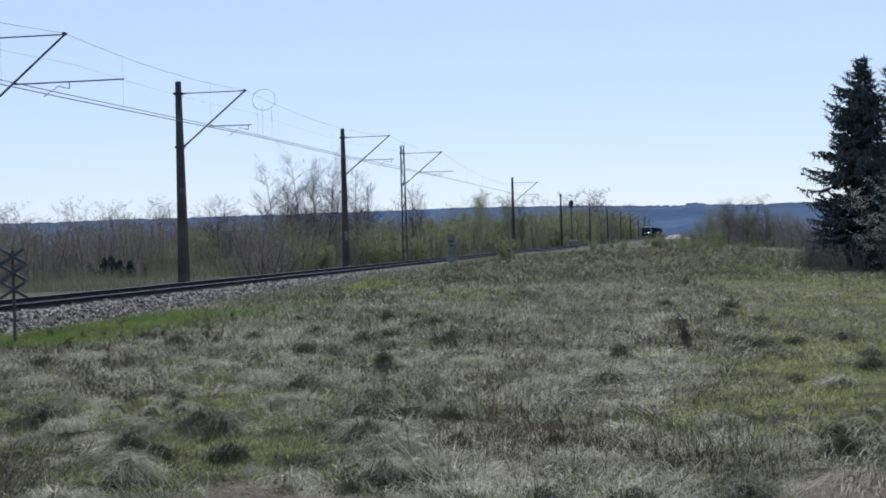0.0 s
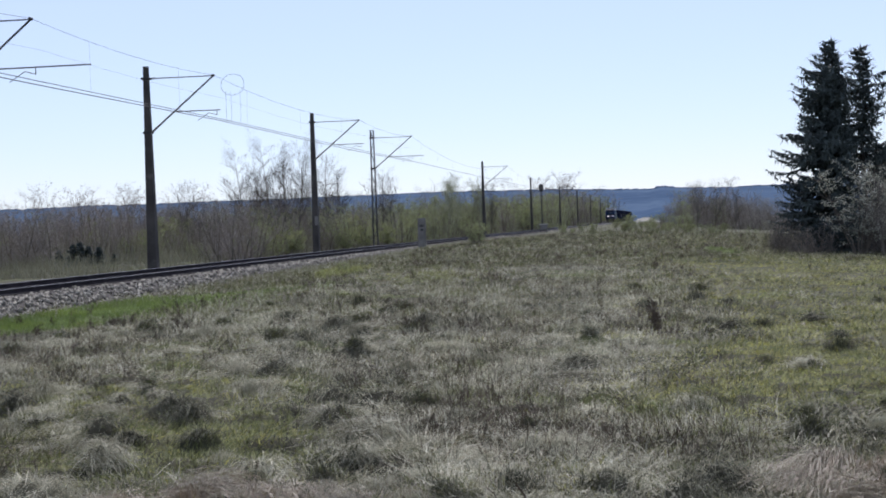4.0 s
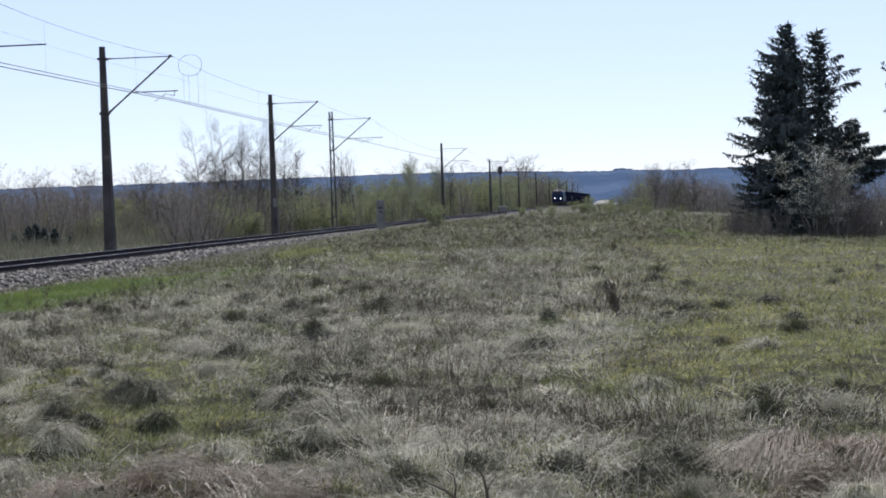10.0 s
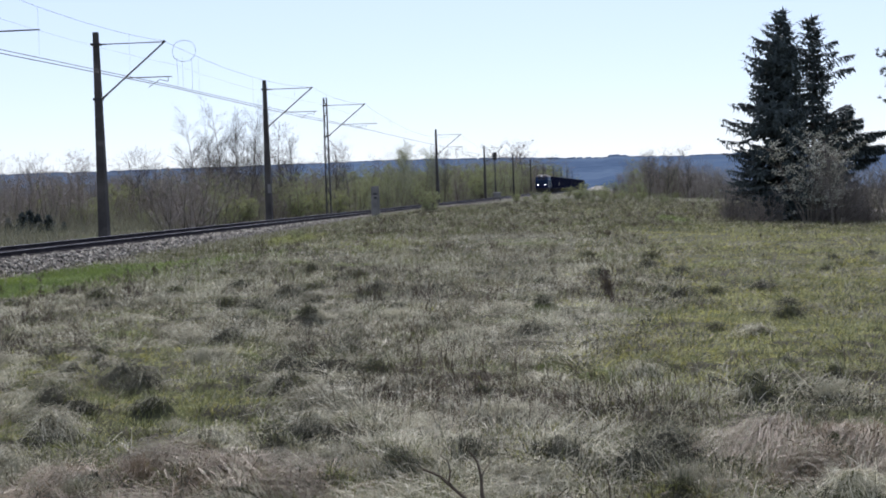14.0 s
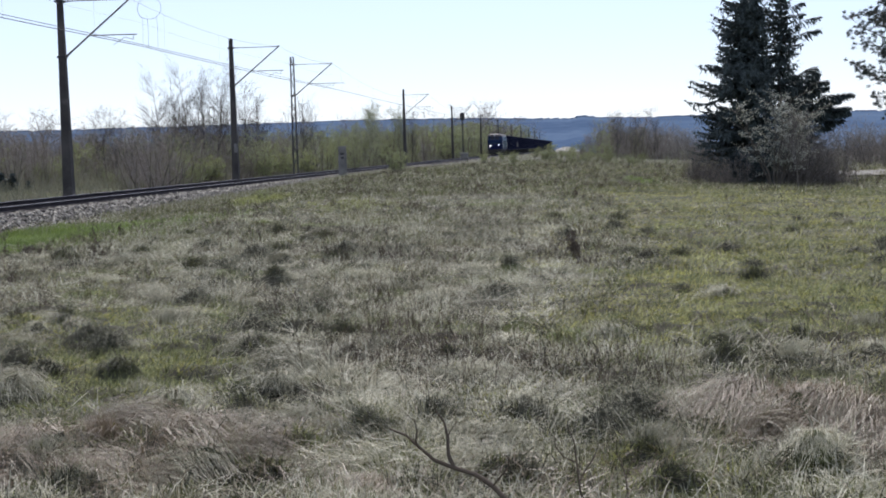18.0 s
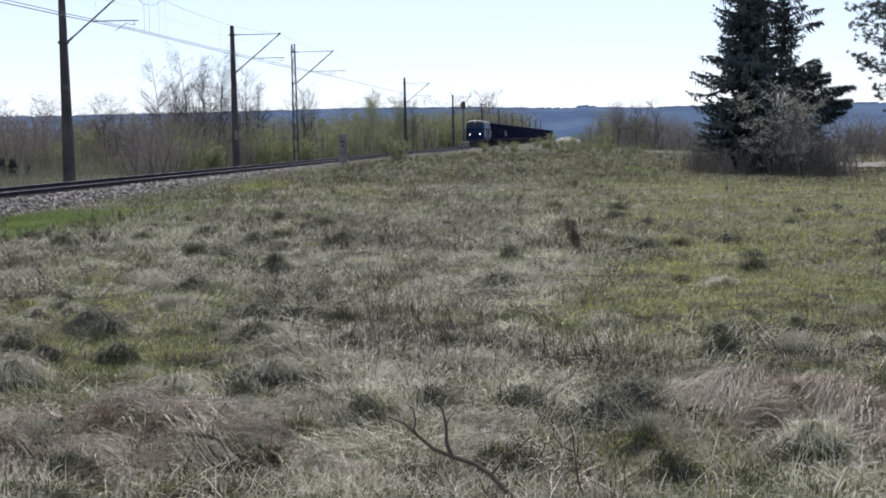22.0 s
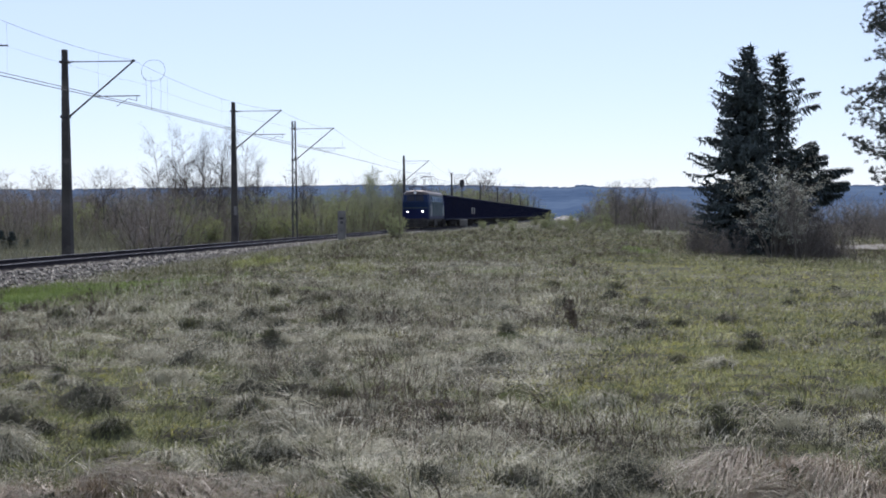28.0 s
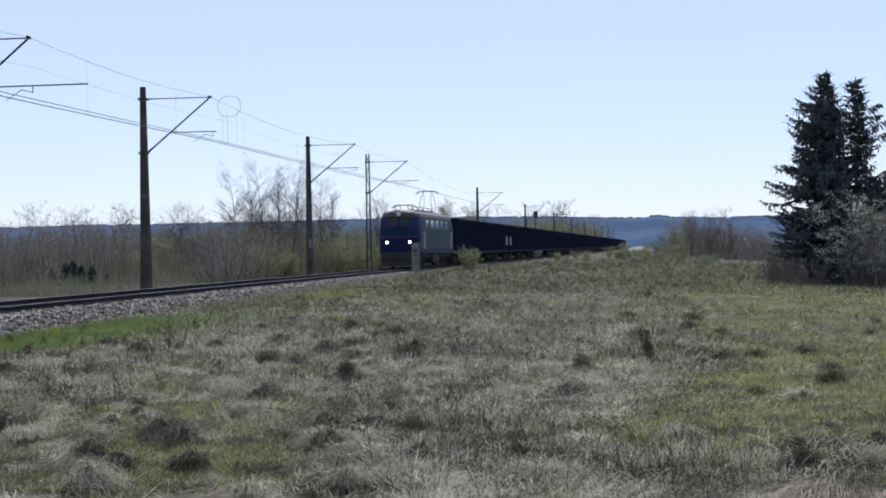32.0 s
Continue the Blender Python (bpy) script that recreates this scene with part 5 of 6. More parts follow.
# ---- grass ----
def blades(name, n, sample, long, wide, flat, mat, label, seed, curl=0.5, comb=1.3, swell=0.55, drape=1.4):
    """n grass blades: sample(g, n) gives x, y; long and wide are ranges in metres; flat: how far they lie over; comb: how loosely they follow the lie of their neighbours."""
    g = np.random.default_rng(seed)
    x, y = sample(g, n)
    n = len(x)
    r = np.hypot(x, y)
    ln, wd = g.uniform(*long, n) * np.minimum(1.0, 0.4 + r / 15.0), g.uniform(*wide, n) * np.maximum(1.0, r / 14.0) ** swell
    az = 2.6 * rumple(x, y, 3.2, 2, 6) + 0.6 + g.normal(0, comb, n)
    top, ox, oy = clumps(x, y)
    push = drape * (top > 0) * smooth(26, 14, r)
    az = np.arctan2(np.sin(az) + push * oy, np.cos(az) + push * ox)
    el = np.radians(np.clip(g.normal(90 - flat, 16, n), 3, 90))
    z = height(x, y)
    d = np.stack([np.cos(az) * np.cos(el), np.sin(az) * np.cos(el), np.sin(el)], -1)
    side = np.stack([-np.sin(az), np.cos(az), g.normal(0, 0.5, n)], -1)
    side /= np.linalg.norm(side, axis=1)[:, None]
    base = np.stack([x, y, z - 0.01 + g.uniform(0, 0.03, n)], -1)
    mid = base + d * (ln * 0.55)[:, None]
    mid[:, 2] = np.maximum(mid[:, 2], height(mid[:, 0], mid[:, 1]) + 0.012)
    bend = d.copy()
    bend[:, 2] -= curl * g.uniform(0.2, 1.5, n)
    tip = mid + bend * (ln * 0.5)[:, None]
    tip[:, 2] = np.maximum(tip[:, 2], height(tip[:, 0], tip[:, 1]) + 0.008)
    w = side * wd[:, None]
    co = np.stack([base - w, base + w, mid + w * 0.8, mid - w * 0.8, tip], 1).reshape(-1, 3)
    i = np.arange(n, dtype=np.int32)[:, None] * 5
    tri = np.concatenate([i + np.array([[0, 1, 2]]), i + np.array([[0, 2, 3]]), i + np.array([[3, 2, 4]])], 1).reshape(-1, 3)
    me = bpy.data.meshes.new(name)
    fill(me, co, tri, 3)
    me.materials.append(mat)
    return tagged(new(name, me), label, "grass", kind="stuff")


def field(near, far, keep=None, power=1.0):
    """Spots on the meadow between two distances, thinning with distance, where keep(x, y) allows."""
    def sample(g, n):
        u = g.random(n)
        r = (near ** (1 - power) + u * (far ** (1 - power) - near ** (1 - power))) ** (1 / (1 - power)) if power != 1 else near * (far / near) ** u
        a = g.uniform(-0.39, 0.48, n)
        x, y = r * np.sin(a), r * np.cos(a)
        o = (x + 18.9) * UY - y * UX
        ok = o > 2.3
        if keep:
            ok &= keep(x, y, g)
        return x[ok], y[ok]
    return sample


def spot(x, y, cx, cy, rx, ry):
    return np.exp(-(((x - cx) / rx) ** 2 + ((y - cy) / ry) ** 2))


def greenness(x, y):
    """Where the new grass shows: along the ballast's foot, on the flank of the meadow and in scattered patches."""
    o = (x + 18.9) * UY - y * UX
    v = 0.42 * rumple(x, y, 3.5, 3, 21) - 0.08 * smooth(12, 25, y)
    v = v + 1.25 * smooth(0.15, 0.27, x / np.maximum(y, 1)) * smooth(8.5, 12, y) * smooth(64, 40, y)
    v = v + (1.0 + 1.2 * rumple(y, o, 9.0, 2, 4)) * np.exp(-((o - 4.3) / 1.6) ** 2) * smooth(46, 36, y) * smooth(27, 31, y)
    v = v + 1.6 * spot(x, y, -4.3, 13.4, 1.3, 1.2) + 1.2 * spot(x, y, -7.9, 34, 1.7, 3.6) + 0.75 * spot(x, y, -2.2, 12.3, 1.4, 3.0) + 0.7 * spot(x, y, -1.1, 10.0, 0.7, 1.3) + 1.1 * spot(x, y, -2.8, 11.5, 1.3, 2.2) + 0.7 * spot(x, y, -1.9, 9.8, 0.8, 1.0) + 0.6 * spot(x, y, -3.4, 18, 1.2, 3.0) + 0.9 * spot(x, y, -2.3, 9.4, 0.5, 0.6)
    v = v + 0.9 * spot(x, y, 1.45, 6.7, 0.45, 0.5) + 0.8 * spot(x, y, 0.1, 7.0, 0.4, 0.5) + 2.0 * spot(x, y, -3.4, 58, 1.6, 4.5) + 0.8 * spot(x, y, 10.5, 44, 2.5, 6)
    return v


def browns(x, y):
    return 0.45 * rumple(x, 0.5 * y, 4.0, 2, 30) + 1.5 * spot(x, y, -1.0, 7.2, 0.9, 0.8) + 1.5 * spot(x, y, 2.6, 7.2, 0.7, 0.9) + 0.6 * spot(x, y, 0.9, 6.3, 0.8, 0.5) + 0.5 * spot(x, y, 0.7, 11, 0.6, 0.8)


def pale(x, y):
    """Where the palest straw lies, in patches longer than wide."""
    return rumple(x, 0.5 * y, 2.2, 3, 12) + 0.5 * rumple(x, 0.5 * y, 6.0, 1, 15) + 0.7 * spot(x, y, -1.7, 15, 1.6, 3) + 0.6 * spot(x, y, 0.9, 9.0, 1.0, 3.0)


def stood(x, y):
    """1 on the clumps, less in the hollows between them and on their near sides, whose bared dark turf paints shade;
    evened out with distance.
    """
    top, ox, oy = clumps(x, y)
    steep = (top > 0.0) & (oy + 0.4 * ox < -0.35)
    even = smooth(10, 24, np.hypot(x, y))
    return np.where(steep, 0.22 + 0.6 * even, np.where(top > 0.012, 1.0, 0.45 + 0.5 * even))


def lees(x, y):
    """The steep side of the larger tussocks that faces away from the sun, where dark grass paints the shade."""
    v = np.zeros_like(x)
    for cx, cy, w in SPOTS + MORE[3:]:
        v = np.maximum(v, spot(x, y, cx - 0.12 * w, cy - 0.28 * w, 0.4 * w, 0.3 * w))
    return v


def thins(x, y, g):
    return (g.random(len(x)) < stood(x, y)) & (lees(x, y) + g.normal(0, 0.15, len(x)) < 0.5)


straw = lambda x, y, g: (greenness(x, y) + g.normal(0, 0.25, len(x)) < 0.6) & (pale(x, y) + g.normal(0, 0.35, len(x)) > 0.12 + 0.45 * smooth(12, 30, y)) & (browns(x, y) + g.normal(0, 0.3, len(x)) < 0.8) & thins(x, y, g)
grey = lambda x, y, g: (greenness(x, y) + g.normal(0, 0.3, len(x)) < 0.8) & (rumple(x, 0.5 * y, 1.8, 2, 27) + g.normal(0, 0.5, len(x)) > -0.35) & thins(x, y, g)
# dark blades paint shade on the tussocks' near sides, with random patches besides
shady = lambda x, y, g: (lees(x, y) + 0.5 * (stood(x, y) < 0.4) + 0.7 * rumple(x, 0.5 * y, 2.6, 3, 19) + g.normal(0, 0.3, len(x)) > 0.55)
olive = lambda x, y, g: 0.7 * rumple(x, 0.5 * y, 4.0, 3, 36) + 0.6 * greenness(x, y) + g.normal(0, 0.3, len(x)) > 0.05
brown = lambda x, y, g: browns(x, y) + g.normal(0, 0.25, len(x)) > 0.5
green = lambda x, y, g: greenness(x, y) + g.normal(0, 0.25, len(x)) > 0.42
yellow = lambda x, y, g: 0.6 * rumple(x, 0.5 * y, 3.0, 3, 14) + 1.15 * smooth(0.1, 0.2, x / y) * smooth(8, 11, y) + 2.2 * spot(x, y, -3.4, 58, 1.6, 4.5) + 0.8 * spot(x, y, -1.6, 45, 1.5, 4.0) + 1.0 * spot(x, y, 16, 85, 7, 20) + g.normal(0, 0.25, len(x)) > 0.82
blades("dry_grass", 130000, field(4.6, 27, straw), (0.12, 0.36), (0.0011, 0.0024), 72, M_STRAW, "tangled pale grey dry grass covering the meadow", 1, curl=0.35, comb=2.6, drape=0.8)
blades("dry_grass", 60000, field(18, 75, straw, 0.8), (0.10, 0.26), (0.0016, 0.0034), 60, M_STRAW, "pale dry grass further over the meadow", 2)
blades("grey_grass", 62000, field(16, 70, grey, 0.8), (0.10, 0.28), (0.003, 0.006), 60, M_DEAD, "dull old grass further over the meadow", 5)
blades("grey_grass", 120000, field(4.6, 40, grey, 1.1), (0.06, 0.2), (0.0016, 0.0036), 60, M_DEAD, "dull grey-brown old grass lying on the meadow", 6)
blades("shady_grass", 260000, field(4.6, 90, shady, 1.05), (0.06, 0.16), (0.0016, 0.0036), 52, M_SHADY, "dark old grass, painting shade into hollows and tussock sides", 10)
blades("olive_grass", 130000, field(4.6, 110, olive, 0.95), (0.05, 0.15), (0.0018, 0.004), 50, M_OLIVE, "short olive grass showing between the dry tufts", 9)
blades("olive_grass", 80000, field(45, 130, None, 0.5), (0.14, 0.34), (0.002, 0.004), 45, M_OLIVE, "rough olive grass on the crest of the meadow", 17)
blades("grey_grass", 60000, field(55, 130, grey, 0.5), (0.14, 0.34), (0.002, 0.004), 50, M_DEAD, "rough dull grass on the crest of the meadow", 18)
worn = lambda x, y, g: rumple(x, 0.3 * y, 5.0, 3, 23) + g.normal(0, 0.2, len(x)) > 0.35
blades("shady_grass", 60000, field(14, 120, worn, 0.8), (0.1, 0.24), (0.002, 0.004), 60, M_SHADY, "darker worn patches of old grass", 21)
dun = lambda x, y, g: rumple(x, 0.3 * y, 6.0, 3, 2) + g.normal(0, 0.2, len(x)) > 0.4
blades("brown_grass", 50000, field(14, 120, dun, 0.8), (0.1, 0.26), (0.002, 0.004), 62, M_WEED, "dun brown patches of dead weeds", 22)
blades("brown_grass", 70000, field(4.6, 30, brown, 1.3), (0.15, 0.4), (0.0013, 0.0026), 84, M_BRASS, "reddish brown flattened old grass", 3, comb=0.9, drape=0.6)
blades("green_grass", 180000, field(4.6, 75, green, 1.1), (0.04, 0.11), (0.0016, 0.0036), 58, M_GREEN, "fresh green grass pushing through the dry", 4)
blades("yellow_grass", 180000, field(5, 115, yellow, 0.8), (0.05, 0.14), (0.0018, 0.0036), 58, M_YELLOW, "yellowish green new grass in patches", 11)
blades("standing_stalks", 7000, field(5.0, 70, straw, 1.0), (0.15, 0.38), (0.0009, 0.0018), 34, M_STRAW, "thin pale stalks standing above the grass", 7, curl=0.3, comb=3)
blades("dark_stalks", 6500, field(9.0, 100, grey, 0.8), (0.12, 0.34), (0.0013, 0.0028), 22, M_WEED, "dark dead weed stalks standing in the grass", 8, curl=0.2, comb=3)

def tufts(name, n, sample, per, tall, wide, mat, label, seed, splay=0.95, bend=0.8, girth=0.3, swell=0.7):
    """n upright tufts of blades that spring from one foot, arch outwards and lean with the tuft; per: blades to a tuft; girth: width of the foot to the height."""
    g = np.random.default_rng(seed)
    cx, cy = sample(g, n)
    n = len(cx)
    cz = height(cx, cy)
    r = np.hypot(cx, cy)
    h = g.uniform(*tall, n) * (0.55 + 0.6 * g.random(n) ** 2)
    turn, lean = g.uniform(0, 6.2832, n), np.abs(g.normal(0, 0.85, n))
    k = np.repeat(np.arange(n), per)
    m = len(k)
    a = g.uniform(0, 6.2832, m)
    off = np.abs(g.normal(0, girth, m)) * h[k]
    ln = h[k] * g.uniform(0.4, 1.15, m)
    wd = g.uniform(*wide, m) * np.maximum(1.0, r[k] / 13.0) ** swell
    out = np.stack([np.cos(a), np.sin(a)], -1)
    base = np.stack([cx[k] + out[:, 0] * off, cy[k] + out[:, 1] * off, cz[k] - 0.02], -1)
    push = out * (splay * g.random(m))[:, None] + np.stack([np.cos(turn), np.sin(turn)], -1)[k] * lean[k][:, None] + g.normal(0, 0.12, (m, 2))
    d = np.concatenate([push, np.ones((m, 1))], 1)
    d /= np.linalg.norm(d, axis=1)[:, None]
    mid = base + d * (ln * 0.55)[:, None]
    fall = np.concatenate([d[:, :2] * 1.5, (d[:, 2] - bend * g.uniform(0.2, 2.0, m))[:, None]], 1)
    tip = mid + fall * (ln * 0.5)[:, None]
    tip[:, 2] = np.maximum(tip[:, 2], cz[k] + 0.01)
    face = g.uniform(0, 6.2832, m)
    w = np.stack([np.cos(face), np.sin(face), g.normal(0, 0.3, m)], -1) * wd[:, None]
    co = np.stack([base - w, base + w, mid + w * 0.8, mid - w * 0.8, tip], 1).reshape(-1, 3)
    i = np.arange(m, dtype=np.int32)[:, None] * 5
    tri = np.concatenate([i + np.array([[0, 1, 2]]), i + np.array([[0, 2, 3]]), i + np.array([[3, 2, 4]])], 1).reshape(-1, 3)
    me = bpy.data.meshes.new(name)
    fill(me, co, tri, 3)
    me.materials.append(mat)
    return tagged(new(name, me), label, "grass", kind="stuff")


banks = lambda lo, first, wave, stretch: lambda x, y, g: (rumple(x, stretch * y, wave, 3, first) + g.normal(0, 0.22, len(x)) > lo) & (greenness(x, y) + g.normal(0, 0.3, len(x)) < 0.75)
tufts("straw_tuft_field", 5500, field(4.8, 27, straw, 0.9), 22, (0.09, 0.24), (0.0012, 0.0026), M_STRAW, "pale dry tufts sprung up from the matted grass", 31)
tufts("grey_tuft_field", 5200, field(4.8, 27, grey, 0.9), 26, (0.1, 0.27), (0.0014, 0.003), M_DEAD, "grey-brown tufts of old grass", 32)
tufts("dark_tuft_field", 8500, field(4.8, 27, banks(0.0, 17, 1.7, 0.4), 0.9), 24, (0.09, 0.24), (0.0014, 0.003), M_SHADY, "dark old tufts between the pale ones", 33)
tufts("olive_tuft_field", 5000, field(5.0, 27, olive, 0.9), 22, (0.08, 0.2), (0.0014, 0.003), M_OLIVE, "olive tufts of grass among the dry", 34)
tufts("grey_tuft_field", 9000, field(22, 115, banks(-0.35, 7, 5.0, 0.3), 0.8), 12, (0.16, 0.42), (0.0018, 0.0036), M_DEAD, "standing grey tufts on the open meadow", 35)
tufts("dun_tuft_field", 15000, field(9, 115, banks(0.08, 2, 4.0, 0.25), 0.8), 14, (0.2, 0.48), (0.0014, 0.003), M_WEED, "dun brown banks of standing dead weeds", 36, splay=0.6, bend=0.4)
tufts("dun_tuft_field", 9000, field(48, 130, banks(-0.5, 10, 9.0, 0.3), 0.5), 12, (0.2, 0.5), (0.0016, 0.0032), M_WEED, "dull brown dead weeds along the crest of the meadow", 40, splay=0.7, bend=0.4)
tufts("olive_tuft_field", 9000, field(24, 125, banks(-0.2, 28, 6.0, 0.3), 0.7), 12, (0.16, 0.4), (0.0018, 0.0036), M_OLIVE, "olive tufts on the crest of the meadow", 37)
tufts("straw_tuft_field", 4200, field(22, 95, banks(0.1, 12, 3.0, 0.3), 0.8), 10, (0.14, 0.36), (0.0016, 0.003), M_STRAW, "pale straw tufts catching the light on the open meadow", 38)
tufts("green_tuft_field", 5200, field(6, 70, lambda x, y, g: greenness(x, y) + g.normal(0, 0.2, len(x)) > 0.55, 0.8), 16, (0.07, 0.18), (0.0016, 0.0032), M_YELLOW, "tufts of yellowish new grass", 39)


def patch(x, y, rx, ry):
    return lambda g, n: (g.normal(x, rx, n), g.normal(y, ry, n))


tufts("yellow_tuft_field", 320, patch(-3.0, 54.5, 0.55, 2.2), 16, (0.25, 0.5), (0.002, 0.004), M_GREEN, "clump of tall yellow-green grass beside the track", 41)
tufts("yellow_tuft_field", 110, patch(13.8, 60.0, 0.45, 1.6), 16, (0.2, 0.42), (0.002, 0.004), M_FRESH, "clump of bright green grass on the crest", 42)
tufts("yellow_tuft_field", 200, patch(0.6, 40.0, 0.6, 2.2), 14, (0.15, 0.35), (0.002, 0.004), M_GREEN, "thin patch of yellow-green grass in the dry meadow", 43)


def verge(g, n):
    """Spots along the foot of the ballast."""
    y = 29.5 + 12 * g.random(n) ** 1.2
    o = np.abs(g.normal(0, 2.3, n)) + 2.7
    ok = 0.7 * rumple(y, o, 9.0, 2, 4) + g.normal(0.5, 0.4, n) > 0.15
    y, o = y[ok], o[ok]
    return (o + y * UX) / UY - 18.9, y


flank = lambda x, y, g: 0.5 * rumple(x, y, 5.0, 3, 8) + 0.75 * smooth(0.17, 0.3, x / y) + g.normal(0, 0.3, len(x)) > 0.75
blades("green_grass", 34000, verge, (0.08, 0.24), (0.0022, 0.0045), 32, M_FRESH, "bright green grass along the foot of the ballast", 14)
blades("green_grass", 75000, field(11, 55, flank, 0.6), (0.06, 0.15), (0.0018, 0.0036), 50, M_GREEN, "yellowish green grass on the flank of the meadow", 15)
def slope_foot(g, n):
    """Spots on the lower slope of the ballast and beyond it."""
    y = 33 * (115.0 / 33.0) ** g.random(n)
    o = 2.15 + 1.7 * g.random(n)
    ok = g.random(n) < smooth(42, 62, y) + 0.1
    y, o = y[ok], o[ok]
    return (o + y * UX) / UY - 18.9, y


blades("dry_grass", 14000, slope_foot, (0.2, 0.45), (0.002, 0.004), 40, M_DEAD, "rough dry grass on the foot of the ballast", 19)
blades("olive_grass", 8000, slope_foot, (0.2, 0.42), (0.002, 0.004), 35, M_OLIVE, "rough olive grass on the foot of the ballast", 20)
blades("dry_grass", 30000, field(100, 240, None, 0.3), (0.2, 0.45), (0.003, 0.006), 45, M_DEAD, "dull dry grass on the far meadow", 16)


# ---- things along the line ----
def bars(bm, pts, r, sides=6):
    for a, b in zip(pts, pts[1:]):
        rod(bm, a, b, r, r, sides)
    return bm


def crossing_sign(x, y):
    z = z_at(x, y) - 0.05
    sign = thing("crossing_sign", pose(x, y, z, 0, 0, -8), "dark back of a level-crossing sign with stacked crosses on a post", "sign")
    top = 1.58 - z
    part("post", rodded((0, 0, -0.2), (0, 0, top), 0.038, 0.034, sides=8), M_STEEL, sign)
    for c in (1.42, 1.04, 0.66):
        for tilt in (-1, 1):
            bm = boxed(-0.36, -0.012, -0.034, 0.36, 0.012, 0.034, bevel=0.004)
            bmesh.ops.transform(bm, matrix=pose(0, 0.045 * tilt, c - z, 0, 30 * tilt, 0), verts=bm.verts)
            part("slat", bm, M_SIGN, sign)
        part("bracket", boxed(-0.05, -0.06, c - z - 0.03, 0.05, 0.06, c - z + 0.03), M_STEEL, sign)


def light_signal(s):
    x, y, h = track(s, -2.95)
    sig = thing("railway_signal", pose(x, y, -0.25, 0, 0, h), "black colour-light signal on a tall dark mast", "signal")
    part("mast", rodded((0, 0, 0), (0, 0, 7.2), 0.09, 0.07, sides=10), M_STEEL, sig)
    board = bmesh.new()
    ring = [(0.4 * math.cos(a), 0.4 * math.sin(a) + (0.28 if math.sin(a) > 0 else -0.28)) for a in [k * math.pi / 10 for k in range(20)]]
    f = [board.verts.new((u, -0.14, 7.35 + w)) for u, w in ring]
    b = [board.verts.new((u, -0.10, 7.35 + w)) for u, w in ring]
    board.faces.new(f)
    board.faces.new(b[::-1])
    for k in range(20):
        board.faces.new((f[k], b[k], b[(k + 1) % 20], f[(k + 1) % 20]))
    bmesh.ops.recalc_face_normals(board, faces=board.faces)
    head = part("head_board", board, M_COAL, sig)
    for k in range(3):
        zz = 7.75 - 0.38 * k
        part("lens", rodded((0, -0.145, zz), (0, -0.165, zz), 0.1, 0.1, sides=14), M_GLASS, head)
        part("hood", hull([(-0.13, [(-0.15, zz), (-0.32, zz)]), (-0.09, [(-0.15, zz + 0.1), (-0.36, zz + 0.1)]), (0, [(-0.15, zz + 0.14), (-0.4, zz + 0.14)]),
                           (0.09, [(-0.15, zz + 0.1), (-0.36, zz + 0.1)]), (0.13, [(-0.15, zz), (-0.32, zz)])], cap=False), M_COAL, head)
    ladder = bmesh.new()
    for sgn in (-1, 1):
        rod(ladder, (sgn * 0.17, 0.2, 0.2), (sgn * 0.17, 0.2, 7.0), 0.018, 0.018, 4)
    part("ladder_rail", ladder, M_STEEL, sig)
    for k in range(22):
        part("rung", rodded((-0.17, 0.2, 0.4 + 0.3 * k), (0.17, 0.2, 0.4 + 0.3 * k), 0.012, 0.012, sides=4), M_STEEL, sig)
    part("footing", boxed(-0.35, -0.35, -0.3, 0.35, 0.35, 0.12, bevel=0.03), M_CONC, sig)
    part("relay_box", boxed(0.25, -0.3, 0.1, 0.85, 0.3, 1.1, bevel=0.03), M_STEEL, sig)


def line_post(x, y):
    z = z_at(x, y)
    p = thing("distance_post", pose(x, y, z, 0, 0, -10), "pale concrete distance post beside the track", "post")
    part("slab", boxed(-0.26, -0.07, -0.2, 0.26, 0.07, 1.92 - z, bevel=0.02), M_STONE, p)
    part("figure_bar", boxed(-0.12, -0.078, 1.35 - z, 0.14, -0.0705, 1.5 - z), M_STEEL, p, "unreadable dark figures")
    part("figure_bar", boxed(-0.08, -0.078, 1.1 - z, 0.1, -0.0705, 1.25 - z), M_STEEL, p)


def line_cabinet(x, y):
    z = z_at(x, y)
    c = thing("trackside_cabinet", pose(x, y, z, 0, 0, -10), "grey trackside cabinet on legs with a pale lid", "cabinet")
    part("case", boxed(-0.45, -0.3, 0.4, 0.45, 0.3, 1.1, bevel=0.03), M_STONE, c)
    part("lid", boxed(-0.5, -0.35, 1.1, 0.5, 0.35, 1.18, bevel=0.02), M_CONC, c)
    for u in (-0.38, 0.38):
        for v in (-0.22, 0.22):
            part("leg", boxed(u - 0.04, v - 0.04, -0.2, u + 0.04, v + 0.04, 0.4), M_STEEL, c)


M_SIGN = surf("sign_back", (0.03, 0.035, 0.04), (0.08, 0.085, 0.09), 2.0, 30.0, 0.7)
crossing_sign(-9.76, 30.5)
light_signal(234.7)
line_post(0.55, 86.0)
line_cabinet(16.4, 169.0)


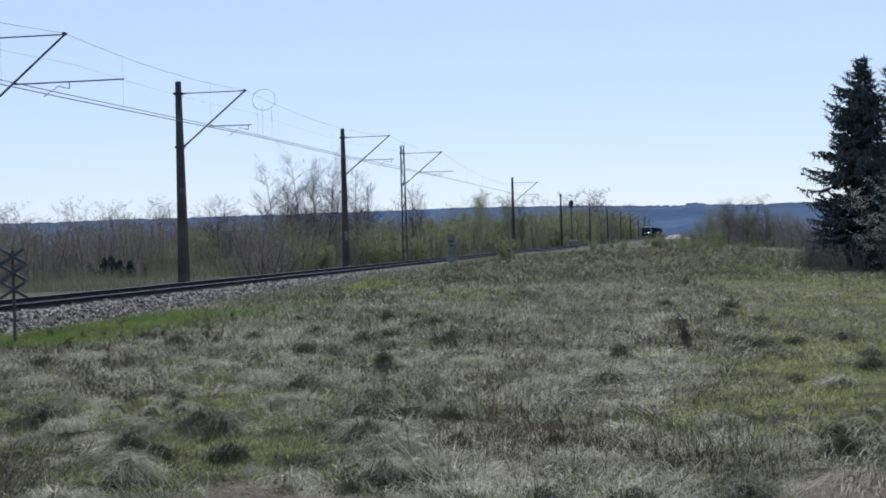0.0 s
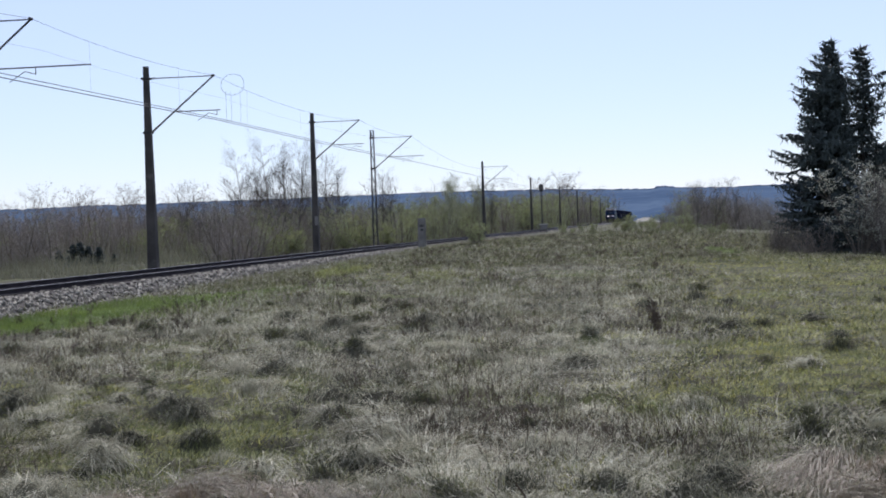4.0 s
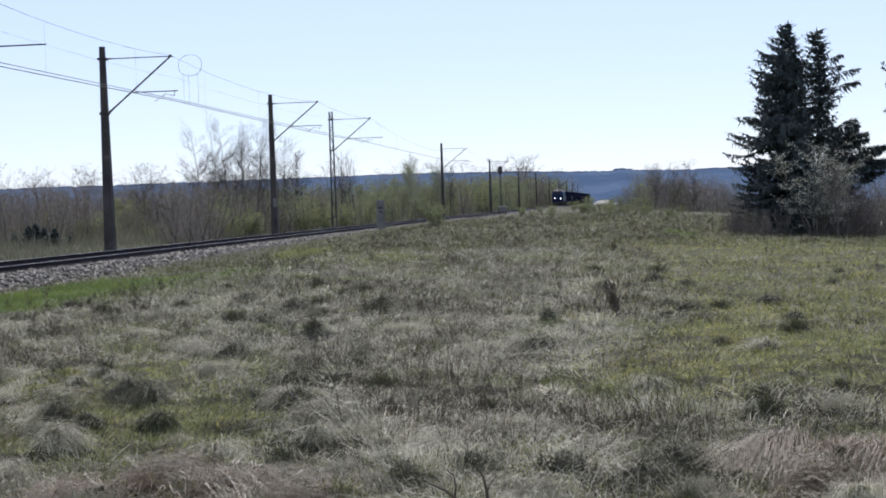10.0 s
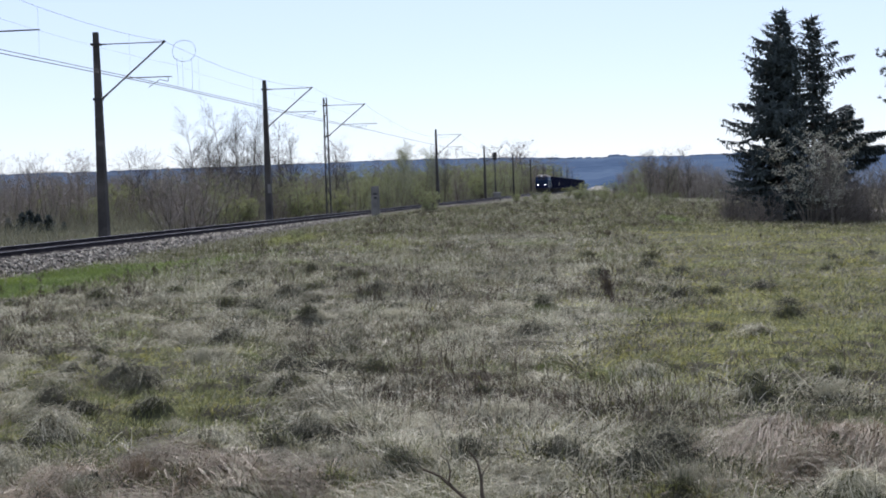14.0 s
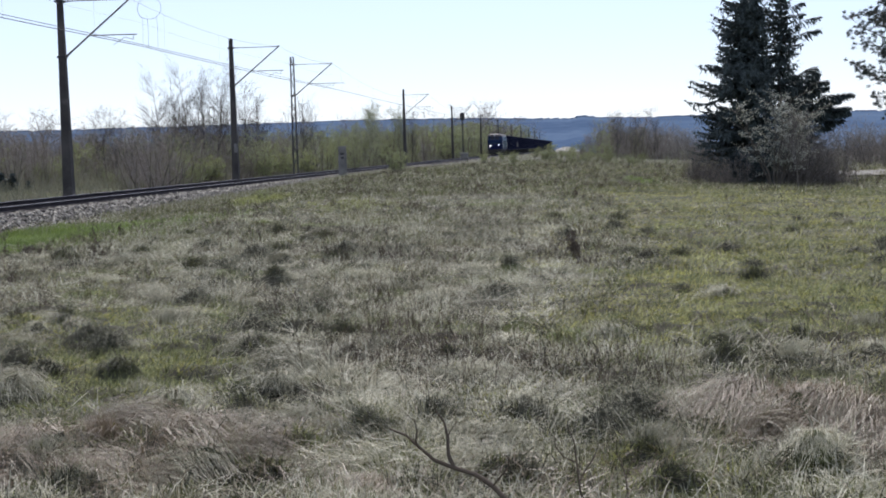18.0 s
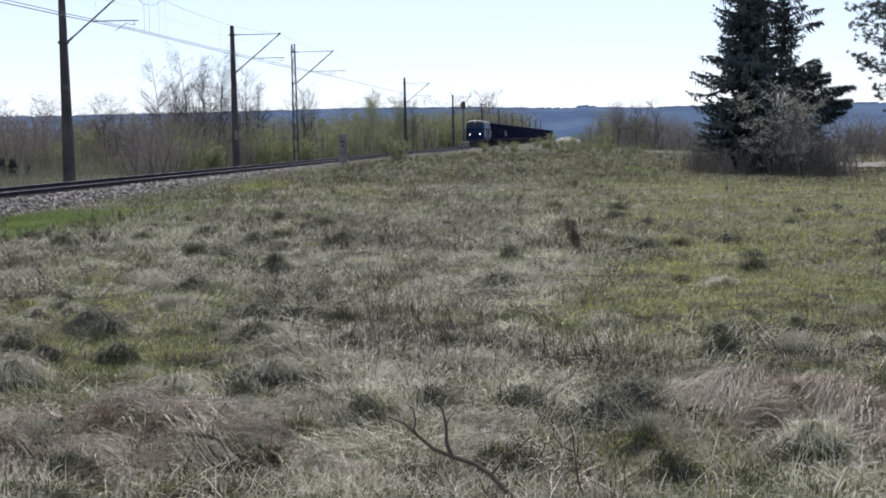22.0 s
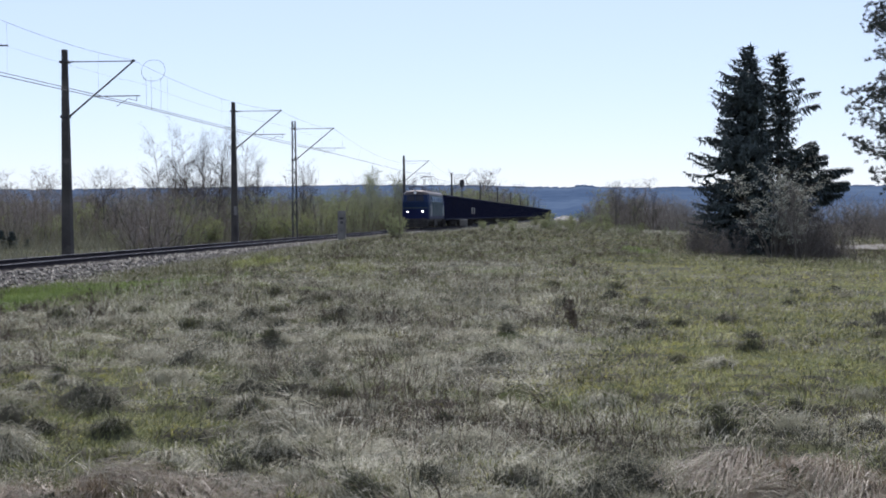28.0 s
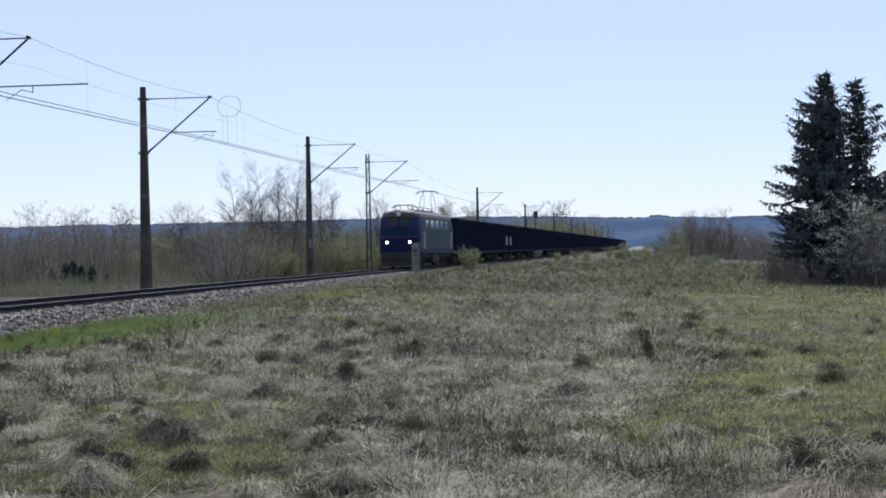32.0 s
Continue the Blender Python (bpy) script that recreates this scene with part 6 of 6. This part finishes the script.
def wire_coil():
    """Spare cable coiled on the carrier wire near a mast."""
    x, y, _ = track(60.0)
    v = []
    for k in range(60):
        a = k * 0.32
        v.append((x + 0.5 * math.cos(a), y + 0.25 * math.sin(a), 7.9 + 0.5 * math.sin(a) + 0.02 * math.sin(3 * a)))
    wire("cable_coil", v, 0.007, "loose coil of thin cable hanging on the carrier wire")
    for dx in (-0.32, -0.1, 0.3):
        wire("hanging_cable", [(x + dx, y, 7.6), (x + dx + 0.02, y, 6.9), (x + dx, y, 6.24)], 0.006, "thin cable hanging down to the contact wire")


wire_coil()


# ---- far things ----
def far_house(slope, y):
    x = ahead(slope, y)
    z = z_at(x, y)
    h = thing("house", pose(x, y, z, 0, 0, 20), "far white-roofed house behind bare trees", "house")
    e = 3.6 - z - 2.2
    part("wall", boxed(-4.5, -3.5, -0.5, 4.5, 3.5, e), M_WALL, h)
    roof = bmesh.new()
    vs = [roof.verts.new(c) for c in ((-4.8, -3.9, e - 0.2), (4.8, -3.9, e - 0.2), (4.8, 3.9, e - 0.2), (-4.8, 3.9, e - 0.2), (-4.8, 0, e + 2.2), (4.8, 0, e + 2.2))]
    for q in ((0, 1, 5, 4), (2, 3, 4, 5), (0, 4, 3), (1, 2, 5), (3, 2, 1, 0)):
        roof.faces.new([vs[i] for i in q])
    r = part("roof", roof, M_WHITE, h, "white metal roof")
    part("chimney", boxed(1.5, -0.4, e + 1.2, 2.1, 0.4, e + 3.0), M_CONC, r)
    for k in range(4):
        wdw = part("window", boxed(-3.6 + 2.1 * k, -3.56, e - 2.4, -2.5 + 2.1 * k, -3.5, e - 1.0), M_WHITE, h)
        part("pane", boxed(-3.5 + 2.1 * k, -3.58, e - 2.3, -2.6 + 2.1 * k, -3.562, e - 1.1), M_GLASS, wdw)


def mound(name, x, y, rx, ry, h, mat, label, category, turn=0.0):
    v, f = [], []
    g = random.Random(name)
    n, m = 24, 8
    for j in range(m + 1):
        t = j / m
        for i in range(n):
            a = 6.2832 * i / n
            k = 1 + 0.06 * math.sin(3 * a + 1) + 0.04 * math.sin(7 * a)
            v.append((rx * t * k * math.cos(a), ry * t * k * math.sin(a), h * (1 - t ** 2) * (1 + 0.04 * math.sin(5 * a + 4 * t)) - 0.3 * t))
    for j in range(m):
        for i in range(n):
            i2 = (i + 1) % n
            f.append((j * n + i, (j + 1) * n + i, (j + 1) * n + i2, j * n + i2))
    ob = new(name, mesh_of(name, v, f, mat, smooth=True))
    ob.matrix_basis = pose(x, y, z_at(x, y), 0, 0, turn)
    return tagged(ob, label, category)


far_house(0.2425, 430)
mound("gravel_heap", 0.1735 * 560, 560, 6.5, 9.0, 1.9, M_GRAVEL, "pale heap of gravel beside the bend of the track", "gravel")


def dirt_road():
    v, f = [], []
    n = 40
    for i in range(n + 1):
        x = 27.5 + 1.6 * i
        for j in range(5):
            y = 70.5 + 0.05 * i + 2.3 * j + 0.5 * math.sin(0.4 * i)
            v.append((x, y, z_at(x, y) + 0.1))
    for i in range(n):
        for j in range(4):
            a = i * 5 + j
            f.append((a, a + 5, a + 6, a + 1))
    tagged(new("dirt_road", mesh_of("dirt_road", v, f, M_EARTH)), "pale dirt road beyond the meadow's edge", "road", kind="structure")


dirt_road()


# ---- tussocks, weeds and fallen wood on the meadow ----
def tussock_thing(seed, mat, label, droop=1.0, second=None):
    """A tussock: a rough foot under blades that spring up and fall outwards; half a metre across at scale 1."""
    g = random.Random(seed)
    t = thing("grass_tussock", pose(0, 0, -500), label, "tussock", "tussocks on the meadow")
    v, f = [], []
    n, m = 16, 5
    for j in range(m + 1):
        k = j / m
        for i in range(n):
            a = 6.2832 * i / n
            r = 0.17 * k * (1 + 0.2 * math.sin(2 * a + seed) + 0.14 * math.sin(5 * a))
            v.append((r * math.cos(a), r * math.sin(a), 0.09 * (1 - k ** 1.6) + 0.015 * math.sin(6 * a + 3 * k) * k - 0.06 * k))
    for j in range(m):
        for i in range(n):
            i2 = (i + 1) % n
            f.append((j * n + i, (j + 1) * n + i, (j + 1) * n + i2, j * n + i2))
    part("mound", mesh_of("mound", v, f, M_SOIL, smooth=True), None, t)
    s = Sticks()
    lean = g.uniform(0, 6.28)
    for i in range(620):
        a, k = g.uniform(0, 6.2832), g.random() ** 0.7
        p = Vector((0.16 * k * math.cos(a), 0.16 * k * math.sin(a), 0.08 * (1 - k ** 1.6)))
        turn = lean + g.gauss(0, 0.5)
        way = Vector((0.9 * math.cos(a) * k + 0.5 * math.cos(turn), 0.9 * math.sin(a) * k + 0.5 * math.sin(turn), 0)) + Vector((g.gauss(0, 0.2), g.gauss(0, 0.2), 0))
        ln = g.uniform(0.1, 0.3)
        q = p + way * ln * 0.4 + Vector((0, 0, ln * g.uniform(0.25, 0.6)))
        e = q + way * ln * 0.55 + Vector((0, 0, ln * (0.3 - g.uniform(0.2, 0.9) * droop)))
        side = Vector((-way.y, way.x, g.gauss(0, 0.2))).normalized()
        w = g.uniform(0.0009, 0.0022)
        pick = 1 if second and g.random() < 0.25 else 0
        s.ribbon(p, q, w, w, side, pick)
        s.ribbon(q, e, w, 0.0005, side, pick)
    part("blade_mat", s.mesh("blade_mat", [mat, second or mat]), None, t)
    return t


def hummock(seed, label, mats, count=650):
    """A steep hummock of old roots with long grass hanging over its back and sides, its foot bare and dark; half a metre across at scale 1."""
    g = random.Random(seed)
    t = thing("grass_hummock", pose(0, 0, -500), label, "tussock", "hummocks on the meadow")

    def skin(a, k):
        r = 0.25 * k * (1 + 0.26 * math.sin(2 * a + seed) + 0.16 * math.sin(5 * a + 2 * seed))
        return Vector((r * math.cos(a), r * math.sin(a), 0.125 * (1 - k ** 2.2) * (1 + 0.3 * math.cos(a + seed)) + 0.03 * math.sin(4 * a + 5 * k + seed) * k * (1 - k) - 0.05 * k))

    v, f = [], []
    n, m = 20, 7
    for j in range(m + 1):
        v += [skin(6.2832 * i / n, j / m) for i in range(n)]
    for j in range(m):
        for i in range(n):
            i2 = (i + 1) % n
            f.append((j * n + i, (j + 1) * n + i, (j + 1) * n + i2, j * n + i2))
    part("mound", mesh_of("mound", v, f, M_SOIL, smooth=True), None, t)
    s = Sticks()
    lean = g.uniform(0, 6.2832)
    for _ in range(count):
        a, k = g.uniform(0, 6.2832), g.random() ** 0.6 * 0.85
        p = skin(a, k)
        turn = lean + g.gauss(0, 1.0)
        way = Vector((0.6 * k * math.cos(a) + math.cos(turn), 0.6 * k * math.sin(a) + math.sin(turn), 0)).normalized()
        ln = g.uniform(0.12, 0.34)
        q = p + way * ln * 0.5 + Vector((0, 0, ln * g.uniform(0.05, 0.3)))
        e = q + way * ln * 0.5 - Vector((0, 0, ln * g.uniform(0.15, 0.55)))
        side = Vector((-way.y, way.x, g.gauss(0, 0.3))).normalized()
        w, pick = g.uniform(0.0009, 0.002), 1 if g.random() < 0.3 else 0
        s.ribbon(p, q, w, w, side, pick)
        s.ribbon(q, e, w, 0.0005, side, pick)
    part("blade_mat", s.mesh("blade_mat", list(mats)), None, t)
    return t


def sheaf(seed, label, mats, long=0.5, rise=0.2, wide=0.55, count=700):
    """A swathe of long grass that has fallen over: blades rise from a ragged line, arch, and hang down before it, with a hollow beneath."""
    g = random.Random(seed)
    t = thing("fallen_grass", pose(0, 0, -500), label, "tussock", "fallen swathes of grass")
    s = Sticks()
    for i in range(count):
        u = g.gauss(0, 0.42) * wide
        crest = rise * math.exp(-(u / (0.75 * wide)) ** 2) * (0.85 + 0.25 * math.sin(9 * u + seed)) + 0.03
        lay = g.random()
        ln = long * g.uniform(0.55, 1.1)
        way = 0.5 * math.sin(4 * u + seed) + g.gauss(0, 0.6)
        p = Vector((u, g.gauss(0.12, 0.1), -0.03))
        for k in range(4):
            e = (k + 1) / 4
            y = p.y - ln * 0.28
            top = crest * (0.55 + 0.45 * lay) * math.sin(min(1.0, 0.12 + e * 0.98) * math.pi) ** 0.7
            q = Vector((p.x + way * ln * 0.22, y, max(0.006, top + g.gauss(0, 0.022))))
            w = 0.0021 * (1 - 0.16 * k) * g.uniform(0.6, 1.3)
            s.ribbon(p, q, w, w * 0.8, Vector((1, way, g.gauss(0, 0.3))).normalized(), 1 if g.random() < 0.2 else 0)
            p = q
    part("blade_mat", s.mesh("blade_mat", list(mats)), None, t)
    return t


tus_a = tussock_thing(61, M_DEAD, "matted tussock of dry grass")
# the darkest blades hold old grass colour and painted shade together
tus_b = tussock_thing(62, M_SHADY, "tussock of old grey-brown grass, darkened to stand for shade", second=M_OLIVE)
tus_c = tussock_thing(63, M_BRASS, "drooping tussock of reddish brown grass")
tus_d = tussock_thing(64, M_SHADY, "tussock with shade-dark blades and grey grass fallen over it", 1.3, M_DEAD)
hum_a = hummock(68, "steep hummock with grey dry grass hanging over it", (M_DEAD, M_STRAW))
hum_b = hummock(69, "steep hummock with shade-dark olive and grey grass", (M_SHADY, M_DEAD))
hum_c = hummock(70, "steep hummock with brown grass combed over it", (M_BRASS, M_SHADY))
rng = random.Random(9)
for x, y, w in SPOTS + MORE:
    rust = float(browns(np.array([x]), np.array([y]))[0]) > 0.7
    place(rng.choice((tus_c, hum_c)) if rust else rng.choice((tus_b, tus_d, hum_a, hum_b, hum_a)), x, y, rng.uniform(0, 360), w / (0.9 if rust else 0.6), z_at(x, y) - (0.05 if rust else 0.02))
for k in range(60):
    y = 7.0 * (26.0 / 7.0) ** rng.random()
    x = rng.uniform(-0.36, 0.42) * y
    if (x + 18.9) * UY - y * UX < 6 or (x > 0.05 * y and rng.random() < 0.4):
        continue
    place(rng.choice((tus_a, tus_b, tus_d, tus_a)), x, y, rng.uniform(0, 360), rng.uniform(0.35, 0.75) * (1 + y / 60))
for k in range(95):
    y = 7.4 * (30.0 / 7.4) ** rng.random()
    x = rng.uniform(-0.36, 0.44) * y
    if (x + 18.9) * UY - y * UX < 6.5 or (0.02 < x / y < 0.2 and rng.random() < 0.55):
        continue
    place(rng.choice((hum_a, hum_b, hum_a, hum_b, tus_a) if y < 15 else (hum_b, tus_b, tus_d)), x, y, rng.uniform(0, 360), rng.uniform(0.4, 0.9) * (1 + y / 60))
for x, y, sc in ((-1.5, 7.3, 0.9), (-1.05, 7.25, 1.0), (-0.7, 6.9, 0.8), (-1.2, 6.6, 0.7), (-1.75, 7.0, 0.9), (2.5, 7.2, 0.8), (2.85, 7.0, 0.9), (2.65, 6.5, 0.7)):
    place(hum_c, x, y, rng.uniform(0, 360), sc)
for t in (tus_a, tus_b, tus_c, tus_d, hum_a, hum_b, hum_c):
    lift_away(t)
rust_sheaf = sheaf(65, "swathe of fallen reddish brown grass arched over a hollow", (M_BRASS, M_DEAD))
rust_sheaf_b = sheaf(66, "long swathe of fallen brown grass combed to one side", (M_BRASS, M_DEAD), 0.65, 0.24, 0.7, 850)
pale_sheaf = sheaf(67, "swathe of fallen pale grass arched over a hollow", (M_DEAD, M_STRAW), 0.4, 0.13, 0.45, 380)
for x, y, turn, sc in ((-1.3, 7.75, 70, 0.9), (-0.85, 7.5, 55, 0.8), (-1.75, 7.6, -70, 0.8), (-0.55, 7.15, 80, 0.7), (-1.35, 7.0, 60, 0.7), (-0.95, 6.75, 85, 0.6), (-1.8, 6.9, -55, 0.7),
                       (2.45, 7.7, -60, 0.8), (2.75, 7.3, -80, 0.8), (2.3, 7.05, 60, 0.7), (2.95, 6.9, -50, 0.7), (2.55, 6.6, -75, 0.6), (3.05, 7.8, 70, 0.7), (0.15, 6.4, -60, 0.5), (1.5, 6.5, 65, 0.45)):
    place(rng.choice((rust_sheaf, rust_sheaf_b)), x, y, turn + rng.uniform(-15, 15), sc)
for k in range(70):
    y = 6.6 * (24.0 / 6.6) ** rng.random()
    x = rng.uniform(-0.33, 0.12) * y
    if (x + 18.9) * UY - y * UX < 6:
        continue
    place(pale_sheaf, x, y, rng.choice((-1, 1)) * rng.uniform(35, 110), rng.uniform(0.5, 1.0) * (1 + y / 50))
for t in (rust_sheaf, rust_sheaf_b, pale_sheaf):
    lift_away(t)


def weed(seed, tall, stems=7, spread=0.2):
    g = random.Random(seed)
    w = thing("dead_weed", pose(0, 0, -500), "dark dead weed with dry seed heads", "weed", "dead weeds on the meadow")
    s, h = Sticks(), Sticks()
    for _ in range(stems):
        d = Vector((g.gauss(0, spread), g.gauss(0, spread), 1)).normalized()
        p = Vector((g.gauss(0, 0.03), g.gauss(0, 0.03), -0.03))
        q = p + d * tall * g.uniform(0.6, 1.0)
        s.stick(p, q, 0.006, 0.003, 4)
        for k in range(7):
            e = p.lerp(q, g.uniform(0.35, 1.0))
            r = e + Vector((g.gauss(0, 1), g.gauss(0, 1), g.uniform(0.2, 1.2))).normalized() * tall * 0.8 * spread
            s.stick(e, r, 0.003, 0.002, 3)
            for _ in range(4):
                v = Vector((g.gauss(0, 1), g.gauss(0, 1), g.gauss(0, 1))).normalized() * 0.035
                h.blade(r, r + v, 0.012, v.orthogonal().normalized())
    part("stalk", s.mesh("stalk", [M_WEED]), None, w)
    tagged(part("seed_head", h.mesh("seed_head", [M_WEED]), None, w), kind="stuff")
    return w


weed_a, weed_b = weed(71, 0.45, 4, 0.12), weed(72, 0.6, 3, 0.09)
tall_weed = weed(73, 0.55, 12, 0.1)
tall_weed.matrix_basis = pose(3.46, 19.0, z_at(3.46, 19.0) - 0.02, 0, -14, 0)
for k in range(34):
    y = rng.uniform(20, 34)
    x = rng.uniform(-0.33, -0.12) * y
    o = (x + 18.9) * UY - y * UX
    if 3.3 < o < 12:
        place(rng.choice((weed_a, weed_b)), x, y, rng.uniform(0, 360), rng.uniform(0.45, 0.9))
for k in range(14):
    y = rng.uniform(30, 95)
    x = rng.uniform(-0.2, 0.3) * y
    if (x + 18.9) * UY - y * UX > 4:
        place(rng.choice((weed_a, weed_b)), x, y, rng.uniform(0, 360), rng.uniform(0.5, 0.9))
for w in (weed_a, weed_b):
    lift_away(w)


def dead_branch(name, label, limbs):
    b = thing(name, pose(0, 0, 0), label, "branch")
    for k, (pts, r) in enumerate(limbs):
        line = []
        n = len(pts) - 1
        for i in range(n):
            p, q = Vector(pts[i]), Vector(pts[i + 1])
            line += [(p, r * (1 - 0.7 * i / n)), ((p + q) / 2 + Vector((0.012, 0.01, 0.008)) * (1 if i % 2 else -1), r * (1 - 0.7 * (i + 0.5) / n))]
        line.append((Vector(pts[-1]), 0.3 * r))
        v, f = [], []
        for i, (p, w) in enumerate(line):
            d = (line[min(i + 1, len(line) - 1)][0] - line[max(i - 1, 0)][0]).normalized()
            u = d.cross(Vector((0.3, 1.0, 0.2))).normalized()
            t = d.cross(u)
            v += [p + (u * math.cos(1.0472 * j) + t * math.sin(1.0472 * j)) * w for j in range(6)]
            if i:
                f += [(6 * i - 6 + j, 6 * i - 6 + (j + 1) % 6, 6 * i + (j + 1) % 6, 6 * i + j) for j in range(6)]
        part("limb", mesh_of("limb", v, f, [M_WEED], smooth=True), None, b)


dead_branch("fallen_branch", "dark dead branch sticking out of the grass", [
    (((0.88, 5.75, -0.2), (0.66, 5.9, -0.01), (0.49, 5.95, 0.07), (0.34, 6.0, 0.16), (0.21, 6.05, 0.24)), 0.016),
    (((0.49, 5.95, 0.07), (0.47, 6.0, 0.2), (0.42, 6.02, 0.32)), 0.011), (((0.34, 6.0, 0.16), (0.33, 5.98, 0.24), (0.29, 6.0, 0.31)), 0.006),
    (((0.66, 5.9, -0.01), (0.72, 5.8, 0.1), (0.7, 5.78, 0.16)), 0.005), (((0.47, 6.0, 0.2), (0.52, 6.03, 0.27)), 0.004)])
dead_branch("bare_sprig", "thin bare sprig standing in the grass", [
    (((1.08, 5.85, -0.15), (1.04, 5.9, 0.08), (1.0, 5.9, 0.25)), 0.006), (((1.04, 5.9, 0.08), (0.95, 5.92, 0.15), (0.92, 5.92, 0.22)), 0.004),
    (((1.05, 5.88, 0.0), (1.12, 5.9, 0.1), (1.14, 5.9, 0.18)), 0.004)])
dead_branch("bare_sprig", "thin bare sprig standing in the grass", [(((1.29, 5.85, -0.15), (1.26, 5.88, 0.0), (1.2, 5.9, 0.14)), 0.005), (((1.26, 5.88, 0.0), (1.31, 5.9, 0.1)), 0.003)])


# ---- sleepers and ballast stones ----
bed = bpy.data.objects["ballast_bed"]
sl = bmesh.new()
box(sl, -1.3, -0.13, -0.16, 1.3, 0.13, -0.012, bevel=0.02)
sleeper_mesh = bpy.data.meshes.new("sleeper")
sl.to_mesh(sleeper_mesh)
sl.free()
sleeper_mesh.materials.append(M_SLEEPER)
for k in range(290):
    s = 22.0 + 0.62 * k
    x, y, h = track(s)
    ob = new("sleeper", sleeper_mesh)
    ob.parent = bed
    ob.matrix_basis = pose(x, y, 0.018, 0, 0, h) @ pose(0, 0, 0, 0, 2.1, 0)


def stones():
    g = np.random.default_rng(90)
    n = 12000
    s = 18.0 + 130.0 * g.random(n) ** 1.6
    o = np.where(g.random(n) < 0.9, g.uniform(0.9, 2.6, n), g.uniform(-0.6, 0.6, n))
    zt = np.interp(o, [-0.9, 0.0, 0.9, 1.6, 2.45, 3.1], [-0.06, -0.07, -0.08, -0.13, -0.46, -0.5])
    x, y = -18.9 + s * UX + o * UY, s * UY - o * UX
    r = g.uniform(0.025, 0.075, n)
    dirs = np.array([[1, 0, 0], [-1, 0, 0], [0, 1, 0], [0, -1, 0], [0, 0, 1], [0, 0, -1]], float)
    size = r[:, None, None] * g.uniform(0.6, 1.4, (n, 6, 1))
    jig = dirs[None] * size + g.normal(0, 0.25, (n, 6, 3)) * r[:, None, None]
    co = (np.stack([x, y, zt + r * 0.4], -1)[:, None] + jig).reshape(-1, 3)
    faces = np.array([[0, 2, 4], [2, 1, 4], [1, 3, 4], [3, 0, 4], [2, 0, 5], [1, 2, 5], [3, 1, 5], [0, 3, 5]])
    tri = (np.arange(n)[:, None, None] * 6 + faces[None]).reshape(-1, 3)
    me = bpy.data.meshes.new("ballast_stones")
    fill(me, co, tri, 3)
    me.materials.append(M_BALLAST)
    tagged(new("ballast_stones", me), "grey and brown crushed stones along the track", "stones", kind="stuff")


stones()


# ---- what moves ----
def run(t):
    """How far along the track the locomotive's nose stands at t seconds."""
    return (475.0 - 11.28 * t - 0.0181 * t * t) / UY


def ride(s, length):
    """Pose of a vehicle whose front is at station s: it heads towards the camera."""
    a, b = Vector(track(s)[:2]), Vector(track(s + length)[:2])
    d = a - b
    return pose(a.x, a.y, RAIL_TOP, 0, 0, math.degrees(math.atan2(d.y, d.x)))


def motions():
    times = [0.0, 2.0, 4.0, 6.0, 8.0, 10.0, 12.0, 14.0, 16.0, 18.0, 20.0, 22.0, 24.0, 26.0, 28.0, 30.0, 32.0]
    walk(loco, [(t, ride(run(t), LOCO_LEN)) for t in times])
    for i, w in enumerate(wagons):
        walk(w, [(t, ride(run(t) + LOCO_LEN + WAGON_LEN * i, WAGON_LEN)) for t in times])
    for w in loco_wheels:
        x, y, z = w.location
        walk(w, [(k / 30, pose(x, y, z, 0, math.degrees((run(0) - run(k / 30)) / 0.625), 0)) for k in range(961)])


motions()
